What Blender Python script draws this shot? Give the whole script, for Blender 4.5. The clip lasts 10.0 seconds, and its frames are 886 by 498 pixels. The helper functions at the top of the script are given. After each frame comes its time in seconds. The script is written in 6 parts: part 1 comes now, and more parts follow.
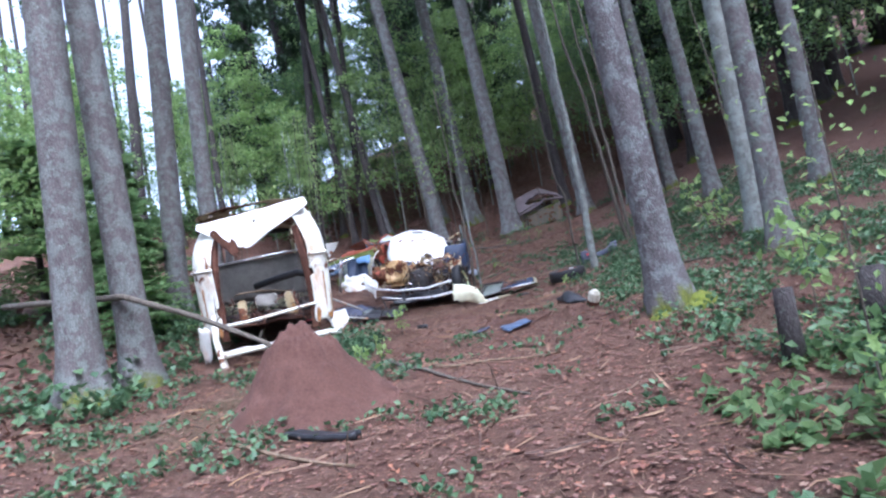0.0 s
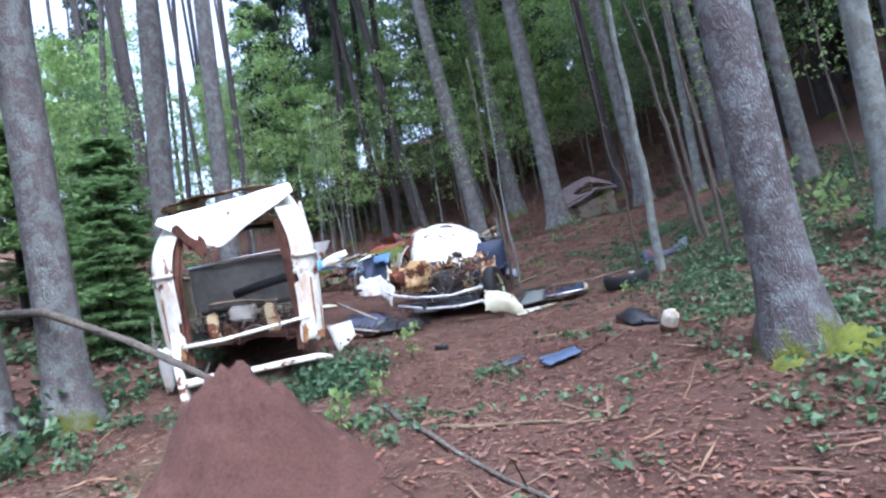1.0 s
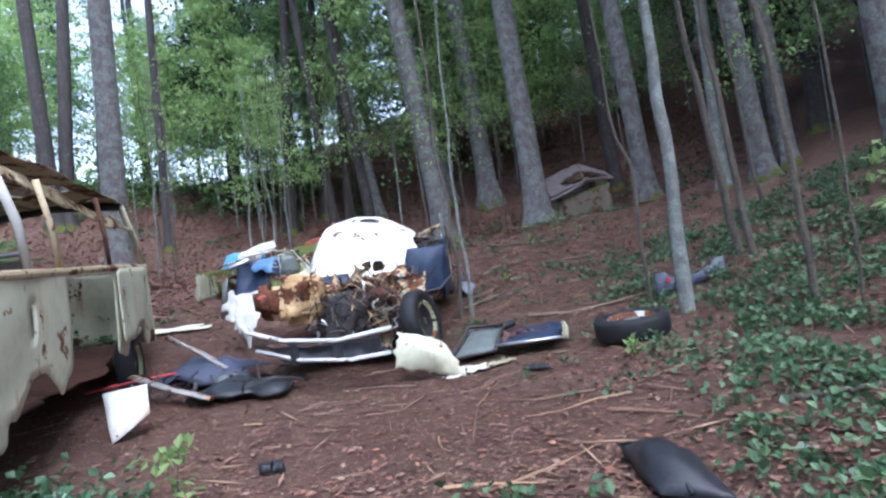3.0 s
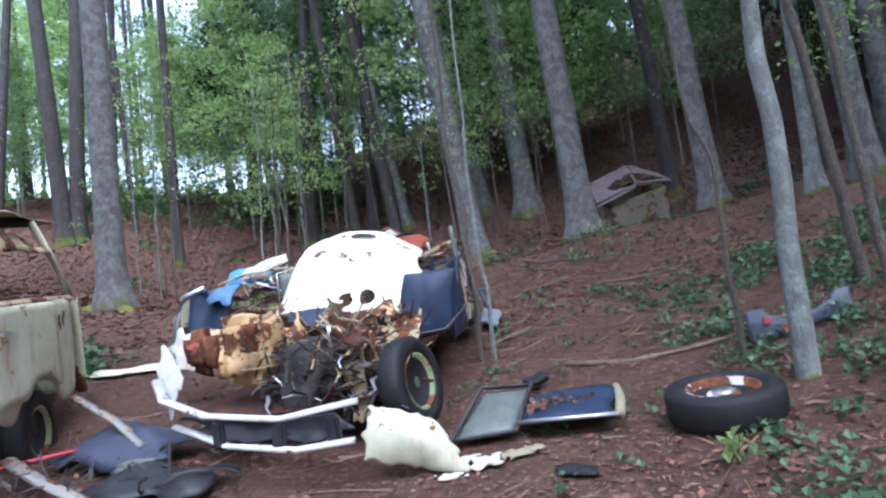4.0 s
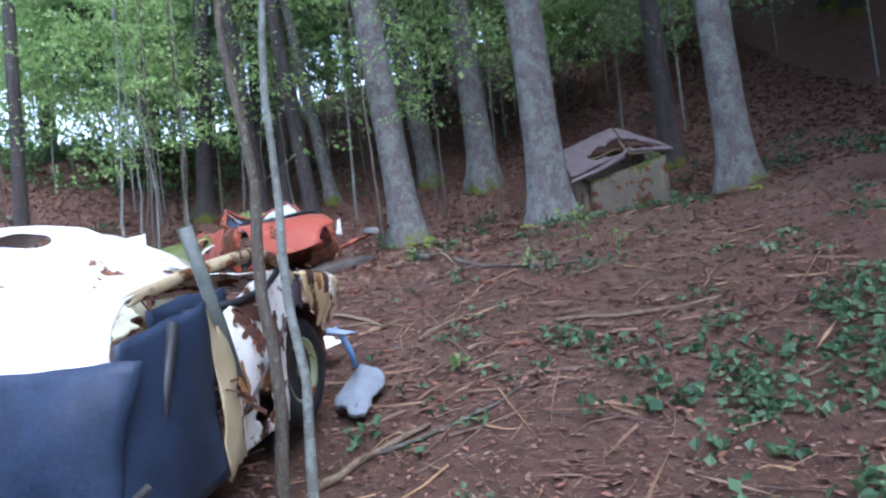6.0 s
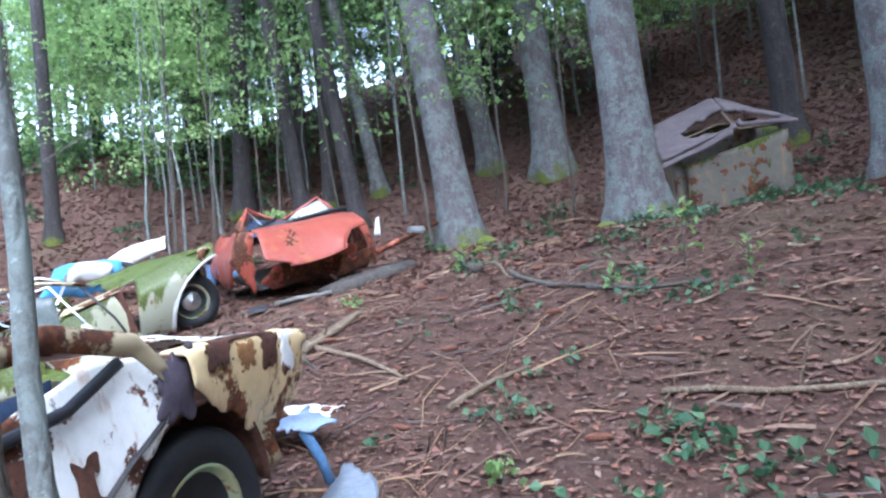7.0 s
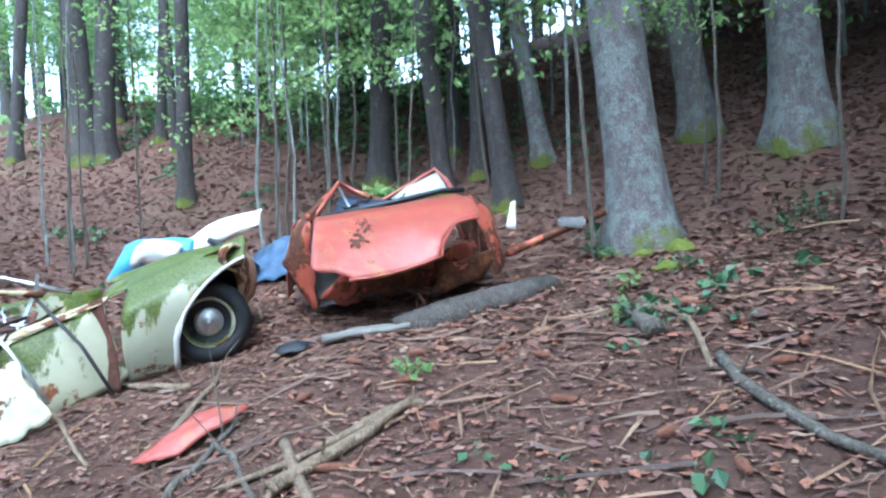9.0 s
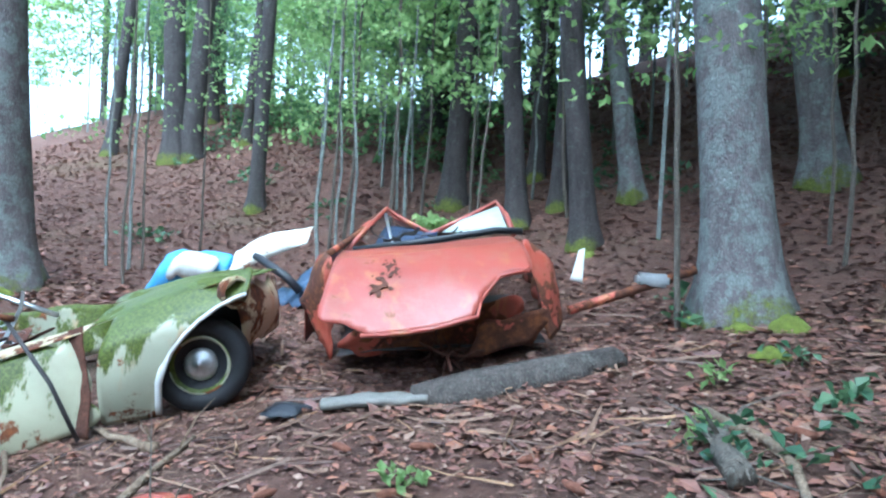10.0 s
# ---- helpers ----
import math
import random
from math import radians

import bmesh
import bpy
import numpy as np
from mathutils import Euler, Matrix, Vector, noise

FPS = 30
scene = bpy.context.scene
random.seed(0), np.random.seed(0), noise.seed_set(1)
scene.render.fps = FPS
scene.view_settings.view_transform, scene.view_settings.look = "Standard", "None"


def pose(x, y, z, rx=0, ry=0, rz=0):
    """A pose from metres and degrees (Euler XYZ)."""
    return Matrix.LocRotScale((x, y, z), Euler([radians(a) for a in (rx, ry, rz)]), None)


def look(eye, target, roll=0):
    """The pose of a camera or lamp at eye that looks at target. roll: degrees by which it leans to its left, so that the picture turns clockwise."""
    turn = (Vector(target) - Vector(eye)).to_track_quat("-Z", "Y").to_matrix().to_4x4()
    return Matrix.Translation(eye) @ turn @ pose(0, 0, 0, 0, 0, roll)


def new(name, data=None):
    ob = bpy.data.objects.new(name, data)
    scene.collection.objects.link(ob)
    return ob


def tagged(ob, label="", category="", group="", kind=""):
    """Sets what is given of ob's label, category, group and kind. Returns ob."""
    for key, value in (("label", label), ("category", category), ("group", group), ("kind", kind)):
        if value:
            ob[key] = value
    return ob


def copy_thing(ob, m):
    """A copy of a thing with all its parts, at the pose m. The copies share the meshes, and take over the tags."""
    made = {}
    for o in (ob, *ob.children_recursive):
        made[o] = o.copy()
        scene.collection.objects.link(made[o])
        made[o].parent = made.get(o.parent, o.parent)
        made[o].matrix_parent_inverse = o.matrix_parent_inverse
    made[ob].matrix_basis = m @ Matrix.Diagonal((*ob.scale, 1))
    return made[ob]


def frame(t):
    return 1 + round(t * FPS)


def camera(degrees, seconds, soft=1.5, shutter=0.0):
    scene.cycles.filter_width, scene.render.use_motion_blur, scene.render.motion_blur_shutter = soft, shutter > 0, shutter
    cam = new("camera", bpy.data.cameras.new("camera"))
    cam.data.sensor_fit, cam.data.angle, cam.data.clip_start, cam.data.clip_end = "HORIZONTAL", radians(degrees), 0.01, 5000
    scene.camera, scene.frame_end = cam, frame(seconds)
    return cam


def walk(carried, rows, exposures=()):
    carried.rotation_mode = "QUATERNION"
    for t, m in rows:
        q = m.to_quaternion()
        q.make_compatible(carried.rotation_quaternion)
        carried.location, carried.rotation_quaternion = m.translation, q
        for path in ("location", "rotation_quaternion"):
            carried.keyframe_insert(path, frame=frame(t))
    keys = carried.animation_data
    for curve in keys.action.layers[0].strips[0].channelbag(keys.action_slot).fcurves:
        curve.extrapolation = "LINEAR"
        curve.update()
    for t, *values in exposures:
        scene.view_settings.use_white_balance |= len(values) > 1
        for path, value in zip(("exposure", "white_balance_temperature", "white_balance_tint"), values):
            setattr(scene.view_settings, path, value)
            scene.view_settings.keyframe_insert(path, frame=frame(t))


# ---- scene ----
cam = camera(71.7, 10.0, soft=2.3)
PATH = [
    (0, (0.320, 0.147, 1.641), (0.319, 4.136, 1.938), -10.94),
    (0.5, (0.388, 1.106, 1.753), (0.547, 5.096, 1.994), -9.89),
    (1, (0.585, 2.067, 1.835), (0.274, 6.043, 2.134), -10.29),
    (1.5, (0.790, 2.996, 1.914), (0.604, 6.982, 2.204), -11.80),
    (2, (0.959, 3.891, 2.001), (0.674, 7.870, 2.296), -11.46),
    (2.5, (1.089, 4.762, 2.097), (0.965, 8.756, 2.272), -8.13),
    (4, (1.416, 7.370, 2.404), (0.890, 11.325, 2.692), -7.74),
    (4.5, (1.542, 8.261, 2.505), (1.273, 12.251, 2.595), -9.99),
    (5, (1.671, 9.158, 2.604), (1.514, 13.155, 2.581), -9.02),
    (6.5, (1.919, 11.755, 2.910), (1.335, 15.711, 3.010), -5.52),
    (7, (1.913, 12.543, 3.014), (1.049, 16.448, 3.047), -6.77),
    (7.5, (1.862, 13.274, 3.115), (0.595, 17.068, 3.135), -4.92),
    (8, (1.782, 13.945, 3.209), (0.179, 17.610, 3.194), -5.80),
    (8.5, (1.696, 14.553, 3.294), (-0.122, 18.115, 3.357), -1.85),
    (9, (1.624, 15.092, 3.371), (-0.400, 18.540, 3.248), -3.07),
    (9.5, (1.564, 15.551, 3.454), (-0.804, 18.772, 3.340), -0.43),
    (10, (1.472, 15.894, 3.577), (-1.029, 19.016, 3.555), 2.14),
]
walk(cam, [(t, look(eye, target, roll)) for t, eye, target, roll in PATH], [(0.0, 2.3, 5130, 18), (2.5, 2.25, 5120, 15), (5.0, 2.25, 5130, 16), (6.5, 2.8, 4960, 13), (8.0, 3.05, 4820, 6), (10.0, 2.85, 4620, -1)])

# ---- world and light ----
SUN_EL, SUN_AZ = 58.0, 150.0
world = bpy.data.worlds.new("overcast_sky")
scene.world = world
world.use_nodes = True
wn = world.node_tree.nodes
sky = wn.new("ShaderNodeTexSky")
sky.sky_type, sky.sun_disc = "NISHITA", False
sky.sun_elevation, sky.sun_rotation = radians(SUN_EL), radians(SUN_AZ)
sky.air_density, sky.dust_density, sky.ozone_density = 1.0, 4.0, 1.0
grey = wn.new("ShaderNodeHueSaturation")
grey.inputs["Saturation"].default_value = 0.45
world.node_tree.links.new(sky.outputs[0], grey.inputs["Color"])
world.node_tree.links.new(grey.outputs[0], wn["Background"].inputs[0])
wn["Background"].inputs[1].default_value = 0.15
sun = new("sun", bpy.data.lights.new("sun", "SUN"))
sun.data.energy, sun.data.angle, sun.data.color = 1.1, radians(50), (1.0, 0.97, 0.93)
az, el = radians(SUN_AZ), radians(SUN_EL)
sun.matrix_world = look((math.sin(az) * math.cos(el) * 50, math.cos(az) * math.cos(el) * 50, math.sin(el) * 50), (0, 0, 0))


# ---- the lie of the land ----
def bump(x, y, cx, cy, sx, sy):
    return np.exp(-((x - cx) / sx) ** 2 - ((y - cy) / sy) ** 2)


def rise(u, w=1.0):
    return w * np.logaddexp(0.0, u / w)


def land(x, y):
    """Height of the ground: a hollow that climbs ahead, with a bank and a wooded hill behind."""
    x, y = np.asarray(x, float), np.asarray(y, float)
    xc = x / (1 + (np.abs(x) / 14) ** 6) ** (1 / 6)
    yc = y / (1 + (np.abs(y) / 40) ** 4) ** 0.25
    z = 0.1548 - 0.0203 * xc + 0.1215 * yc + 0.01875 * xc * xc + 0.00425 * xc * yc + 0.054 * rise(yc - 15.5)
    h = 0.42 * rise(y - 21.5 - 0.1 * xc)
    top = 2.1 + 7.5 / (1 + np.exp(-(x + 5.0) / 1.6))
    z = z + h / (1 + (h / top) ** 4) ** 0.25
    z = z + 0.24 * bump(x, y, -0.9, 18.0, 2, 2) - 0.2 * bump(x, y, 2, 12, 2.5, 3) + 0.3 * bump(x, y, 2.6, 18.2, 1.8, 1.8)
    z = z + 0.4 * bump(x, y, -6, 14, 3, 3) - 0.35 * bump(x, y, 4.2, 20.3, 1.6, 1.6) + 0.12 * bump(x, y, 2.7, 6.3, 0.9, 0.9)
    z = z - 0.10 * rise(-(x + 16.0), 1.5) * (x > -60) - 0.10 * 44 * (x <= -60)
    return z


def uneven(x, y):
    """Small humps and hollows of the forest floor."""
    return 0.05 * noise.noise((x * 0.9, y * 0.9, 0)) + 0.022 * noise.noise((x * 3.1, y * 3.1, 4)) + 0.010 * noise.noise((x * 8, y * 8, 9))


def gz(x, y):
    return float(land(x, y)) + uneven(x, y)


def soil_height(x, y):
    return land(x, y) + np.array([uneven(a, b) for a, b in zip(x, y)])


# ---- materials ----
def nodes(name, rough=0.8, metal=0.0):
    m = bpy.data.materials.new(name)
    m.use_nodes = True
    nt = m.node_tree
    b = nt.nodes["Principled BSDF"]
    b.inputs["Roughness"].default_value = rough
    b.inputs["Metallic"].default_value = metal
    b.inputs["Specular IOR Level"].default_value = 0.35
    return m, nt, b


def coords(nt, scale=(1, 1, 1), space="Object"):
    tc = nt.nodes.new("ShaderNodeTexCoord")
    mp = nt.nodes.new("ShaderNodeMapping")
    mp.inputs["Scale"].default_value = scale
    nt.links.new(tc.outputs[space], mp.inputs[0])
    return mp.outputs[0]


def world_coords(nt):
    return nt.nodes.new("ShaderNodeNewGeometry").outputs["Position"]


def tex(nt, vec, scale, detail=6.0, rough=0.6):
    n = nt.nodes.new("ShaderNodeTexNoise")
    n.inputs["Scale"].default_value, n.inputs["Detail"].default_value, n.inputs["Roughness"].default_value = scale, detail, rough
    nt.links.new(vec, n.inputs["Vector"])
    return n.outputs["Fac"]


def ramp(nt, fac, *stops):
    n = nt.nodes.new("ShaderNodeValToRGB")
    e = n.color_ramp.elements
    while len(e) < len(stops):
        e.new(0.5)
    for el_, (p, c) in zip(e, stops):
        el_.position = p
        el_.color = (*c, 1) if len(c) == 3 else c
    nt.links.new(fac, n.inputs[0])
    return n.outputs[0]


def mix(nt, fac, a, b, how="MIX"):
    n = nt.nodes.new("ShaderNodeMix")
    n.data_type, n.blend_type = "RGBA", how
    for sock, v in ((n.inputs[0], fac), (n.inputs[6], a), (n.inputs[7], b)):
        if isinstance(v, (int, float)):
            sock.default_value = v
        elif isinstance(v, tuple):
            sock.default_value = (*v, 1)
        else:
            nt.links.new(v, sock)
    return n.outputs[2]


def mask(nt, fac, lo, hi):
    return ramp(nt, fac, (lo, (0, 0, 0)), (hi, (1, 1, 1)))


def relief(nt, b, fac, strength=0.4, distance=0.02):
    n = nt.nodes.new("ShaderNodeBump")
    n.inputs["Strength"].default_value, n.inputs["Distance"].default_value = strength, distance
    nt.links.new(fac, n.inputs["Height"])
    nt.links.new(n.outputs[0], b.inputs["Normal"])


def set_color(nt, b, out):
    nt.links.new(out, b.inputs["Base Color"])


def mat_ground():
    m, nt, b = nodes("forest_floor", 0.92)
    p = world_coords(nt)
    big, patch = tex(nt, p, 0.45, 5, 0.6), tex(nt, p, 1.7, 6, 0.65)
    mid, fine, grit = tex(nt, p, 7.0, 8, 0.72), tex(nt, p, 48.0, 6, 0.78), tex(nt, p, 150.0, 4, 0.7)
    soil = ramp(nt, mid, (0.30, (0.062, 0.032, 0.024)), (0.50, (0.150, 0.072, 0.048)), (0.70, (0.225, 0.125, 0.086)))
    needles = ramp(nt, fine, (0.30, (0.075, 0.045, 0.034)), (0.50, (0.165, 0.098, 0.066)), (0.70, (0.30, 0.195, 0.135)))
    c = mix(nt, mask(nt, patch, 0.40, 0.62), soil, mix(nt, 0.6, soil, needles))
    c = mix(nt, mask(nt, grit, 0.56, 0.66), c, mix(nt, 0.4, c, (0.34, 0.22, 0.15)))
    c = mix(nt, mask(nt, grit, 0.44, 0.36), c, mix(nt, 0.4, c, (0.035, 0.020, 0.016)))
    green = mix(nt, 0.45, (0.055, 0.085, 0.020), needles)
    c = mix(nt, mask(nt, big, 0.56, 0.70), c, mix(nt, 0.5, green, c))
    sx = nt.nodes.new("ShaderNodeSeparateXYZ")
    nt.links.new(p, sx.inputs[0])
    far = nt.nodes.new("ShaderNodeMapRange")
    far.inputs["From Min"].default_value, far.inputs["From Max"].default_value = -17.0, -21.0
    nt.links.new(sx.outputs[0], far.inputs[0])
    c = mix(nt, far.outputs[0], c, mix(nt, mid, (0.14, 0.20, 0.05), (0.24, 0.28, 0.09)))
    set_color(nt, b, c)
    relief(nt, b, mix(nt, 0.5, mid, fine), 1.0, 0.06)
    return m


def mat_soil():
    m, nt, b = nodes("bare_soil", 0.95)
    p = coords(nt)
    a, f = tex(nt, p, 4, 8, 0.7), tex(nt, p, 40, 6, 0.8)
    set_color(nt, b, mix(nt, 0.5, ramp(nt, a, (0.3, (0.07, 0.030, 0.022)), (0.7, (0.16, 0.075, 0.052))), ramp(nt, f, (0.35, (0.06, 0.032, 0.025)), (0.7, (0.19, 0.10, 0.078)))))
    relief(nt, b, f, 0.9, 0.03)
    return m


def mat_bark(name, dark, light, lichen, moss=0.0, lich_amt=0.55, scale=1.0, scaly=0.5):
    m, nt, b = nodes(name, 0.9)
    p = coords(nt, (14 * scale, 14 * scale, 3.2 * scale))
    q = coords(nt)
    ridge, fine, patch = tex(nt, p, 1.0, 8, 0.72), tex(nt, q, 38, 6, 0.8), tex(nt, q, 6.0, 8, 0.75)
    c = ramp(nt, ridge, (0.32, dark), (0.62, light))
    vo = nt.nodes.new("ShaderNodeTexVoronoi")
    vo.feature, vo.inputs["Scale"].default_value = "DISTANCE_TO_EDGE", 1.0
    warp = nt.nodes.new("ShaderNodeVectorMath")
    warp.operation = "MULTIPLY_ADD"
    warp.inputs[1].default_value = (2.2, 2.2, 2.2)
    wnz = nt.nodes.new("ShaderNodeTexNoise")
    wnz.inputs["Scale"].default_value = 9.0
    nt.links.new(q, wnz.inputs["Vector"])
    nt.links.new(wnz.outputs["Color"], warp.inputs[0])
    nt.links.new(coords(nt, (48 * scale, 48 * scale, 17 * scale)), warp.inputs[2])
    nt.links.new(warp.outputs[0], vo.inputs["Vector"])
    crack = vo.outputs["Distance"]
    c = mix(nt, mask(nt, patch, lich_amt - 0.02, lich_amt + 0.05), c, mix(nt, 0.75, c, lichen))
    c = mix(nt, ramp(nt, crack, (0.0, (scaly,) * 3), (0.16, (0, 0, 0))), c, dark)
    c = mix(nt, mask(nt, fine, 0.54, 0.62), c, mix(nt, 0.65, c, lichen))
    c = mix(nt, mask(nt, fine, 0.40, 0.30), c, mix(nt, 0.5, c, dark))
    if moss:
        sx = nt.nodes.new("ShaderNodeSeparateXYZ")
        nt.links.new(q, sx.inputs[0])
        h = nt.nodes.new("ShaderNodeMath")
        h.operation, h.inputs[1].default_value = "MULTIPLY_ADD", -0.55 / moss
        nt.links.new(sx.outputs[2], h.inputs[0])
        nt.links.new(tex(nt, q, 2.4, 5, 0.7), h.inputs[2])
        mossc = ramp(nt, fine, (0.3, (0.035, 0.045, 0.008)), (0.7, (0.165, 0.185, 0.026)))
        c = mix(nt, mask(nt, h.outputs[0], 0.46, 0.58), c, mossc)
    set_color(nt, b, c)
    relief(nt, b, mix(nt, 0.5, mix(nt, 0.35, ridge, fine), ramp(nt, crack, (0.0, (0, 0, 0)), (0.3, (1, 1, 1)))), 0.35 + 0.6 * scaly, 0.016)
    return m


def mat_leaf(name, a, b_, trans=0.35, rough=0.55):
    m, nt, b = nodes(name, rough)
    g = nt.nodes.new("ShaderNodeNewGeometry")
    oi = nt.nodes.new("ShaderNodeObjectInfo")
    c = ramp(nt, g.outputs["Random Per Island"], (0.0, a), (1.0, b_))
    c = mix(nt, 0.25, c, ramp(nt, oi.outputs["Random"], (0.0, a), (1.0, b_)))
    set_color(nt, b, c)
    if trans:
        t = nt.nodes.new("ShaderNodeBsdfTranslucent")
        nt.links.new(c, t.inputs[0])
        s = nt.nodes.new("ShaderNodeMixShader")
        s.inputs[0].default_value = trans
        nt.links.new(b.outputs[0], s.inputs[1])
        nt.links.new(t.outputs[0], s.inputs[2])
        nt.links.new(s.outputs[0], nt.nodes["Material Output"].inputs[0])
    return m


def mat_paint(name, paint, rust=0.5, moss=0.0, gloss=0.45, dirt=0.35, scale=1.0):
    """Old car paint: stained, chipped through to rust, some with moss."""
    m, nt, b = nodes(name, gloss)
    q = coords(nt)
    big, mid, fine = tex(nt, q, 2.3 * scale, 7, 0.62), tex(nt, q, 9 * scale, 8, 0.7), tex(nt, q, 60, 5, 0.7)
    stain = coords(nt, (7 * scale, 7 * scale, 1.6 * scale))
    run = tex(nt, stain, 1.0, 6, 0.6)
    c = mix(nt, mask(nt, mid, 0.45, 0.75), paint, mix(nt, dirt, paint, (0.25, 0.22, 0.15)))
    c = mix(nt, mask(nt, run, 0.56, 0.72), c, mix(nt, min(1.0, rust + 0.25), c, (0.42, 0.20, 0.055)))
    rcol = ramp(nt, mid, (0.3, (0.022, 0.010, 0.008)), (0.5, (0.085, 0.032, 0.016)), (0.7, (0.24, 0.085, 0.025)))
    both = nt.nodes.new("ShaderNodeMath")
    both.operation, both.inputs[1].default_value = "MULTIPLY_ADD", 0.35
    nt.links.new(mid, both.inputs[0])
    nt.links.new(big, both.inputs[2])
    edge = 0.92 - 0.34 * rust
    rmask = mask(nt, both.outputs[0], edge, edge + 0.035)
    c = mix(nt, rmask, c, rcol)
    if moss:
        n2 = tex(nt, coords(nt, (1.7, 1.7, 0.5)), 2.6, 8, 0.68)
        geo = nt.nodes.new("ShaderNodeNewGeometry")
        sz = nt.nodes.new("ShaderNodeSeparateXYZ")
        nt.links.new(geo.outputs["Normal"], sz.inputs[0])
        lie = nt.nodes.new("ShaderNodeMath")
        lie.operation, lie.inputs[1].default_value = "MULTIPLY_ADD", 0.24
        nt.links.new(sz.outputs[2], lie.inputs[0])
        nt.links.new(n2, lie.inputs[2])
        mm = mask(nt, lie.outputs[0], 0.72 - 0.22 * moss, 0.75 - 0.20 * moss)
        c = mix(nt, mm, c, ramp(nt, fine, (0.3, (0.022, 0.032, 0.005)), (0.7, (0.125, 0.150, 0.022))))
    set_color(nt, b, c)
    r = ramp(nt, rmask, (0, (gloss,) * 3), (1, (0.9,) * 3))
    nt.links.new(r, b.inputs["Roughness"])
    relief(nt, b, mix(nt, 0.5, mid, fine), 0.35, 0.01)
    return m


def mat_plain(name, col, rough=0.6, metal=0.0, vary=0.35, scale=8.0, bumpy=0.3):
    m, nt, b = nodes(name, rough, metal)
    q = coords(nt)
    a, f = tex(nt, q, scale, 7, 0.7), tex(nt, q, scale * 7, 5, 0.7)
    low = tuple(v * (1 - vary) for v in col)
    high = tuple(min(1, v * (1 + vary)) for v in col)
    set_color(nt, b, mix(nt, 0.35, ramp(nt, a, (0.3, low), (0.7, high)), ramp(nt, f, (0.35, low), (0.7, high))))
    relief(nt, b, f, bumpy, 0.01)
    return m


def mat_litter(name, *colours):
    """Fallen leaves: each leaf takes one of the given colours, mottled."""
    m, nt, b = nodes(name, 0.6)
    g = nt.nodes.new("ShaderNodeNewGeometry")
    n = len(colours)
    c = ramp(nt, g.outputs["Random Per Island"], *[((k + 0.5) / n, c) for k, c in enumerate(colours)])
    c = mix(nt, mask(nt, tex(nt, world_coords(nt), 60, 5, 0.7), 0.42, 0.62), c, mix(nt, 0.35, c, (0.06, 0.034, 0.026)))
    set_color(nt, b, c)
    return m


GROUND, SOIL = mat_ground(), mat_soil()
BARK_GREY = mat_bark("grey_lichen_bark", (0.07, 0.06, 0.058), (0.25, 0.225, 0.215), (0.34, 0.40, 0.365), moss=0.75, lich_amt=0.50)
BARK_MOSSY = mat_bark("bark_with_mossy_foot", (0.05, 0.043, 0.043), (0.21, 0.19, 0.19), (0.36, 0.40, 0.39), moss=1.0, lich_amt=0.52)
BARK_PALE = mat_bark("pale_smooth_bark", (0.10, 0.10, 0.09), (0.27, 0.28, 0.25), (0.38, 0.44, 0.40), moss=0.25, lich_amt=0.5, scale=0.9, scaly=0.0)
BARK_DARK = mat_bark("dark_spruce_bark", (0.022, 0.018, 0.017), (0.10, 0.085, 0.08), (0.17, 0.19, 0.17), moss=0.4, lich_amt=0.6)
BARK_TWIG = mat_bark("twig_bark", (0.06, 0.05, 0.04), (0.20, 0.17, 0.13), (0.30, 0.32, 0.26), lich_amt=0.6)
LEAF_BRIGHT = mat_leaf("spring_leaf", (0.17, 0.29, 0.085), (0.38, 0.50, 0.20), 0.62)
LEAF_MID = mat_leaf("beech_leaf", (0.085, 0.165, 0.070), (0.22, 0.32, 0.13), 0.58)
NEEDLE = mat_leaf("spruce_needle", (0.018, 0.036, 0.018), (0.05, 0.085, 0.04), 0.15, 0.7)
SPRUCE_GREEN = mat_leaf("young_spruce_needle", (0.11, 0.20, 0.08), (0.25, 0.37, 0.15), 0.5, 0.65)
IVY = mat_leaf("ivy_leaf", (0.030, 0.078, 0.040), (0.125, 0.205, 0.095), 0.28, 0.42)
LITTER = mat_litter("fallen_leaf", (0.095, 0.050, 0.040), (0.155, 0.070, 0.050), (0.215, 0.095, 0.062), (0.125, 0.060, 0.052), (0.22, 0.120, 0.078), (0.30, 0.125, 0.068), (0.175, 0.088, 0.068), (0.28, 0.185, 0.13))
TWIG_LYING = mat_litter("lying_twig", (0.05, 0.030, 0.022), (0.14, 0.080, 0.050), (0.24, 0.145, 0.085), (0.10, 0.070, 0.058), (0.33, 0.20, 0.10))
CONE = mat_plain("cone_brown", (0.19, 0.078, 0.045), 0.8, vary=0.5, scale=60, bumpy=0.8)
STRAW = mat_leaf("dead_twig", (0.10, 0.056, 0.036), (0.31, 0.20, 0.125), 0.0, 0.8)
VAN_WHITE = mat_paint("chalky_white_paint", (0.66, 0.66, 0.58), 0.44, dirt=0.45)
RUN = mat_plain("ochre_rust_run", (0.30, 0.15, 0.055), 0.9, vary=0.6, scale=14)
SKIN_WHITE = mat_paint("clean_white_roof_paint", (0.74, 0.74, 0.72), 0.16, dirt=0.2)
DOOR_CREAM = mat_paint("cream_door_paint_with_moss", (0.34, 0.33, 0.22), 0.48, moss=0.62)
BLUE_DULL = mat_plain("faded_blue_lining", (0.10, 0.19, 0.33), 0.55, vary=0.5, scale=7)
ROOF_WHITE = mat_paint("rust_spotted_white_paint", (0.78, 0.78, 0.75), 0.36, dirt=0.15, scale=1.6)
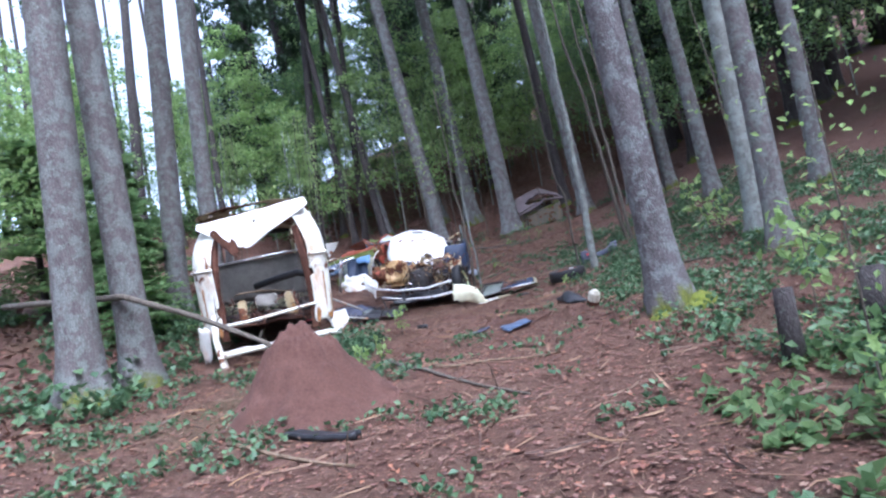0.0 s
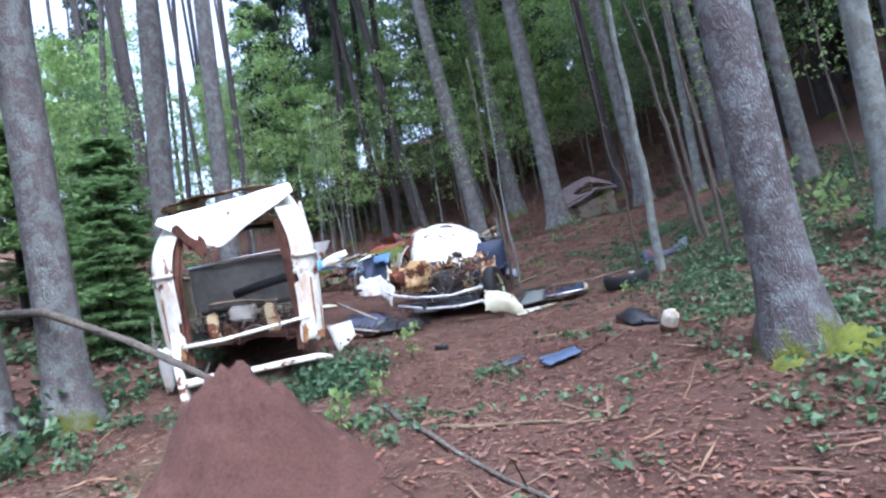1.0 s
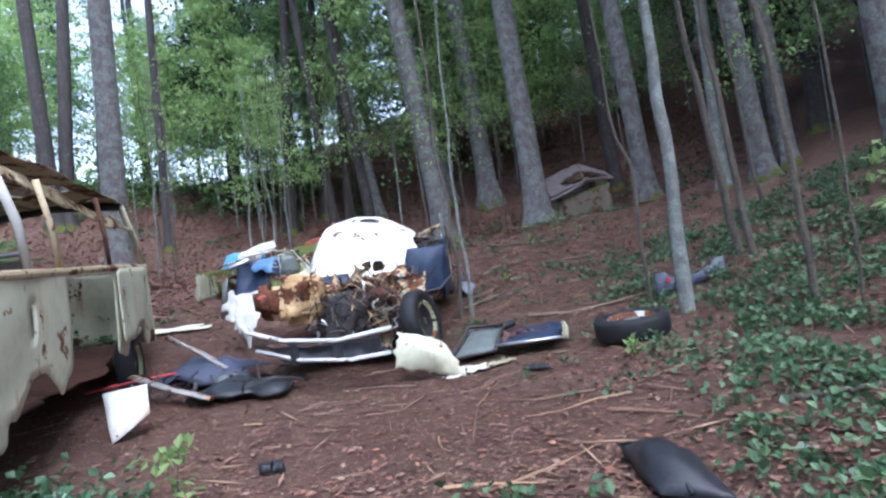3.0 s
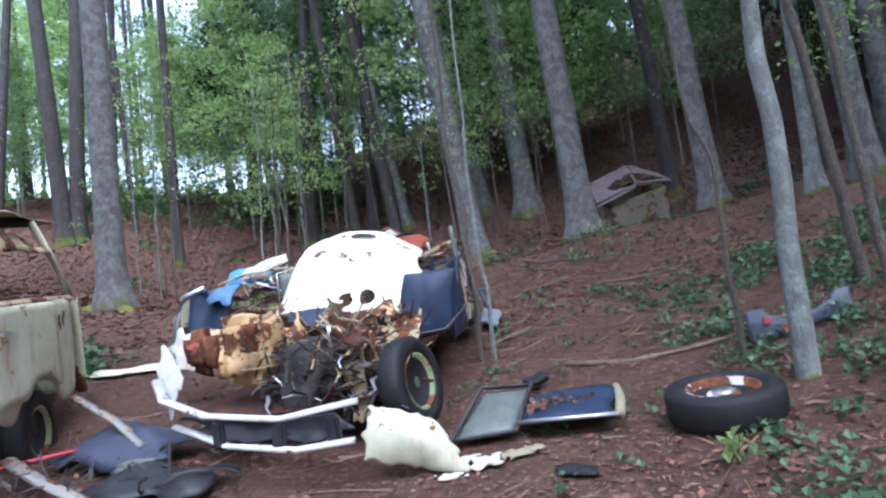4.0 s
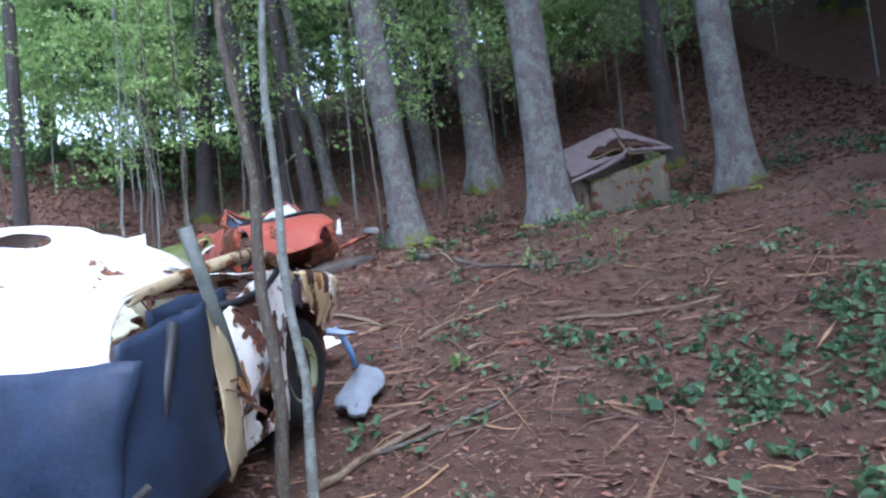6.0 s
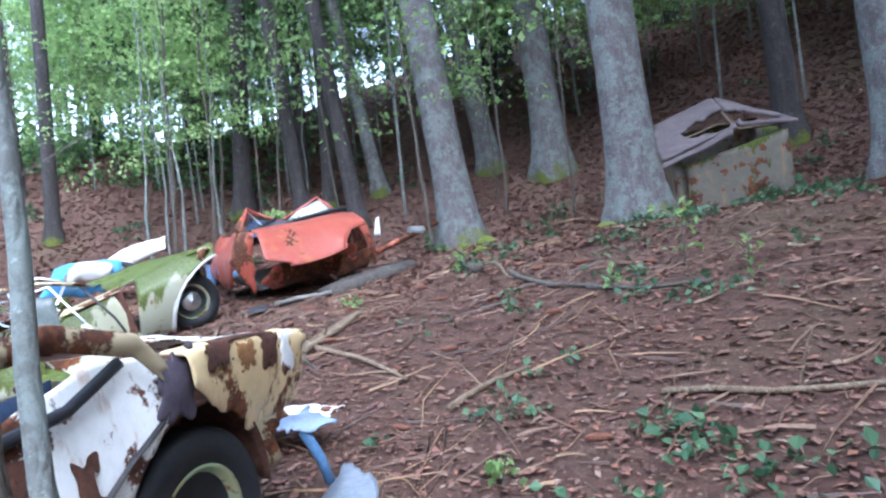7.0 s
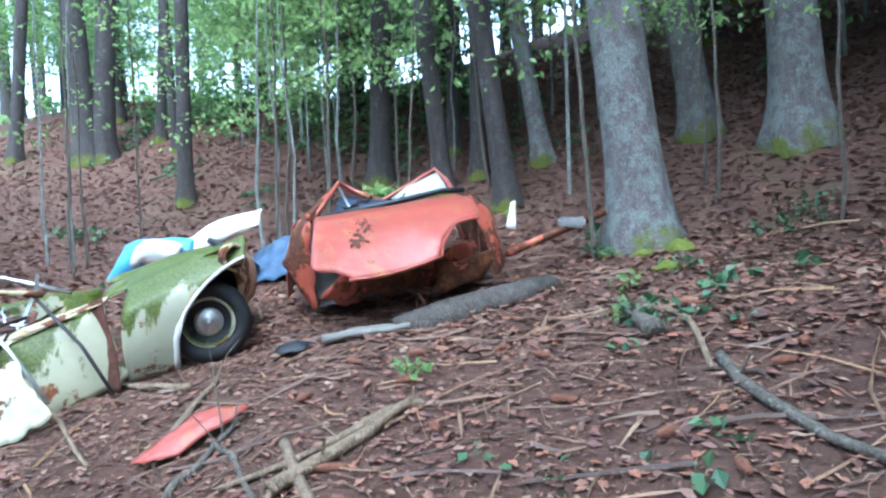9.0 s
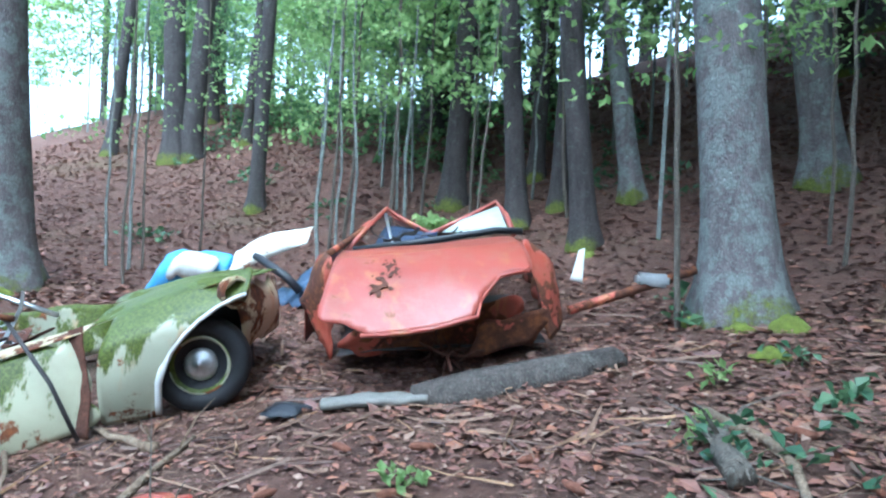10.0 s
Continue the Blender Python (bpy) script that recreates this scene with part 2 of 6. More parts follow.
WHITE = mat_paint("white_car_paint", (0.56, 0.56, 0.52), 0.28, dirt=0.4)
CREAM = mat_paint("cream_car_paint", (0.60, 0.60, 0.43), 0.45)
CREAM_RUST = mat_paint("rusted_cream_paint", (0.42, 0.35, 0.21), 0.68, scale=1.7)
BURNT = mat_paint("burnt_cream_paint", (0.50, 0.34, 0.16), 0.72, scale=2.2)
MOSSY = mat_paint("mossy_cream_paint", (0.34, 0.34, 0.24), 0.60, moss=0.88)
ORANGE = mat_paint("orange_car_paint", (0.285, 0.062, 0.042), 0.22, gloss=0.30, dirt=0.25)
ORANGE_RUST = mat_paint("rusted_orange_paint", (0.36, 0.075, 0.045), 0.9)
RUST = mat_plain("bare_rust", (0.085, 0.036, 0.022), 0.95, vary=0.7, bumpy=0.8)
BLACK = mat_plain("black_plastic_and_well_shade", (0.020, 0.021, 0.024), 0.45, vary=0.4)
# One dark metal colour for engine, scrap, boot floor and parcel shelf.
DARK = mat_plain("dark_metal", (0.055, 0.050, 0.048), 0.55, 0.2, vary=0.6, bumpy=0.7)
RUBBER = mat_plain("old_rubber", (0.014, 0.014, 0.015), 0.65, vary=0.4)
BUMPER = mat_paint("pale_worn_bumper", (0.23, 0.23, 0.215), 0.62, gloss=0.35, dirt=0.6, scale=2.0)
CHROME = mat_plain("dull_chrome", (0.55, 0.56, 0.56), 0.3, 0.85, vary=0.3)
BLUE_TRIM = mat_plain("dark_blue_vinyl_and_seat_shade", (0.022, 0.035, 0.068), 0.5, vary=0.4)
BLUE_BRIGHT = mat_plain("bright_blue_plastic", (0.10, 0.30, 0.55), 0.4, vary=0.45, scale=5)
PURPLE = mat_plain("slate_purple_sheet", (0.045, 0.050, 0.080), 0.45, vary=0.35, scale=5)
RED = mat_plain("red_plastic", (0.42, 0.05, 0.06), 0.4, vary=0.4)
GREYB = mat_plain("grey_board", (0.19, 0.18, 0.155), 0.7, vary=0.3)
CONCRETE = mat_paint("stained_concrete", (0.155, 0.14, 0.11), 0.62, moss=0.5, gloss=0.9, dirt=0.6, scale=1.6)
BARK_LOG = mat_bark("rotten_log_bark", (0.04, 0.033, 0.028), (0.16, 0.135, 0.115), (0.20, 0.21, 0.17), lich_amt=0.6)
# Darker copy of the grey board, with the van's inside shade in its colour.
INNER = mat_plain("shaded_grey_board", (0.15, 0.145, 0.13), 0.8, vary=0.35)
FELT = mat_plain("roofing_felt", (0.135, 0.108, 0.108), 0.9, vary=0.4, bumpy=0.6)
WOOD = mat_bark("weathered_wood", (0.11, 0.075, 0.045), (0.36, 0.27, 0.18), (0.30, 0.30, 0.24), lich_amt=0.7)
MOSS = mat_plain("moss", (0.115, 0.135, 0.018), 0.95, vary=0.6, scale=14, bumpy=0.8)
FOAM = mat_plain("dirty_foam", (0.30, 0.27, 0.17), 0.9, vary=0.25, bumpy=0.6)
GLASS_DIRTY = mat_plain("grimy_glass", (0.13, 0.145, 0.13), 0.15, vary=0.35)
QUARTER = mat_paint("white_paint_with_ochre_rust", (0.82, 0.81, 0.76), 0.64, dirt=0.2, scale=2.2)
OCHRE = mat_paint("cream_paint_gone_ochre", (0.68, 0.52, 0.27), 0.34, dirt=0.5, scale=1.3)
BRIGHT = mat_paint("worn_bright_bumper", (0.55, 0.56, 0.56), 0.35, gloss=0.3, dirt=0.5, scale=2.0)
MILKY = mat_plain("milky_glass", (0.42, 0.47, 0.43), 0.3, vary=0.25)
SLATE = mat_plain("slate_grey_primer", (0.075, 0.062, 0.080), 0.75, vary=0.5, scale=12)
PALE_BLUE = mat_plain("pale_blue_foil", (0.30, 0.37, 0.50), 0.4, vary=0.35, scale=9)
HUB = mat_paint("pale_green_rim", (0.25, 0.30, 0.16), 0.6)


# ---- mesh helpers ----
def mesh_of(name, verts, faces, material, smooth=False):
    me = bpy.data.meshes.new(name)
    me.from_pydata([tuple(v) for v in verts], [], [tuple(f) for f in faces])
    me.materials.append(material)
    if smooth:
        me.polygons.foreach_set("use_smooth", [True] * len(me.polygons))
    me.update()
    return me


def thing(name, at, label, category, group="", kind="", yaw=0, pitch=0, roll=0):
    ob = new(name)
    ob.matrix_world = pose(*at, pitch, roll, yaw)
    return tagged(ob, label, category, group, kind)


def part(name, bm, material, parent, label="", smooth=False):
    """Links a bmesh (or a mesh) as one object under a thing or part."""
    if isinstance(bm, bmesh.types.BMesh):
        bmesh.ops.recalc_face_normals(bm, faces=bm.faces)
        me = bpy.data.meshes.new(name)
        bm.to_mesh(me)
        bm.free()
        me.materials.append(material)
        if smooth:
            me.polygons.foreach_set("use_smooth", [True] * len(me.polygons))
    else:
        me = bm
    ob = new(name, me)
    ob.parent = parent
    if label:
        ob["label"] = label
    return ob


def wob(p, s, seed=0.0):
    return noise.noise(Vector((p[0] * s + seed, p[1] * s - seed, p[2] * s + seed * 0.5)))


def sheet(fn, nu=14, nv=14, thick=0.008, ragged=0.0, dent=0.0, seed=0.0, hole=None):
    """A bent metal sheet: fn(u, v) gives its place; torn edges, dents and holes as asked."""
    bm = bmesh.new()
    grid = []
    for i in range(nu + 1):
        row = []
        for j in range(nv + 1):
            p = Vector(fn(i / nu, j / nv))
            if dent:
                p += Vector((wob(p, 3, seed), wob(p, 3, seed + 7), wob(p, 3, seed + 13))) * dent
                p += Vector((wob(p, 9, seed), wob(p, 9, seed + 7), wob(p, 9, seed + 13))) * dent * 0.35
            row.append(bm.verts.new(p))
        grid.append(row)
    for i in range(nu):
        for j in range(nv):
            u, v = (i + 0.5) / nu, (j + 0.5) / nv
            if hole and hole(u, v):
                continue
            if ragged:
                e = min(u, 1 - u, v, 1 - v)
                if e < ragged * (0.5 + wob((u * 6, v * 6, seed), 1.0, seed + 3)) * 2:
                    continue
            bm.faces.new((grid[i][j], grid[i + 1][j], grid[i + 1][j + 1], grid[i][j + 1]))
    loose = [v for v in bm.verts if not v.link_faces]
    bmesh.ops.delete(bm, geom=loose, context="VERTS")
    bmesh.ops.recalc_face_normals(bm, faces=bm.faces)
    if ragged or hole:
        for turn in range(2):
            moved = {}
            for v in bm.verts:
                ends = [e.other_vert(v).co for e in v.link_edges if e.is_boundary]
                if len(ends) == 2:
                    moved[v] = (v.co * 2 + ends[0] + ends[1]) / 4
                    if turn == 0:
                        moved[v] = moved[v] + (ends[0] - ends[1]) * 0.28 * wob(v.co, 41, seed)
            for v, p in moved.items():
                v.co = p
    if thick:
        bmesh.ops.solidify(bm, geom=bm.faces[:], thickness=thick)
    return bm


def tube(points, radii, sides=8, wobble=0.0, seed=0.0, cap=True, flat=1.0):
    """A bent bar or limb through points with a radius at each."""
    bm = bmesh.new()
    pts = [Vector(p) for p in points]
    rr = radii if isinstance(radii, (list, tuple)) else [radii] * len(pts)
    rings = []
    for k, p in enumerate(pts):
        d = (pts[min(k + 1, len(pts) - 1)] - pts[max(k - 1, 0)]).normalized()
        a = d.orthogonal().normalized() if abs(d.z) > 0.9 else d.cross(Vector((0, 0, 1))).normalized()
        b = d.cross(a).normalized()
        ring = []
        for s in range(sides):
            w = 2 * math.pi * s / sides
            r = rr[k] * (1 + wobble * wob(p + a * math.cos(w) + b * math.sin(w), 1.7, seed))
            ring.append(bm.verts.new(p + a * (r * math.cos(w)) + b * (r * flat * math.sin(w))))
        rings.append(ring)
    for q, w in zip(rings, rings[1:]):
        for s in range(sides):
            bm.faces.new((q[s], q[(s + 1) % sides], w[(s + 1) % sides], w[s]))
    if cap:
        bm.faces.new(rings[0][::-1])
        bm.faces.new(rings[-1])
    return bm


def box(cx, cy, cz, sx, sy, sz, bevel=0.02, dent=0.0, cuts=0, seed=0.0, m=None):
    bm = bmesh.new()
    bmesh.ops.create_cube(bm, size=1, matrix=Matrix.Diagonal((sx, sy, sz, 1)))
    if bevel:
        bmesh.ops.bevel(bm, geom=bm.edges[:], offset=bevel, segments=2, affect="EDGES")
    if cuts:
        bmesh.ops.subdivide_edges(bm, edges=bm.edges[:], cuts=cuts, use_grid_fill=True)
    if dent:
        for v in bm.verts:
            v.co += Vector((wob(v.co, 4, seed), wob(v.co, 4, seed + 5), wob(v.co, 4, seed + 9))) * dent
    bmesh.ops.transform(bm, matrix=(m or Matrix.Identity(4)), verts=bm.verts)
    bmesh.ops.translate(bm, vec=(cx, cy, cz), verts=bm.verts)
    return bm


def lathe(profile, sides=28, axis="X"):
    """A turned form from (radius, offset) pairs about an axis."""
    bm = bmesh.new()
    rings = []
    for r, o in profile:
        ring = []
        for s in range(sides):
            w = 2 * math.pi * s / sides
            c, d = r * math.cos(w), r * math.sin(w)
            ring.append(bm.verts.new({"X": (o, c, d), "Y": (c, o, d), "Z": (c, d, o)}[axis]))
        rings.append(ring)
    for a, b in zip(rings, rings[1:]):
        for s in range(sides):
            bm.faces.new((a[s], a[(s + 1) % sides], b[(s + 1) % sides], b[s]))
    bm.faces.new(rings[0][::-1])
    bm.faces.new(rings[-1])
    return bm


def lerp(a, b, t):
    return tuple(p + (q - p) * t for p, q in zip(a, b))


def quad(a, b, c, d, arch=(0, 0, 0)):
    """A patch between four corners: a-b along u at v=0, d-c at v=1; arch lifts its middle."""
    def fn(u, v):
        p = lerp(lerp(a, b, u), lerp(d, c, u), v)
        k = 16 * u * (1 - u) * v * (1 - v)
        return tuple(q + k * w for q, w in zip(p, arch))
    return fn


# ---- ground ----
def axis_steps(lo, hi, step, far):
    mid = list(np.arange(lo, hi + 1e-6, step))
    out, d, p = [], step, hi
    while p < far:
        d *= 1.25
        p += d
        out.append(p)
    back, d, p = [], step, lo
    while p > -far:
        d *= 1.25
        p -= d
        back.append(p)
    return np.array(back[::-1] + mid + out)


def build_ground():
    xs, ys = axis_steps(-9, 8, 0.12, 600), axis_steps(-2, 25, 0.12, 600)
    X, Y = np.meshgrid(xs, ys)
    Z = land(X, Y)
    for r in range(len(ys)):
        for k in range(len(xs)):
            x, y = xs[k], ys[r]
            if abs(x) < 40 and -20 < y < 60:
                Z[r, k] += uneven(x, y)
    n = len(xs)
    verts = np.stack([X, Y, Z], -1).reshape(-1, 3)
    idx = np.arange(len(ys) * n).reshape(len(ys), n)
    faces = np.stack([idx[:-1, :-1], idx[:-1, 1:], idx[1:, 1:], idx[1:, :-1]], -1).reshape(-1, 4)
    tagged(new("ground", mesh_of("ground", verts.tolist(), faces.tolist(), GROUND, True)), "red-brown forest floor of needles, leaves and soil", "ground", kind="structure")


build_ground()


# ---- trees ----
def trunk_mesh(r, height, lean=(0, 0), sides=16, seed=0.0, material=None, flare=1.7, taper=0.55, bend=0.0):
    """A tapered trunk with a root flare; lean is metres of drift per metre of height."""
    bm = bmesh.new()
    hs = [-0.35, -0.08, 0.06, 0.2, 0.4, 0.7, 1.1, 1.7, 2.5, 3.5, 5.0, 7.0, 9.5, 12.5, 16.0]
    hs = [h for h in hs if h < height] + [height]
    rings = []
    for h in hs:
        k = max(0.0, h)
        f = 1 + (flare - 1) * math.exp(-k / (0.9 * r + 0.12)) if h > -0.3 else flare
        rad = r * f * (1 - (1 - taper) * k / height)
        cx = lean[0] * k + bend * math.sin(k * 0.9 + seed)
        cy = lean[1] * k + bend * math.cos(k * 0.7 + seed * 2)
        ring = []
        for s in range(sides):
            w = 2 * math.pi * s / sides
            lobes = 1 + 0.22 * (f - 1) * math.cos(5 * w + seed) + 0.05 * noise.noise((math.cos(w) * 2 + seed, math.sin(w) * 2, h * 1.3))
            ring.append(bm.verts.new((cx + rad * lobes * math.cos(w), cy + rad * lobes * math.sin(w), h)))
        rings.append(ring)
    for a, b in zip(rings, rings[1:]):
        for s in range(sides):
            bm.faces.new((a[s], a[(s + 1) % sides], b[(s + 1) % sides], b[s]))
    bm.faces.new(rings[-1])
    me = bpy.data.meshes.new("trunk")
    bm.to_mesh(me)
    bm.free()
    me.materials.append(material)
    me.polygons.foreach_set("use_smooth", [True] * len(me.polygons))
    return me


def leaf_cards(centres, normals, size, rng, droop=0.3, aspect=0.62):
    """Many small pointed leaves, each a folded four-cornered blade."""
    n = len(centres)
    c = np.asarray(centres, float)
    d = rng.normal(size=(n, 3))
    d[:, 2] -= droop
    d /= np.linalg.norm(d, axis=1)[:, None]
    nn = np.asarray(normals, float) + 0.6 * rng.normal(size=(n, 3))
    s = np.cross(d, nn)
    s /= np.linalg.norm(s, axis=1)[:, None] + 1e-9
    up = np.cross(s, d)
    L = (size * rng.uniform(0.6, 1.3, n))[:, None]
    W = L * aspect * 0.5
    v = np.stack([c, c + d * L * 0.5 + s * W + up * W * 0.35, c + d * L, c + d * L * 0.5 - s * W + up * W * 0.35], 1).reshape(-1, 3)
    i = np.arange(n) * 4
    f = np.concatenate([np.stack([i, i + 1, i + 2], 1), np.stack([i, i + 2, i + 3], 1)])
    return v, f


def crown_mesh(name, rng, material, height, low, spread, sprays, leaves, size, flat=True, limbs_out=None):
    """Leaves on layered side sprays up a stem."""
    C, N = [], []
    for k in range(sprays):
        h = low + (height - low) * (k + rng.random()) / sprays
        a = rng.uniform(0, 2 * math.pi)
        reach = spread * (1.1 - 0.75 * (h - low) / (height - low)) * rng.uniform(0.55, 1.15)
        tip = np.array([math.cos(a) * reach, math.sin(a) * reach, h + reach * rng.uniform(-0.1, 0.35)])
        root = np.array([0, 0, h - 0.1])
        if limbs_out is not None:
            limbs_out.append((root, tip))
        t = rng.random(leaves) ** 0.7
        side = rng.normal(size=leaves) * 0.20 * reach * (0.35 + t)
        p = root + (tip - root) * t[:, None]
        p[:, 0] += -math.sin(a) * side
        p[:, 1] += math.cos(a) * side
        p[:, 2] += rng.normal(size=leaves) * (0.05 if flat else 0.15) * reach - 0.10 * reach * t * t
        C.append(p)
        N.append(np.tile([0, 0, 1.0], (leaves, 1)))
    v, f = leaf_cards(np.concatenate(C), np.concatenate(N), size, rng)
    return mesh_of(name, v.tolist(), f.tolist(), material)


def limb_mesh(limbs, r0, material, stem=None):
    bm = bmesh.new()
    for root, tip in limbs:
        mid = (root + tip) / 2 + np.array([0, 0, 0.04])
        ring = []
        for p, r in ((root, r0), (mid, r0 * 0.6), (tip, r0 * 0.2)):
            ring.append([bm.verts.new((p[0] + r * math.cos(w), p[1] + r * math.sin(w), p[2])) for w in (0, 2.1, 4.2)])
        for a, b in zip(ring, ring[1:]):
            for s in range(3):
                bm.faces.new((a[s], a[(s + 1) % 3], b[(s + 1) % 3], b[s]))
    me = bpy.data.meshes.new("limbs")
    bm.to_mesh(me)
    bm.free()
    me.materials.append(material)
    return me


def spruce_crown(rng, height, low, spread, sprays, leaves, size):
    C, limbs = [], []
    for k in range(sprays):
        h = low + (height - low) * (k + rng.random()) / sprays
        a = rng.uniform(0, 2 * math.pi)
        reach = spread * (1.0 - 0.8 * (h - low) / (height - low)) * rng.uniform(0.6, 1.1)
        t = rng.random(leaves) ** 0.6
        side = rng.normal(size=leaves) * 0.16 * reach * (0.3 + t)
        p = np.stack([math.cos(a) * reach * t - math.sin(a) * side, math.sin(a) * reach * t + math.cos(a) * side, h - 0.35 * reach * t ** 1.5 - 0.12 * reach * rng.random(leaves)], 1)
        C.append(p)
        limbs.append((np.array([0, 0, h]), np.array([math.cos(a) * reach, math.sin(a) * reach, h - 0.35 * reach])))
    C = np.concatenate(C)
    v, f = leaf_cards(C, np.tile([0, 0, 1.0], (len(C), 1)), size, rng, droop=0.7, aspect=0.3)
    return mesh_of("crown", v.tolist(), f.tolist(), NEEDLE), limbs


rng = np.random.default_rng(11)


SPRUCE = []
for k in range(4):
    SPRUCE.append(spruce_crown(rng, 19, 7.0 + k * 0.4, 2.6, 42, 80, 0.36))
SPRUCE_LOW = [spruce_crown(rng, 15, 2.2 + 0.6 * k, 2.3, 46, 80, 0.34) for k in range(3)]


def big_tree(x, y, r, lx=0.0, ly=0.0, bark=None, crown=True, label="tall conifer trunk with grey lichen and a mossy foot", flare=1.6, height=19):
    """A tall forest conifer: trunk, dead branches, crown high up."""
    ob = thing("conifer", (x, y, gz(x, y)), label, "tree", "forest conifers")
    s = x * 3.1 + y
    part("trunk", trunk_mesh(r, height, (lx, ly), seed=s, material=bark or BARK_GREY, flare=flare), None, ob)
    limbs = []
    q = np.random.default_rng(int(abs(s) * 100))
    for _ in range(7):
        h, a, L = q.uniform(2.2, 7.0), q.uniform(0, 6.28), q.uniform(0.25, 0.9)
        o = np.array([lx * h, ly * h, h])
        limbs.append((o, o + np.array([math.cos(a) * L, math.sin(a) * L, -0.1 * L])))
    tagged(part("dead_branch", limb_mesh(limbs, 0.012, BARK_TWIG), None, ob), kind="stuff")
    if crown:
        c = part("crown", SPRUCE[int(abs(s) * 7) % 4][0], None, ob)
        c.location = (lx * 12, ly * 12, 3.0)
    return ob


SPRAYS = [crown_mesh("leaves", rng, LEAF_BRIGHT, 5.6, 1.7, 1.3, 15, 30, 0.085, True) for k in range(3)]


def slim_tree(x, y, points, r, label, bark=None, name="young_tree", z=None, twigs=7, leafy=False):
    """A thin bent stem through the given offsets, with a few side twigs."""
    ob = thing(name, (x, y, gz(x, y) if z is None else z), label, "tree", "thin young trees")
    q = np.random.default_rng(int(abs(x * 37 + y * 91) * 10))
    fine = [Vector((points[0][0], points[0][1], -0.15))]
    for a, b in zip(points, points[1:]):
        for k in (0.0, 0.33, 0.66):
            p = Vector(lerp(a, b, k))
            fine.append(p + Vector((wob(p, 1.5, x), wob(p, 1.5, y), 0)) * 0.05)
    fine.append(Vector(points[-1]))
    n = len(fine)
    part("trunk", tube(fine, [r * (1.25 if k == 0 else 1) * (1 - 0.65 * k / n) for k in range(n)], 9, 0.12, x), bark or BARK_PALE, ob, smooth=True)
    limbs = []
    for _ in range(twigs):
        k = int(q.integers(n // 2, n))
        o = np.array(fine[k])
        a, L = q.uniform(0, 6.28), q.uniform(0.2, 0.6)
        limbs.append((o, o + np.array([math.cos(a) * L, math.sin(a) * L, 0.5 * L])))
    if leafy:
        cr = part("leaves", SPRAYS[int(abs(x * 7 + y * 3)) % 3], None, ob)
        cr.location = (points[2][0], points[2][1], 0)
    if limbs:
        tagged(part("twig", limb_mesh(limbs, min(0.009, max(0.003, r * 0.16)), bark or BARK_PALE), None, ob), kind="stuff")
    return ob


LEAF_SETS = []
for k in range(5):
    limbs = []
    me = crown_mesh("crown", rng, LEAF_MID if k % 2 else LEAF_BRIGHT, 7.0 + 0.5 * k, 2.0, 2.3 + 0.15 * k, 48, 80, 0.125, True, limbs)
    stem = limb_mesh([(np.array([0, 0, -0.2]), np.array([0.2, 0.1, 7.0 + 0.5 * k]))], 0.030, BARK_PALE)
    LEAF_SETS.append((me, limb_mesh(limbs, 0.016, BARK_PALE), stem))


def understory(x, y, k, scale=1.0, turn=0.0):
    ob = thing("young_beech", (x, y, gz(x, y)), "young broadleaf tree with fresh light-green leaves", "tree", "fresh green understory trees")
    ob.matrix_world = pose(x, y, gz(x, y), 0, 0, turn) @ Matrix.Diagonal((scale, scale, scale, 1))
    part("stem", LEAF_SETS[k % 5][2], None, ob)
    tagged(part("twig", LEAF_SETS[k % 5][1], None, ob), kind="stuff")
    part("crown", LEAF_SETS[k % 5][0], None, ob)
    return ob


YOUNG_SPRUCE = [spruce_crown(rng, 15, 0.6, 2.4, 70, 80, 0.42)[0] for k in range(2)]
for me_ in YOUNG_SPRUCE:
    me_.materials[0] = SPRUCE_GREEN

# understory behind the wrecks and along the bank
for k in range(20):
    t = k / 19
    x = -16 + 22 * t + rng.uniform(-1.2, 1.2)
    y = 24.0 + 2.5 * math.sin(k * 1.7) + rng.uniform(0, 6) - (3.0 if x < -12 else 0)
    if x > -9 or k % 2:
        understory(x, y, k, rng.uniform(0.75, 1.25) * (0.7 if x < -7 else 1.0), rng.uniform(0, 360))
for k, (x, y) in enumerate(((-7.5, 13.6), (-9.2, 16.5), (-8.2, 10.8), (-10.5, 12.8), (-9.8, 8.5), (-7.0, 9.4), (-13.5, 11.0), (-6.6, 24.0), (-4.8, 24.6))):
    understory(x, y, k, 0.8 + 0.1 * (k % 4), k * 67)
for k, (x, y) in enumerate(((7.6, 16.8), (8.6, 13.0), (9.5, 18.5), (8.2, 21.5), (11.0, 15.0), (10.0, 9.5), (6.8, 24.0), (12.0, 20.5))):
    understory(x, y, 1 + 2 * k, 0.75 + 0.1 * (k % 3), k * 53)

for k in range(12):
    understory(-17 + 0.9 * k + rng.uniform(-0.5, 0.5), 21.5 + 0.35 * k + rng.uniform(0, 2.0), k, rng.uniform(0.55, 0.8), rng.uniform(0, 360))

# rows close behind the wrecks and up the hill
for k in range(17):
    x = -6.0 + 0.86 * k + rng.uniform(-0.6, 0.6)
    understory(x, 23.2 + rng.uniform(0, 2.4) + 0.12 * max(0, x), k, rng.uniform(0.7, 1.0), rng.uniform(0, 360))
for k in range(8):
    x = -4.0 + 1.9 * k + rng.uniform(-0.6, 0.6)
    understory(x, 27.0 + rng.uniform(0, 4.0), 1 + 2 * k, rng.uniform(0.8, 1.1), rng.uniform(0, 360))

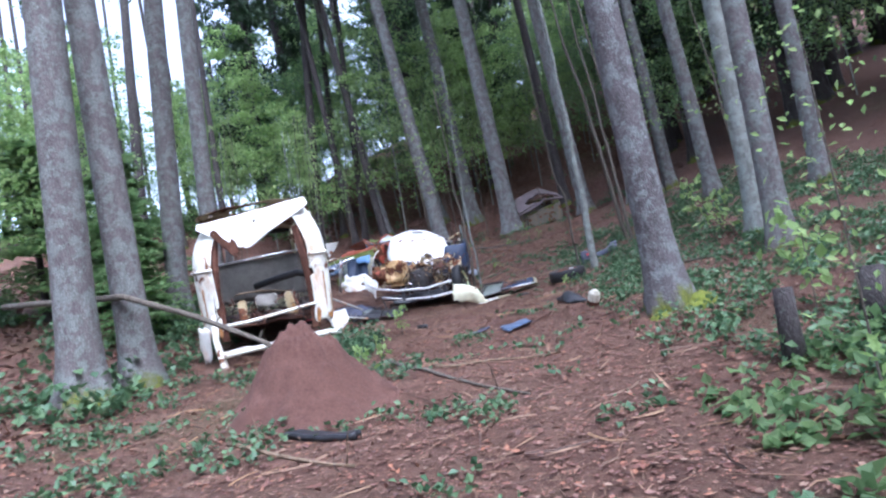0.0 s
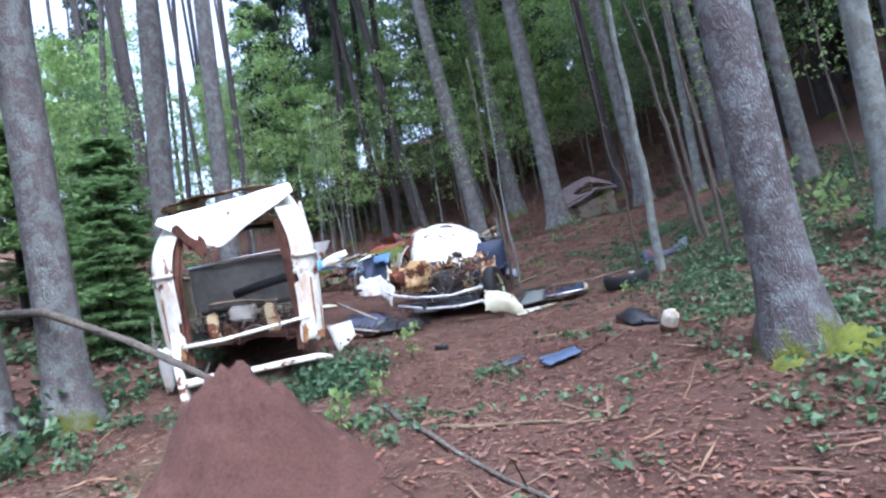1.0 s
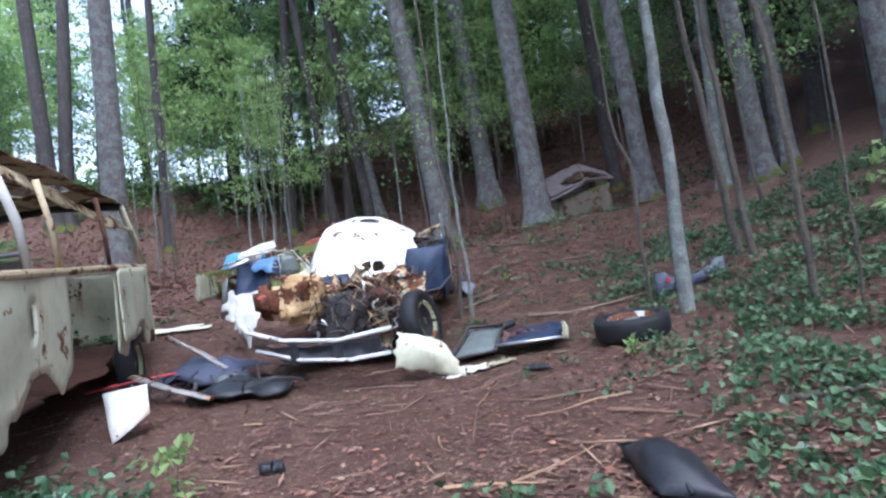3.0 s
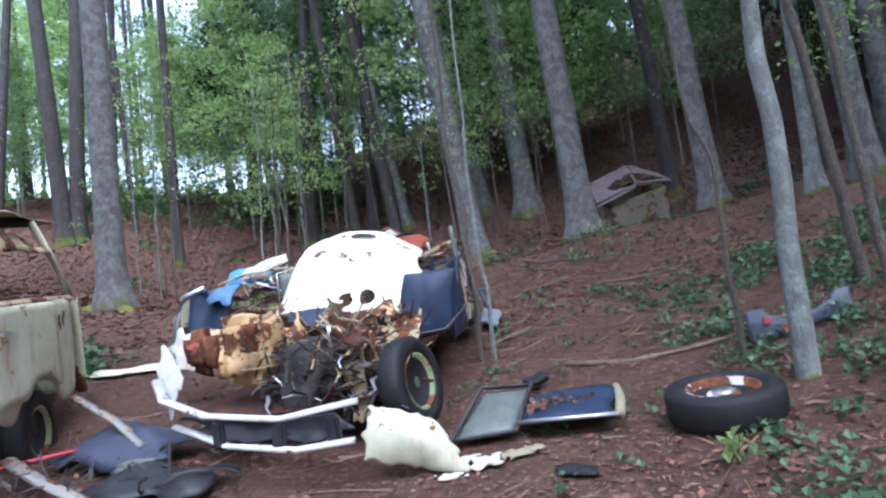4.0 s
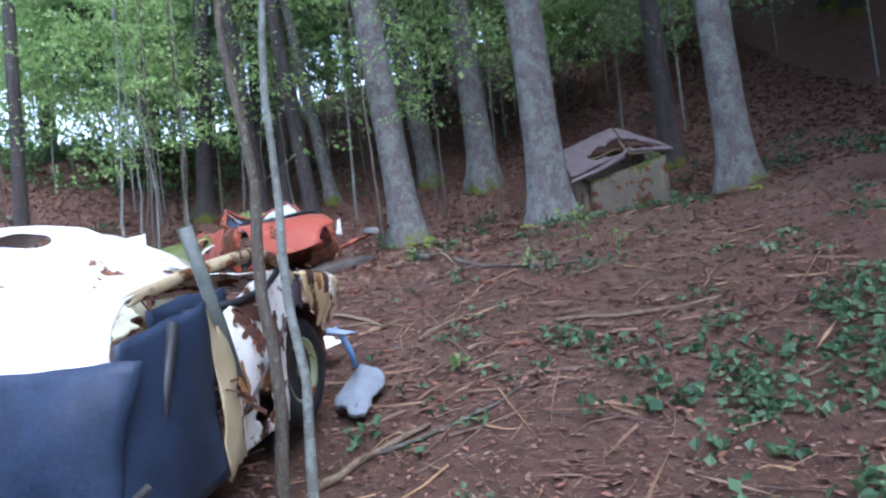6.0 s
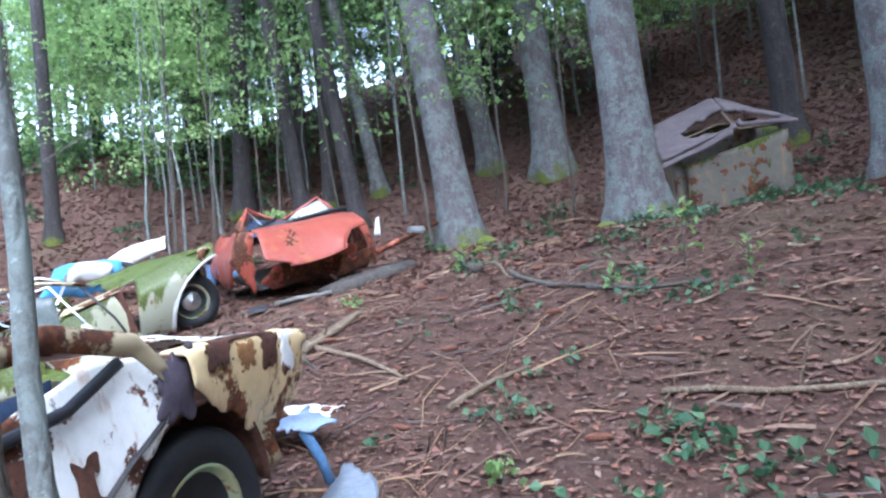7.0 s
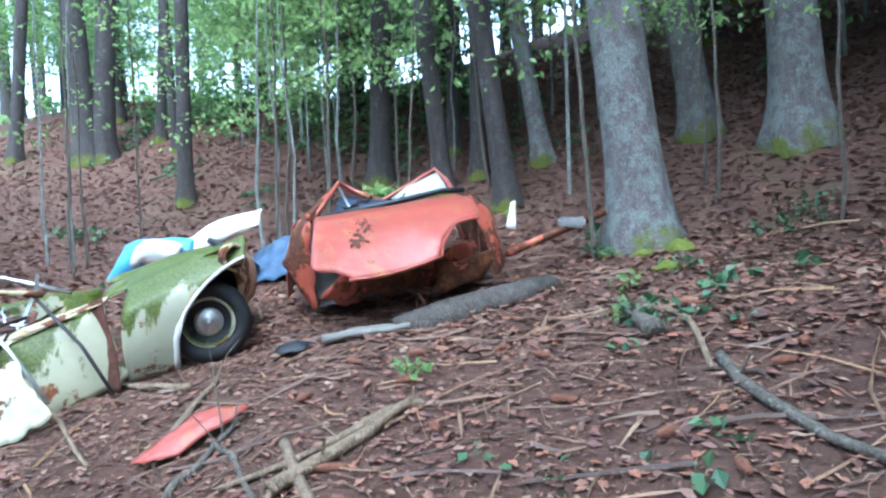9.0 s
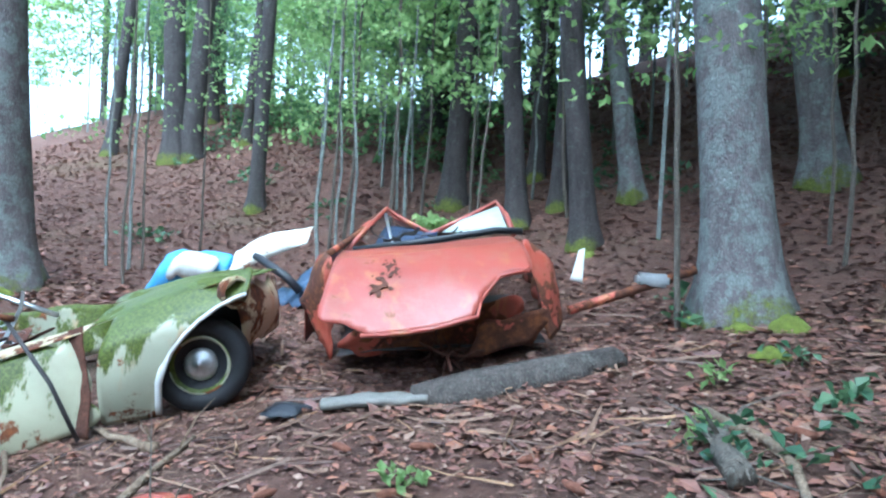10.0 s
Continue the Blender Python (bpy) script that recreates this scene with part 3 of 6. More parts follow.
# airy young trees and bare trunks beyond the crest
for k in range(9):
    understory(-22 + 1.1 * k + rng.uniform(-1, 1), 22 + rng.uniform(0, 13), 2 * k, rng.uniform(0.9, 1.4), rng.uniform(0, 360))
for k in range(22):
    big_tree(-26 + 0.85 * k + rng.uniform(-0.5, 0.5), 24.5 + rng.uniform(0, 14) - 0.12 * k, rng.uniform(0.08, 0.16), rng.uniform(-0.03, 0.03), 0, BARK_DARK, crown=False, label="slender dark trunk at the wood's edge", flare=1.3)

# dense young growth along the crest behind the wrecks
for k in range(7):
    understory(-9.6 + 0.6 * k + rng.uniform(-0.3, 0.3), 25.4 + rng.uniform(0, 1.8), k, rng.uniform(0.55, 0.8), rng.uniform(0, 360))
for k, (x, y, h) in enumerate(((-5.6, 11.6, 0.17), (-6.3, 12.9, 0.22), (-4.9, 10.4, 0.13), (-7.4, 11.9, 0.24))):
    ob = thing("young_spruce", (x, y, gz(x, y)), "young spruce with green branches down to the ground", "tree", "young spruces")
    ob.matrix_world = pose(x, y, gz(x, y), 0, 0, k * 71) @ Matrix.Diagonal((h * 3.2, h * 3.2, h, 1))
    part("trunk", trunk_mesh(0.09, 15, (0, 0), 8, k * 2.0, BARK_DARK, 1.3), None, ob)
    part("crown", YOUNG_SPRUCE[k % 2], None, ob)

# the forest all round: trunks with crowns, alike trees sharing their meshes
FOREST = []
for k in range(6):
    ob = thing("spruce", (0, 0, -500), "slender dark forest spruce with bare lower trunk", "tree", "spruces of the surrounding forest")
    part("trunk", trunk_mesh(0.13 + 0.02 * k, 19, (rng.uniform(-0.03, 0.03), rng.uniform(-0.03, 0.03)), 10, k * 3.3, BARK_DARK, 1.4), None, ob)
    cr = SPRUCE[k % 4] if k < 3 else SPRUCE_LOW[k % 3]
    part("crown", cr[0], None, ob)
    part("branches", limb_mesh(cr[1], 0.02, BARK_TWIG), None, ob)
    FOREST.append(ob)


def forest(x, y, k):
    m = pose(x, y, gz(x, y), 0, 0, rng.uniform(0, 360))
    if k < 6:
        FOREST[k].matrix_world = m
        return
    copy_thing(FOREST[k % 3 if x < -8 else (k % 6 if k % 3 else 3 + k % 3)], m)


count = 0
tries = 0
while count < 170 and tries < 6000:
    tries += 1
    a, d = rng.uniform(0, 2 * math.pi), rng.uniform(10, 42)
    x, y = 0.5 + d * math.sin(a), 11 + d * math.cos(a)
    if -9.0 < x < 8.0 and -3 < y < 25.0:
        continue
    if x < -9 and 8 < y < 40 and rng.random() < 0.87:
        continue
    forest(x, y, count)
    count += 1
for k in range(22):
    forest(rng.uniform(0, 16), rng.uniform(28.5, 44), 1 + 3 * (k + 4))
for k in range(24):
    forest(rng.uniform(8.5, 18), rng.uniform(6, 26), 3 + 6 * (k + 1) + k % 3)

# individual trees near the path
big_tree(2.40, 6.20, 0.170, -0.030, -0.055, BARK_MOSSY, label="grey tree trunk with a bright green mossy foot")
big_tree(-3.75, 6.75, 0.21, 0.085, -0.075, BARK_GREY)
big_tree(-3.50, 7.50, 0.19, 0.027, -0.075, BARK_GREY)
big_tree(-5.10, 12.40, 0.21, 0.105, -0.075, BARK_GREY)
big_tree(-6.45, 18.15, 0.26, 0.069, -0.063, BARK_GREY)
big_tree(2.60, 19.55, 0.26, -0.030, -0.020, BARK_GREY)
big_tree(0.37, 20.88, 0.25, -0.082, -0.012, BARK_GREY)
big_tree(1.66, 23.16, 0.27, -0.044, 0.010, BARK_GREY)
big_tree(4.85, 18.80, 0.20, -0.054, -0.033, BARK_GREY)
big_tree(4.92, 21.83, 0.17, -0.039, -0.031, BARK_DARK)
big_tree(-1.65, 22.38, 0.14, -0.079, -0.056, BARK_DARK)
big_tree(-2.77, 22.71, 0.13, -0.057, -0.038, BARK_DARK)
big_tree(-1.59, 23.59, 0.13, -0.117, -0.086, BARK_GREY)
big_tree(-7.20, 21.78, 0.12, 0.006, 0.039, BARK_DARK, crown=False)
big_tree(-10.60, 22.17, 0.22, -0.033, -0.019, BARK_DARK, crown=False)
big_tree(-10.41, 22.36, 0.2, 0.041, 0.059, BARK_DARK, crown=False)
big_tree(-12.04, 21.51, 0.12, 0.065, 0.074, BARK_DARK, crown=False)
big_tree(-10.02, 23.40, 0.1, 0.042, 0.060, BARK_DARK, crown=False)
big_tree(0.51, 23.91, 0.2, -0.124, -0.092, BARK_GREY)
big_tree(-4.21, 23.15, 0.17, 0.106, -0.041, BARK_DARK)
big_tree(-3.42, 24.24, 0.12, 0.070, -0.042, BARK_DARK)
big_tree(-2.50, 23.30, 0.12, 0.059, -0.042, BARK_DARK)
big_tree(5.60, 16.70, 0.11, 0.008, -0.044, BARK_PALE)
big_tree(6.65, 16.53, 0.16, -0.044, -0.045, BARK_GREY)
big_tree(6.04, 12.78, 0.15, -0.057, -0.046, BARK_GREY)
big_tree(4.67, 8.66, 0.13, -0.006, -0.060, BARK_PALE)
big_tree(4.31, 7.49, 0.14, -0.006, -0.060, BARK_GREY)
big_tree(6.50, 9.97, 0.13, -0.025, -0.075, BARK_GREY)
big_tree(6.15, 16.35, 0.17, -0.093, -0.085, BARK_GREY)


# ---- vehicles ----
def shift(bm, ob):
    """Moves a mesh built at its place in the world into its thing's own space."""
    bmesh.ops.transform(bm, matrix=ob.matrix_world.inverted(), verts=bm.verts)
    return bm


def panel(ob, name, a, b, c, d, material, arch=(0, 0, 0), dent=0.02, ragged=0.0, seed=1.0, n=(16, 16), label="", hole=None, thick=0.006, parent=None):
    return part(name, shift(sheet(quad(a, b, c, d, arch), n[0], n[1], thick, ragged, dent, seed, hole), ob), material, parent or ob, label, True)


def bar(ob, name, pts, r, material, label="", flat=1.0, sides=8, wobble=0.1, parent=None):
    return part(name, shift(tube(pts, r, sides, wobble, pts[0][0], flat=flat), ob), material, parent or ob, label, True)


def wheel(parent, at, facing, r, width, rim_material, name="wheel", hubcap=True, tilt=0):
    """A tyre with a dished rim; facing is the yaw of its outer side."""
    w = part(name, mesh_of("axle", [(0, 0, 0), (0.01, 0, 0), (0, 0.01, 0)], [(0, 1, 2)], DARK), None, parent)
    w.matrix_basis = parent.matrix_world.inverted() @ pose(*at, 0, tilt, facing)
    h = width / 2
    prof = [(r * 0.60, -h * 0.8), (r * 0.78, -h), (r * 0.93, -h * 0.92), (r, -h * 0.62), (r * 1.0, h * 0.62), (r * 0.93, h * 0.92), (r * 0.78, h), (r * 0.62, h * 0.86), (r * 0.60, h * 0.5)]
    part("tyre", lathe(prof, 36), RUBBER, w, "worn black rubber tyre", True)
    rim = [(r * 0.60, -h * 0.6), (r * 0.62, h * 0.88), (r * 0.56, h * 0.80), (r * 0.52, h * 0.35), (r * 0.36, h * 0.25), (r * 0.33, h * 0.45), (r * 0.12, h * 0.5)]
    part("rim", lathe(rim, 30), rim_material, w, "", True)
    if hubcap:
        part("hubcap", lathe([(r * 0.36, h * 0.40), (r * 0.34, h * 0.62), (r * 0.22, h * 0.74), (r * 0.08, h * 0.80), (r * 0.07, h * 0.9)], 26), CHROME, w, "dull chrome hubcap", True)
    return w


def clutter(ob, name, centre, size, count, material, seed, long=0.35):
    """A tangle of thin curled strips and scraps in one part."""
    q = np.random.default_rng(seed)
    verts, faces = [], []
    for _ in range(count):
        o = np.array(centre) + (q.random(3) - 0.5) * np.array(size)
        d = q.normal(size=3)
        d[2] *= 0.6
        d /= np.linalg.norm(d)
        L, half, th = q.uniform(0.10, long), q.uniform(0.003, 0.013) * q.random() + 0.003, 0.003
        s = np.cross(d, q.normal(size=3))
        s /= np.linalg.norm(s)
        u = np.cross(d, s)
        curl, twist = q.uniform(-1.2, 1.2), q.uniform(-1.0, 1.0)
        base, seg = len(verts), 5
        for k in range(seg + 1):
            t = k / seg - 0.5
            m = o + d * L * t + u * curl * L * t * t + s * q.normal() * 0.01
            a = twist * t
            e = s * math.cos(a) + u * math.sin(a)
            g = u * math.cos(a) - s * math.sin(a)
            hw = half * q.uniform(0.6, 1.3)
            verts += [m + e * hw + g * th, m - e * hw + g * th, m - e * hw - g * th, m + e * hw - g * th]
        for k in range(0, seg * 4, 4):
            for e in range(4):
                faces.append((base + k + e, base + k + (e + 1) % 4, base + k + 4 + (e + 1) % 4, base + k + 4 + e))
        faces.append((base + 3, base + 2, base + 1, base))
        faces.append(tuple(base + seg * 4 + e for e in range(4)))
    inv = ob.matrix_world.inverted()
    return tagged(part(name, mesh_of(name, [inv @ Vector(v) for v in verts], faces, material), None, ob), kind="stuff")


def crumple(ob, name, spots, seed, label=""):
    """Torn, crushed plates: each spot gives a centre, a size and a material."""
    q = np.random.default_rng(seed)
    for k, (centre, size, material) in enumerate(spots):
        a, b = Vector(q.normal(size=3)).normalized(), Vector(q.normal(size=3))
        b = (b - a * b.dot(a)).normalized()
        o = Vector(centre)
        fold = a.cross(b) * size * 0.35

        def fn(u, w):
            return o + a * size * (u - 0.5) + b * size * 0.8 * (w - 0.5) + fold * abs(math.sin(2.4 * u + 1.3 * w))
        part(name, shift(sheet(fn, 22, 20, 0.005, 0.14, 0.05, seed + k), ob), material, ob, label, True)


# -- the old van: its open rear faces the path, its cab the far end --
def build_van():
    v = thing("van", (-2.04, 8.04, 1.25), "gutted cream and white van shell with open rear and rusted skirts", "van", yaw=18, pitch=4)
    M = v.matrix_world

    def lp(name, fn, material, label="", dent=0.012, ragged=0.0, n=(18, 18), hole=None, seed=1.0, thick=0.008):
        return part(name, sheet(fn, n[0], n[1], thick, ragged, dent, seed, hole), material, v, label, True)

    def side(sx):
        # lower wall with a wheel arch, rounded to the rear corner
        def fn(u, w):
            y = 0.16 + 4.24 * u
            z = 0.34 + 0.92 * w
            x = 0.86 - 0.05 * (1 - w) ** 2 - 0.16 * max(0, (u - 0.9) / 0.1) ** 2
            return (sx * x, y, z)

        def hole(u, w):
            y, z = 0.16 + 4.24 * u, 0.34 + 0.92 * w
            arch = (y - 0.95) ** 2 + (z - 0.30) ** 2 < (0.34 + 0.06 * noise.noise((y * 6, z * 6, 4))) ** 2 or (y - 3.45) ** 2 + (z - 0.30) ** 2 < 0.38 ** 2
            rot = z < 0.45 + 0.16 * noise.noise((y * 3, sx, 2)) and y > 0.5
            gap = sx > 0 and 1.55 < y < 2.75 and z < 1.2
            slot = sx > 0 and (abs(y - 0.95) < 0.035 and abs(z - 0.98) < 0.11)
            return arch or rot or gap or slot
        return fn, hole

    for sx, nm in ((1, "side_wall"), (-1, "side_wall")):
        fn, hole = side(sx)
        lp(nm, fn, CREAM, "cream side wall with wheel arches and rust runs", 0.012, 0.0, (64, 18), hole, 2.0 + sx)

    # rear corners: rounded sheet metal, a lower and an upper half with a lipped seam between
    for sx in (1, -1):
        def lower(u, w):
            a = u * math.pi / 2
            return (sx * (0.61 + 0.25 * math.sin(a) - 0.04 * (1 - w) ** 2), 0.18 - 0.19 * math.cos(a), 0.33 + 0.93 * w)

        def upper(u, w):
            a = u * math.pi / 2
            k = w ** 2.2
            hi = 0.10 if sx > 0 else -0.04
            return (sx * (0.61 + 0.25 * math.sin(a) - 0.17 * k), 0.18 - 0.19 * math.cos(a) + 0.30 * k + 0.05 * w - 0.05 * w * u, 1.27 + (0.66 + hi) * w)
        ragged_foot = lambda u, w: w < 0.05 + 0.05 * noise.noise((u * 5, sx, 1)) or (abs(u - 0.62) < 0.035 and abs(w - 0.72) < 0.035) or (u < 0.12 and noise.noise((u * 9, w * 9, sx)) > 0.2)
        lp("lower_corner", lower, VAN_WHITE, "white rounded body corner with rust runs", 0.012, 0.0, (22, 34), ragged_foot, 20 + sx, 0.012)
        lp("upper_corner", upper, VAN_WHITE, "white curved window corner", 0.010, 0.0, (18, 24), None, 22 + sx, 0.012)
        for u0, w0, su, sw in ((0.42, 0.50, 0.10, 0.62), (0.70, 0.30, 0.10, 0.34), (0.10, 0.14, 0.24, 0.26), (0.62, 0.10, 0.5, 0.12)):
            out = lambda a, b: lower(u0 + (a - 0.5) * su * (0.5 + 0.5 * b), w0 + (b - 0.5) * sw)
            lp("rust_run", lambda a, b: tuple(Vector(out(a, b)) + Vector((sx * 0.010, -0.010, 0))), RUN, "ochre rust run", 0.004, 0.14, (12, 22), None, 40 + sx + 9 * u0, 0.003)
        lip = [(sx * (0.61 + 0.265 * math.sin(a)), 0.18 - 0.205 * math.cos(a), 1.265) for a in (0.0, 0.3, 0.6, 0.9, 1.2, 1.57)]
        part("seam", tube(lip, 0.024, 8, 0.15, sx, flat=1.0), VAN_WHITE, v, "", True)
        for x0, r, rz in ((0.595, 0.036, 0.03), (0.56, 0.032, 0.08)):
            part("rusted_edge", tube([(sx * x0, 0.03, 0.3), (sx * (x0 + 0.02), 0.02 + rz, 0.8), (sx * x0, 0.03 + rz, 1.25), (sx * (x0 - 0.05), 0.18 + rz, 1.72)], r, 8, 0.5, sx + x0), RUST, v, "flaking brown rust")
        lp("inner_skin", lambda u, w: (sx * (0.54 + 0.26 * u), 0.06 + 0.20 * u, 0.32 + 0.92 * w), RUST, "rusted inner skin", 0.04, 0.08, (8, 18), None, 26 + sx)
    # roof skin folded down over the rear opening
    drop = lambda u: 0.10 + 0.48 * u / 0.40 if u < 0.40 else 0.58 - 0.46 * (u - 0.40) / 0.60
    lp("roof_skin", lambda u, w: (-0.74 + 1.46 * u, 0.30 + 0.06 * math.sin(3.1 * u) - 0.16 * w, 1.99 + 0.15 * u - w * drop(u)), SKIN_WHITE, "white roof skin bent down over the opening", 0.03, 0.0, (26, 14), lambda u, w: abs(u - 0.52) < 0.03 and abs(w - 0.35) < 0.08, 4.0)
    lp("rust_fold", lambda u, w: (-0.60 + 0.40 * u, 0.10 + 0.06 * u, 1.86 - 0.34 * w * (0.4 + u) + 0.03 * math.sin(6 * u) - 0.16 * u), RUST, "rust-brown folded flap", 0.04, 0.12, (12, 12), None, 6.0)
    lp("roof", lambda u, w: (-0.74 + 1.5 * u, 0.42 + 3.9 * w, 2.12 + 0.07 * math.sin(math.pi * u) - 0.12 * w), CREAM_RUST, "rusted remains of the roof", 0.05, 0.0, (20, 40), lambda u, w: (0.12 < u < 0.86 and 0.04 < w < 0.86 and noise.noise((u * 4, w * 7, 3)) > 0.12) or u < 0.04 and w > 0.3, 5.0)
    for sx in (1, -1):
        lp("roof_gutter", lambda u, w: (sx * (0.80 - 0.10 * w), 0.40 + 3.9 * u, 1.90 + 0.20 * w - 0.12 * u - 0.16 * math.sin(2 * u) ** 2), CREAM_RUST if sx > 0 else RUST, "", 0.05, 0.10, (40, 6), None, 7.0 + sx)
    # window posts and sill
    for sx in (1, -1):
        for y, dy, wd, mt in () if sx < 0 else ((0.98, 0.22, 0.034, WHITE), (1.50, 0.10, 0.026, CREAM_RUST), (2.75, 0.02, 0.022, RUST)):
            part("window_post", tube([(sx * 0.84, y, 1.24), (sx * 0.83, y - dy * 0.3, 1.6), (sx * 0.79, y - dy, 1.95)], wd, 8, 0.3, y, flat=0.5), mt, v, "", True)
        part("sill", tube([(sx * 0.85, 0.2, 1.26), (sx * 0.85, 1.6, 1.26), (sx * 0.85, 3.2, 1.27), (sx * 0.82, 4.2, 1.26)], 0.03, 8, 0.2, sx), CREAM_RUST, v)
    part("torn_flap", sheet(quad((0.86, 0.05, 1.36), (1.02, 0.0, 1.36), (0.98, 0.05, 1.28), (0.88, 0.08, 1.16)), 4, 4, 0.006, 0, 0.01), WHITE, v)
    # inside
    lp("bulkhead", lambda u, w: (-0.66 + 1.30 * u, 1.30 + 0.12 * u, 0.75 + 0.62 * w), INNER, "grey board bulkhead", 0.02, 0.0, (12, 8), None, 8.0)
    part("bulkhead_rail", tube([(-0.66, 1.27, 1.36), (0.0, 1.3, 1.40), (0.66, 1.36, 1.42)], 0.02, 6), CHROME, v)
    lp("floor_pan", lambda u, w: (-0.75 + 1.5 * u, 0.10 + 4.0 * w, 0.42 + 0.05 * math.sin(9 * w)), RUST, "rusted floor pan", 0.05, 0.06, (14, 30), None, 9.0)
    lp("engine_cover", lambda u, w: (-0.45 + 0.85 * u, 0.35 + 0.55 * w, 0.86 + 0.04 * math.sin(5 * u)), WOOD, "weathered board over the engine bay", 0.03, 0.05, (10, 8), None, 10.0)
    for cx in (-0.30, 0.32):
        part("bracket", box(cx, 0.20, 0.66, 0.11, 0.08, 0.30, 0.02, 0.04, 3, cx), CREAM_RUST, v, "dented rusty bracket")
    part("air_box", box(0.02, 0.32, 0.74, 0.30, 0.22, 0.18, 0.03, 0.05, 3, 3), GREYB, v)
    part("rear_beam", tube([(-0.70, 0.02, 0.50), (-0.2, -0.03, 0.52), (0.3, -0.02, 0.58), (0.70, 0.02, 0.62)], 0.042, 8, 0.45, 2, flat=0.5), VAN_WHITE, v, "white cross beam below the opening", True)
    part("bumper", tube([(-0.62, -0.16, 0.12), (-0.1, -0.26, 0.18), (0.45, -0.24, 0.22), (0.72, -0.14, 0.22), (0.84, -0.04, 0.18)], [0.04, 0.055, 0.06, 0.055, 0.04], 10, 0.35, 4, flat=0.6), VAN_WHITE, v, "white rear bumper with a rusty end", True)
    part("bent_bracket", tube([(-0.66, -0.03, 0.66), (-0.70, -0.06, 0.36), (-0.66, -0.14, 0.12), (-0.60, -0.22, -0.22)], [0.07, 0.05, 0.06, 0.075], 8, 0.4, 5, flat=0.35), VAN_WHITE, v, "torn white body corner", True)
    part("corner_strip", tube([(-0.70, -0.10, 0.14), (-0.35, -0.16, 0.18), (-0.1, -0.14, 0.15)], 0.035, 6, 0.3, 6), WHITE, v)
    part("left_skirt", sheet(quad((-0.94, 0.06, 0.55), (-0.72, 0.0, 0.55), (-0.78, 0.05, 0.06), (-0.92, 0.1, 0.02)), 8, 10, 0.01, 0.08, 0.02, 3), WHITE, v, "", True)
    W = v.matrix_world
    clutter(v, "scrap", W @ Vector((0, 0.55, 0.62)), (1.2, 0.7, 0.35), 80, DARK, 5)
    clutter(v, "rusted_scrap", W @ Vector((0, 0.35, 0.62)), (1.2, 0.5, 0.4), 45, RUST, 6)
    clutter(v, "pale_scrap", W @ Vector((0.05, 0.25, 0.70)), (1.1, 0.3, 0.25), 16, GREYB, 16)
    part("hose", tube([(-0.1, 0.9, 0.95), (0.2, 0.8, 1.02), (0.5, 0.75, 1.06), (0.68, 0.7, 1.0)], 0.05, 8, 0.3, 3), BLACK, v, "black hose", True)
    # cab end
    lp("cab_door", lambda u, w: (0.885 + 0.01 * u, 2.80 + 0.95 * u, 0.58 + 0.68 * w), CREAM, "cream cab door with a pale patch", 0.012, 0.0, (16, 12), lambda u, w: (0.1 + 2.8 + 0.95 * u - 3.55) ** 2 + (0.58 + 0.68 * w - 0.30) ** 2 < 0.40 ** 2, 12.0)
    for sx in (1, -1):
        part("screen_pillar", tube([(sx * 0.80, 4.25, 1.26), (sx * 0.77, 4.1, 1.6), (sx * 0.72, 3.85, 1.98)], 0.04, 8, 0.2, sx, flat=0.6), CREAM, v, "", True)
    part("roof_lip", tube([(-0.72, 3.85, 1.98), (0.0, 3.9, 2.06), (0.72, 3.85, 1.98)], 0.05, 8, 0.2, 3), BLACK, v, "", True)
    part("door_handle", box(0.91, 2.95, 1.08, 0.03, 0.14, 0.03, 0.008), CHROME, v, "chrome door handle")
    lp("cab_nose", lambda u, w: (-0.80 + 1.6 * u, 4.42 + 0.16 * math.sin(math.pi * u), 0.4 + 0.86 * w), CREAM, "cream cab front", 0.015, 0.0, (20, 12), None, 13.0)
    # the shell stands askew: its left side is pushed back
    for o in v.children:
        for p in o.data.vertices:
            p.co.y += 0.32 * (0.86 - p.co.x)
            p.co.z -= 0.07 * max(0.0, p.co.z - 1.3) / 0.8
    wheel(v, M @ Vector((0.74, 3.45, 0.30)), 20, 0.31, 0.17, HUB, hubcap=False)
    wheel(v, M @ Vector((-0.74, 3.45, 0.30)), 200, 0.31, 0.17, HUB, hubcap=False)
    return v


build_van()


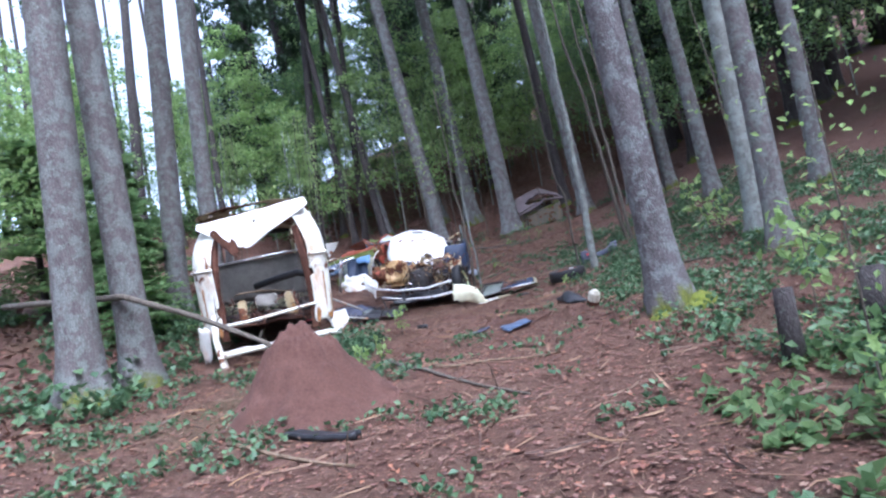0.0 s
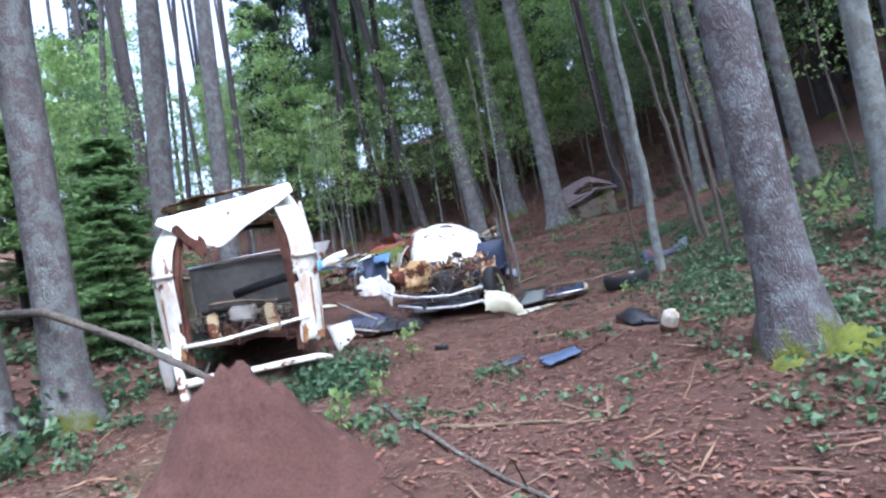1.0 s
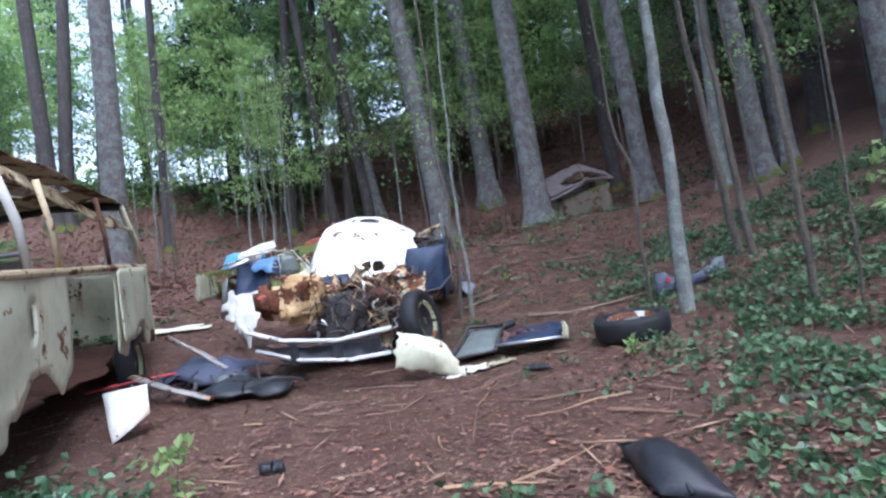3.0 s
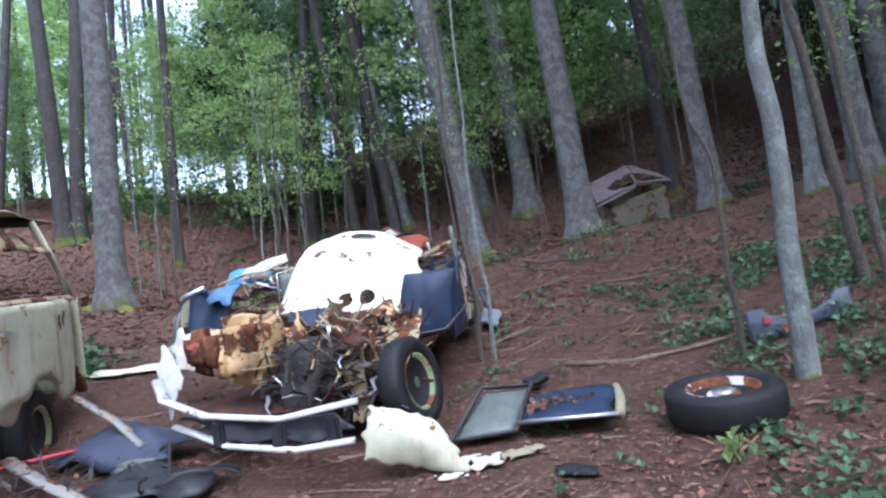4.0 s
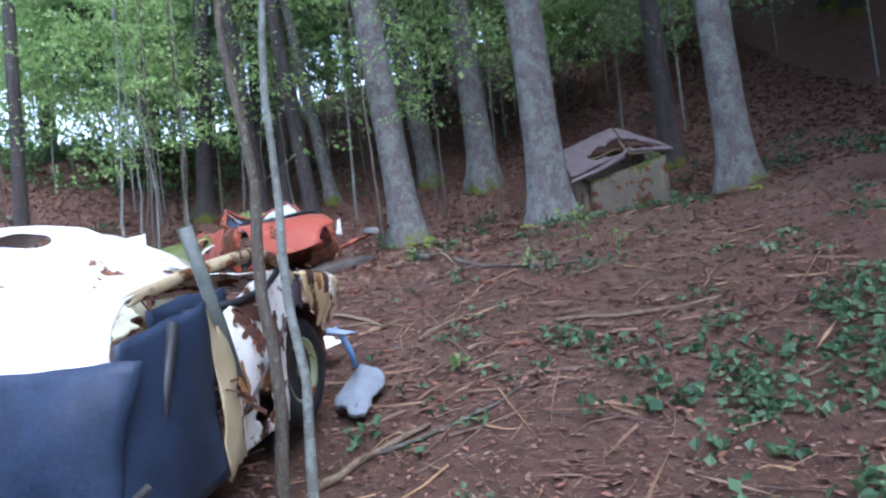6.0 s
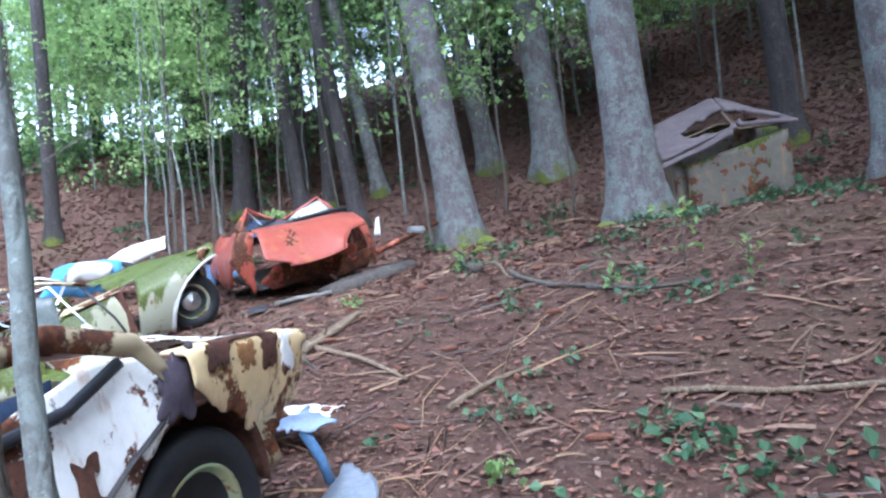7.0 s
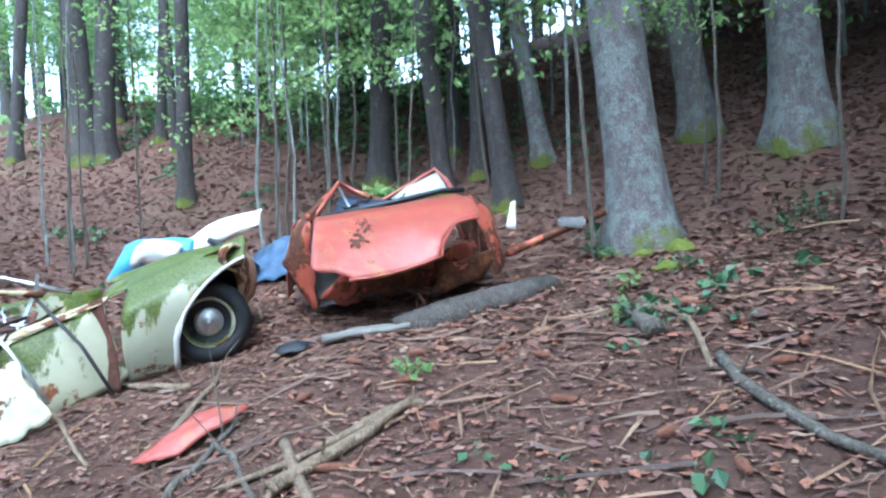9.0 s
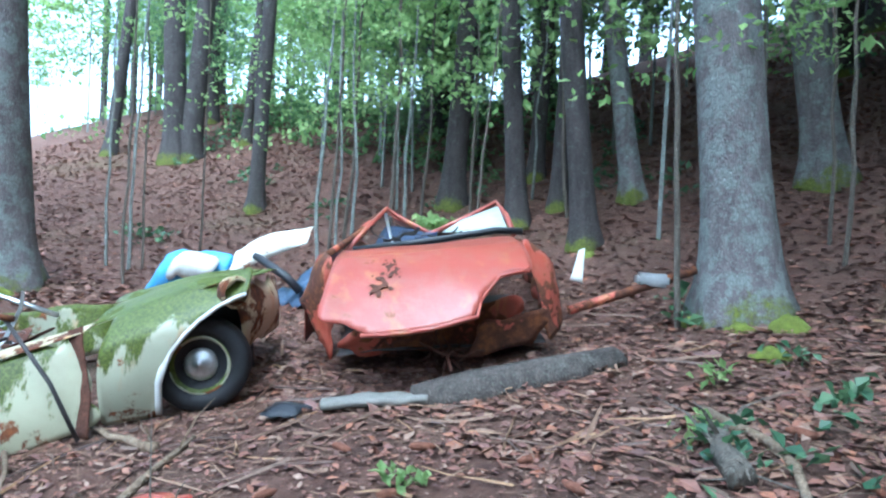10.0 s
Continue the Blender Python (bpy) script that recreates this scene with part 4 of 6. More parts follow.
# -- the torn white saloon --
def build_white_car():
    c = thing("wrecked_car", (-0.35, 12.6, gz(-0.35, 12.6)), "crushed white saloon wreck with torn rusty front and blue inside", "car")
    # bulging white roof, pushed down to the front
    def roof(u, w):
        x = -0.92 + 1.52 * u - 0.22 * w * u
        s = math.sin(math.pi * min(1.0, 0.10 + 0.9 * u) * 0.94)
        y = 12.32 + 1.56 * w + 0.15 * u
        z = 2.36 + 0.84 * math.sin(math.pi / 2 * min(1.0, w * 1.25)) * (0.68 + 0.32 * s) - 0.14 * u * u - 0.12 * max(0, w - 0.8)
        if u < 0.12:
            z -= 2.2 * (0.12 - u)
        return (x, y, z)
    part("roof", shift(sheet(roof, 40, 34, 0.008, 0.035, 0.030, 3.0, lambda u, w: ((u - 0.55) / 0.10) ** 2 + ((w - 0.60) / 0.045) ** 2 < 1 or (u - 0.40) ** 2 + (w - 0.62) ** 2 < 0.0011 or ((u - 0.62) / 0.045) ** 2 + ((w - 0.10) / 0.05) ** 2 < 1), c), ROOF_WHITE, c, "blown white roof skin with rust holes", True)
    panel(c, "roof_edge", (-0.95, 12.28, 2.32), (0.42, 12.20, 2.24), (0.50, 12.10, 2.10), (-0.95, 12.2, 2.18), CREAM_RUST, dent=0.05, ragged=0.12, seed=2, n=(24, 6))
    # blue trim under it
    panel(c, "blue_trim", (0.20, 12.42, 2.02), (0.74, 12.52, 2.12), (0.80, 12.60, 2.62), (0.36, 12.55, 2.60), BLUE_TRIM, (0, -0.06, 0), 0.03, 0, 4, (14, 14), "dark blue vinyl door lining")
    panel(c, "seat_back", (-0.75, 12.2, 2.14), (-0.28, 12.15, 2.16), (-0.30, 12.35, 2.42), (-0.78, 12.4, 2.40), BLUE_TRIM, (0, -0.05, 0.02), 0.03, 0, 5, (10, 8), "blue seat back")
    panel(c, "far_door", (-1.78, 12.55, 2.22), (-1.20, 12.45, 2.28), (-1.16, 12.68, 2.72), (-1.66, 12.66, 2.78), BLUE_TRIM, (0, 0, 0.05), 0.06, 0.06, 6, (14, 10), "torn blue door lining")
    panel(c, "blue_cloth", (-1.55, 12.5, 2.60), (-1.15, 12.4, 2.55), (-1.16, 12.7, 2.74), (-1.48, 12.75, 2.78), BLUE_DULL, (0, 0, 0.04), 0.06, 0.1, 7, (10, 8), "crumpled light blue lining")
    bar(c, "door_frame", [(-1.90, 12.66, 2.10), (-1.84, 12.66, 2.5), (-1.74, 12.66, 2.68), (-1.5, 12.6, 2.74)], 0.03, CHROME, "bent bright window frame")
    panel(c, "torn_wing", (-1.85, 12.4, 1.95), (-1.35, 12.3, 1.95), (-1.3, 12.45, 2.35), (-1.80, 12.55, 2.55), WHITE, (0, -0.05, 0), 0.06, 0.12, 8, (28, 28), "torn white wing")
    bar(c, "post", [(0.78, 13.32, 2.30), (0.77, 13.18, 2.64), (0.76, 13.01, 3.02)], 0.028, GLASS_DIRTY, "dark grey-green leaning door post", flat=0.6)
    bar(c, "inner_post", [(0.70, 12.7, 2.0), (0.78, 12.72, 2.4), (0.80, 12.80, 2.70)], 0.02, BLACK)
    # right side: blue door, window frame, flaking rear quarter
    panel(c, "front_door", (0.74, 12.52, 2.02), (0.80, 13.08, 2.10), (0.78, 13.06, 2.74), (0.74, 12.58, 2.66), BLUE_TRIM, (0.05, 0, 0), 0.02, 0.0, 9, (16, 16), "dark blue door lining")
    panel(c, "door_frame_edge", (0.79, 13.05, 2.05), (0.78, 13.28, 2.10), (0.76, 13.22, 2.60), (0.78, 13.06, 2.76), CREAM_RUST, (0.02, 0, 0), 0.03, 0.06, 10, (16, 30), "rust-eaten door edge")
    panel(c, "inner_lining", (0.46, 13.2, 2.15), (0.42, 14.0, 2.2), (0.42, 14.0, 2.80), (0.48, 13.15, 2.72), BLUE_TRIM, (0.05, 0, 0), 0.03, 0, 10, (14, 10), "dark blue inner lining")
    rim_line = [Vector(p) for p in ((0.42, 13.05, 2.76), (0.58, 13.22, 2.84), (0.70, 13.45, 2.91), (0.73, 13.68, 2.93), (0.75, 13.92, 2.88), (0.77, 14.02, 2.78))]

    def surround(u, w):
        k = min(4, int(u * 5))
        p = rim_line[k].lerp(rim_line[k + 1], u * 5 - k)
        return (p.x + 0.012 * math.sin(math.pi * w), p.y, p.z + 0.05 * (w - 0.6))
    part("window_surround", shift(sheet(surround, 50, 10, 0.010, 0.04, 0.018, 31), c), CREAM_RUST, c, "flaking white window surround", True)
    bar(c, "window_sill", [(0.60, 13.22, 2.70), (0.72, 13.45, 2.72), (0.75, 13.70, 2.76), (0.76, 13.86, 2.84)], 0.016, BLACK, "black window rubber")

    def arched(y, z, r=0.36):
        return (y - 14.17) ** 2 + (z - 2.30) ** 2 < (r + 0.03 * noise.noise((y * 9, z * 9, 2))) ** 2

    def quarter(u, w):
        y = 13.20 + 0.86 * u
        z = 2.12 + (0.52 + 0.20 * min(1.0, u * 1.4)) * w
        return (0.755 + 0.045 * math.sin(math.pi * w) - 0.05 * w * w, y, z)

    def torn(u, w):
        x, y, z = quarter(u, w)
        rot = ((y - 13.48) / 0.075) ** 2 + ((z - 2.60 + (y - 13.48)) / 0.06) ** 2 < 1 + 0.9 * noise.noise((y * 22, z * 22, 1))
        low = ((y - 13.52) / 0.11) ** 2 + ((z - 2.28) / 0.12) ** 2 < 1 + 1.2 * noise.noise((y * 15, z * 15, 5))
        return arched(y, z) or rot or low or (u < 0.10 and noise.noise((z * 14, u * 14, 3)) > 0.05)
    part("rear_quarter", shift(sheet(quarter, 54, 44, 0.008, 0.0, 0.022, 11.0, torn), c), QUARTER, c, "white rear quarter flaking with ochre rust", True)
    bar(c, "body_crease", [tuple(Vector(quarter(u, 0.28 + 0.50 * u)) + Vector((0.008, 0, 0))) for u in (0.03, 0.25, 0.5, 0.75, 0.92)], 0.010, DARK, "dark bar along the body crease", flat=0.5)
    for k, (u0, w0, su, sw) in enumerate(((0.34, 0.86, 0.34, 0.22), (0.10, 0.50, 0.12, 0.40), (0.60, 0.62, 0.10, 0.34), (0.36, 0.40, 0.26, 0.16))):
        part("rust_run", shift(sheet(lambda a, b: tuple(Vector(quarter(u0 + (a - 0.5) * su, w0 + (b - 0.5) * sw)) + Vector((0.010, 0, 0))), 12, 14, 0.003, 0.18, 0.005, 60 + k), c), RUN if k % 2 else RUST, c, "ochre rust run")
    # dark wheel well and slate-grey torn plate
    part("wheel_arch", shift(sheet(lambda u, w: (0.76 - 0.34 * w, 14.17 + 0.365 * math.cos(math.pi * (1.08 - 1.10 * u)), 2.30 + 0.365 * math.sin(math.pi * (1.08 - 1.10 * u))), 30, 10, 0.008, 0.03, 0.02, 13), c), RUST, c, "rusted inner wheel arch", True)
    panel(c, "arch_liner", (0.50, 13.86, 2.05), (0.48, 14.62, 2.05), (0.48, 14.60, 2.66), (0.50, 13.90, 2.66), RUST, dent=0.04, n=(12, 10), seed=4)
    panel(c, "torn_plate", (0.77, 13.97, 2.66), (0.79, 14.14, 2.62), (0.76, 14.16, 2.84), (0.74, 14.00, 2.84), SLATE, (0.02, 0, 0), 0.03, 0.10, 12, (24, 20), "slate-grey torn inner plate")

    # tail: rear wing rolled over at the top, banded cream, ochre and brown
    def wing(u, w):
        y = 14.08 + (0.78 + 0.10 * w) * u
        z = 2.50 + 0.33 * math.sin(min(1.0, w * 1.25) * math.pi / 2) - 0.08 * u * u * w
        x = 0.78 + 0.035 * math.sin(math.pi * min(1.0, w * 1.2)) - 0.42 * max(0.0, w - 0.72) ** 1.3
        return (x - 0.06 * u, y, z)

    def wing_cut(u, w):
        x, y, z = wing(u, w)
        return arched(y, z, 0.32) or (u > 0.94 and noise.noise((w * 9, 3, 1)) > 0.0) or (w < 0.10 and noise.noise((u * 12, 1, 1)) > 0.1) or (u < 0.22 and w < 0.40 - 1.2 * u)
    part("rear_wing", shift(sheet(wing, 44, 34, 0.008, 0.0, 0.016, 14.0, wing_cut), c), OCHRE, c, "cream rear wing banded with ochre and brown rust", True)
    for k, (u0, u1, w0, w1, mt) in enumerate(((0.50, 0.68, 0.30, 0.80, RUST), (0.08, 0.62, 0.66, 0.80, RUST), (0.08, 0.26, 0.40, 0.72, RUST), (0.86, 0.97, 0.12, 0.86, RUN), (0.30, 0.46, 0.34, 0.62, RUN), (0.14, 0.86, 0.84, 1.0, SKIN_WHITE), (0.68, 0.86, 0.20, 0.78, QUARTER))):
        part("paint_band", shift(sheet(lambda a, b: tuple(Vector(wing(u0 + (u1 - u0) * a, w0 + (w1 - w0) * b)) + Vector((0.009, 0, 0.006))), 18, 18, 0.003, 0.10, 0.005, 70 + k), c), mt, c, "flaking band of paint and rust", True)
    panel(c, "boot_lid", (0.62, 14.16, 2.86), (0.52, 14.92, 2.76), (-0.80, 14.85, 2.72), (-0.78, 14.08, 2.88), QUARTER, (0, 0, 0.05), 0.04, 0.04, 15, (40, 34), "white and rust boot lid")
    panel(c, "tail_panel", (0.70, 14.94, 2.66), (-0.75, 14.88, 2.66), (-0.75, 14.85, 2.15), (0.66, 14.92, 2.2), CREAM_RUST, dent=0.05, ragged=0.08, seed=16, n=(20, 8))
    panel(c, "loose_sheet", (0.72, 14.62, 2.44), (0.70, 15.02, 2.46), (0.86, 14.98, 2.36), (0.86, 14.68, 2.38), PALE_BLUE, dent=0.05, ragged=0.10, seed=17, n=(18, 14), label="pale blue torn foil")
    bar(c, "blue_stub", [(0.80, 14.72, 2.40), (0.84, 14.76, 2.28), (0.86, 14.78, 2.18)], 0.02, BLUE_DULL)
    panel(c, "left_side", (-1.20, 12.6, 1.95), (-1.05, 14.9, 2.15), (-1.0, 14.8, 2.7), (-1.2, 12.7, 2.5), CREAM_RUST, (-0.1, 0, 0), 0.05, 0.08, 18, (24, 12))
    panel(c, "floor_pan", (-1.0, 11.2, 1.78), (0.6, 11.2, 1.75), (0.5, 14.8, 2.15), (-0.9, 14.8, 2.2), RUST, dent=0.06, ragged=0.04, seed=19, n=(16, 24))
    wheel(c, (0.66, 14.17, 2.29), -6, 0.29, 0.17, HUB, hubcap=False)
    clutter(c, "side_scrap", (0.62, 13.2, 2.35), (0.25, 0.5, 0.5), 40, RUST, 29, 0.35)
    # torn-open front
    part("inner_wing", shift(box(-0.63, 11.55, 2.20, 0.44, 0.34, 0.48, 0.08, 0.09, 4, 2), c), BURNT, c, "bulging inner wing, cream and burnt rust", True)
    part("lamp_bowl", shift(box(-0.95, 11.50, 2.22, 0.22, 0.24, 0.32, 0.06, 0.06, 3, 4), c), ORANGE_RUST, c, "rust-red lamp housing", True)
    part("engine", shift(box(-0.16, 11.68, 1.95, 0.44, 0.50, 0.40, 0.05, 0.10, 5, 6), c), DARK, c, "dark greasy engine block")
    clutter(c, "engine_scrap", (-0.12, 11.60, 1.98), (0.9, 0.6, 0.55), 210, DARK, 21, 0.4)
    clutter(c, "rust_scrap", (0.05, 11.75, 2.08), (1.1, 0.7, 0.45), 70, RUST, 22, 0.55)
    clutter(c, "chrome_scrap", (-0.05, 11.45, 2.0), (1.0, 0.5, 0.5), 26, CHROME, 27, 0.4)
    clutter(c, "burnt_scrap", (0.12, 11.5, 2.0), (0.7, 0.5, 0.6), 30, BURNT, 28, 0.5)
    clutter(c, "bright_scrap", (0.05, 11.6, 2.12), (1.1, 0.7, 0.40), 34, CREAM_RUST, 23, 0.5)
    crumple(c, "torn_plate", [((-0.38, 11.75, 2.22), 0.34, BURNT), ((0.02, 11.62, 2.24), 0.36, RUST), ((0.22, 11.45, 2.02), 0.34, CREAM_RUST), ((0.30, 11.72, 2.24), 0.40, BURNT), ((-0.20, 11.40, 1.90), 0.32, DARK), ((0.08, 11.38, 1.80), 0.30, RUST), ((0.48, 11.85, 2.20), 0.34, RUST), ((-0.05, 12.0, 2.30), 0.40, CREAM_RUST), ((0.34, 12.05, 2.22), 0.30, RUST), ((-0.55, 11.95, 2.28), 0.32, RUST)], 81, "crushed and torn body plate")
    panel(c, "scuttle", (-0.9, 12.0, 2.2), (0.55, 12.05, 2.14), (0.45, 11.75, 2.30), (-0.5, 11.7, 2.30), RUST, dent=0.10, ragged=0.14, seed=20, n=(48, 22), label="shredded rusty scuttle")
    panel(c, "wing_strip", (0.10, 11.45, 1.60), (0.30, 11.40, 1.62), (0.24, 11.55, 2.22), (0.02, 11.50, 2.25), CREAM_RUST, dent=0.07, ragged=0.10, seed=24, n=(18, 30))
    panel(c, "wing_strip", (0.42, 11.55, 1.95), (0.60, 11.50, 2.0), (0.62, 11.80, 2.34), (0.30, 11.7, 2.3), CREAM_RUST, dent=0.06, ragged=0.10, seed=25, n=(18, 26))
    panel(c, "front_mudguard", (0.05, 11.3, 2.05), (0.35, 11.35, 2.15), (0.30, 11.8, 2.35), (0.0, 11.8, 2.3), RUST, (0, 0, 0.08), 0.06, 0.1, 26, (10, 10))
    wheel(c, (0.54, 11.46, 1.84), -18, 0.31, 0.17, HUB, hubcap=False, tilt=-8)
    upper = [(-1.12, 11.20, 2.08), (-0.95, 10.98, 1.97), (-0.60, 10.84, 1.87), (-0.10, 10.76, 1.82), (0.36, 10.78, 1.87)]
    lower = [(-0.90, 11.00, 1.80), (-0.45, 10.80, 1.69), (0.0, 10.70, 1.65), (0.34, 10.70, 1.67)]
    bar(c, "bumper_blade", upper, 0.036, BRIGHT, "worn bright bumper blade", flat=0.55, wobble=0.25)
    bar(c, "bumper_blade", lower, 0.034, BRIGHT, "worn bright bumper blade", flat=0.55, wobble=0.3)
    for x, y, z in ((-0.50, 10.80, 1.76), (-0.10, 10.73, 1.73), (0.22, 10.73, 1.74)):
        part("overrider", shift(box(x, y, z, 0.07, 0.05, 0.17, 0.015, 0.02, 2, x), c), BLACK, c, "black rubber overrider")
    panel(c, "valance", (-0.85, 11.16, 1.66), (0.26, 10.94, 1.60), (0.30, 10.98, 1.78), (-1.02, 11.22, 1.84), BLACK, (0, 0.04, 0), 0.05, 0.10, 27, (40, 16), "dark dented front valance")
    panel(c, "grille_bar", (-1.20, 11.30, 2.02), (-1.02, 11.15, 1.80), (-0.92, 11.22, 2.10), (-1.22, 11.45, 2.34), WHITE, dent=0.04, ragged=0.08, seed=28, n=(20, 20), label="bent white front frame")
    bar(c, "rod", [(0.42, 12.25, 2.10), (0.7, 12.3, 2.12), (0.86, 12.5, 2.28)], 0.014, DARK)
    return c


build_white_car()


# -- cream saloon under moss --
def build_green_car():
    c = thing("mossy_car", (-2.75, 16.9, gz(-2.75, 16.9)), "collapsed cream saloon overgrown with green moss", "car")
    # front wing with its wheel opening; u runs from the door forward, w up
    def wing(u, w):
        x = -2.04 + 0.46 * u
        y = 17.36 + 0.57 * u
        z = 2.52 + 0.14 * u + (0.60 + 0.16 * u) * w
        out = 0.10 * math.sin(math.pi * w * 0.9)
        return (x + out * 0.77 - 0.18 * max(0, w - 0.75) * 2, y - out * 0.64 + 0.22 * max(0, w - 0.75) * 2, z)
    part("front_wing", shift(sheet(wing, 26, 18, 0.008, 0.0, 0.015, 2.0, lambda u, w: ((u - 0.98) / 0.58) ** 2 + ((w - 0.18) / 0.62) ** 2 < 1), c), MOSSY, c, "cream front wing striped with moss", True)
    arch = [(u, 0.18 + 0.62 * math.sqrt(max(0.0, 1 - ((u - 0.98) / 0.58) ** 2))) for u in (0.41, 0.44, 0.50, 0.58, 0.68, 0.80, 0.92, 1.0)]
    bar(c, "arch_edge", [tuple(Vector(wing(u, w)) + Vector((0.012, -0.01, 0))) for u, w in [(0.40, 0.02), (0.40, 0.10)] + arch], 0.020, WHITE, "white wheel arch edge", flat=0.6, wobble=0.25)
    panel(c, "wing_top", (-2.34, 17.38, 3.02), (-1.66, 17.86, 3.34), (-1.95, 18.30, 3.38), (-2.75, 17.75, 3.12), MOSSY, (0, 0, 0.05), 0.015, 0, 3, (18, 12), "moss-covered wing top")
    panel(c, "bonnet", (-2.75, 17.7, 3.12), (-1.95, 18.28, 3.36), (-2.62, 18.9, 3.34), (-3.45, 18.1, 3.10), MOSSY, (0, 0, 0.06), 0.02, 0, 4, (18, 16))
    panel(c, "nose", (-1.64, 17.84, 3.34), (-1.72, 17.98, 2.90), (-2.55, 18.9, 2.85), (-2.60, 18.88, 3.32), CREAM_RUST, (0.06, 0.05, 0), 0.03, 0.06, 5, (10, 16))
    ring = part("lamp_ring", lathe([(0.085, -0.02), (0.095, 0.04), (0.075, 0.05), (0.07, -0.01)], 20, "X"), CREAM_RUST, c, "empty headlamp ring")
    ring.location = (1.10, 0.98, 0.86)
    # Black sheet behind the wheel: the well's shade put into colour.
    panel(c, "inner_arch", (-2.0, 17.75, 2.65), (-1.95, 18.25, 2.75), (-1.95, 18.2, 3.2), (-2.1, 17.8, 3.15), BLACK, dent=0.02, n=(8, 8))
    wheel(c, (-1.80, 17.80, 2.85), -40, 0.27, 0.17, MOSSY)
    # door panel, swung out
    panel(c, "front_door", (-2.30, 16.70, 2.30), (-1.98, 17.34, 2.56), (-2.14, 17.26, 3.02), (-2.44, 16.78, 2.80), DOOR_CREAM, (0.03, -0.02, 0), 0.015, 0.02, 6, (18, 14), "cream door leaning out, moss at its edge")
    panel(c, "hinge_post", (-2.02, 17.24, 2.48), (-1.95, 17.28, 2.50), (-2.11, 17.28, 3.06), (-2.18, 17.24, 3.04), RUST, dent=0.03, n=(5, 12))
    panel(c, "door_ledge", (-2.46, 16.72, 2.80), (-2.10, 17.28, 3.03), (-2.22, 17.38, 3.06), (-2.56, 16.84, 2.85), CREAM_RUST, dent=0.012, n=(16, 5), label="pale door ledge with drilled holes")
    panel(c, "lower_panel", (-2.05, 16.62, 2.30), (-1.78, 16.78, 2.50), (-1.98, 16.72, 2.80), (-2.30, 16.52, 2.60), CREAM, dent=0.03, ragged=0.03, seed=7, n=(14, 12), label="fallen cream door skin")
    panel(c, "rear_panel", (-2.55, 16.25, 2.28), (-2.10, 16.52, 2.28), (-2.28, 16.55, 2.62), (-2.62, 16.35, 2.66), MOSSY, (0.05, -0.05, 0), 0.03, 0.05, 8, (14, 12))
    panel(c, "door_glass", (-2.40, 16.50, 2.62), (-2.12, 16.62, 2.72), (-2.20, 16.64, 3.04), (-2.44, 16.52, 3.06), GLASS_DIRTY, dent=0.0, n=(4, 4), label="grimy green door glass", thick=0.005)
    bar(c, "window_frame", [(-2.44, 16.47, 2.60), (-2.45, 16.5, 3.06), (-2.22, 16.62, 3.12), (-2.0, 16.74, 2.78), (-1.86, 16.8, 2.56)], 0.012, CHROME, "bright window frame")
    bar(c, "roof_rail", [(-2.25, 16.95, 3.12), (-2.05, 17.1, 2.80), (-1.93, 17.2, 2.50)], 0.011, DARK)
    bar(c, "roof_rail", [(-3.4, 16.1, 2.95), (-2.9, 16.45, 3.12), (-2.45, 16.75, 3.16), (-2.2, 16.98, 3.12)], 0.017, CREAM_RUST, "white bent roof rail")
    bar(c, "screen_frame", [(-3.1, 16.7, 3.05), (-2.7, 17.0, 3.22), (-2.4, 17.25, 3.10)], 0.014, CHROME)
    panel(c, "crushed_roof", (-3.6, 16.0, 2.75), (-2.5, 16.6, 2.9), (-2.7, 17.4, 3.02), (-3.7, 17.0, 2.95), RUST, (0, 0, -0.15), 0.10, 0.10, 9, (18, 16))
    panel(c, "far_side", (-3.8, 16.0, 2.4), (-3.3, 18.0, 2.7), (-3.4, 18.0, 3.05), (-3.8, 16.0, 2.9), MOSSY, dent=0.04, n=(16, 8), seed=10)
    clutter(c, "scrap", (-2.75, 16.7, 2.7), (0.9, 0.9, 0.5), 70, DARK, 31)
    clutter(c, "bright_scrap", (-2.9, 16.8, 2.95), (0.8, 0.7, 0.25), 26, CHROME, 32, 0.5)
    panel(c, "fallen_shard", (-2.12, 16.28, 2.32), (-1.82, 16.5, 2.38), (-2.2, 16.6, 2.5), (-2.5, 16.3, 2.46), MOSSY, dent=0.04, ragged=0.1, seed=11, n=(10, 8))
    return c


build_green_car()
bs = thing("plastic_sheet", (-4.4, 18.8, gz(-4.4, 18.8)), "blue and white printed plastic sheet crumpled on scrap", "plastic sheet")
panel(bs, "sheet", (-4.65, 18.72, 2.98), (-3.60, 19.05, 3.00), (-3.62, 19.2, 3.46), (-4.45, 18.95, 3.42), BLUE_BRIGHT, (0.05, -0.15, 0.10), 0.04, 0.04, 3, (18, 14))
panel(bs, "white_print", (-4.25, 18.75, 3.10), (-3.62, 18.98, 3.12), (-3.66, 19.08, 3.42), (-4.15, 18.92, 3.44), WHITE, (0.05, -0.14, 0.06), 0.04, 0.10, 5, (14, 10))
lid = thing("loose_bonnet", (-4.2, 20.0, gz(-4.2, 20.0)), "loose white bonnet propped up with a curved edge", "car bonnet")
panel(lid, "skin", (-4.30, 19.50, 3.20), (-3.66, 20.02, 3.54), (-3.74, 20.16, 3.72), (-4.50, 19.72, 3.44), VAN_WHITE, (0.05, -0.05, 0.13), 0.02, 0, 6, (18, 12))
bar(lid, "stay", [(-4.1, 19.7, 3.40), (-3.7, 19.8, 3.2), (-3.6, 19.9, 3.05)], 0.045, BLACK)
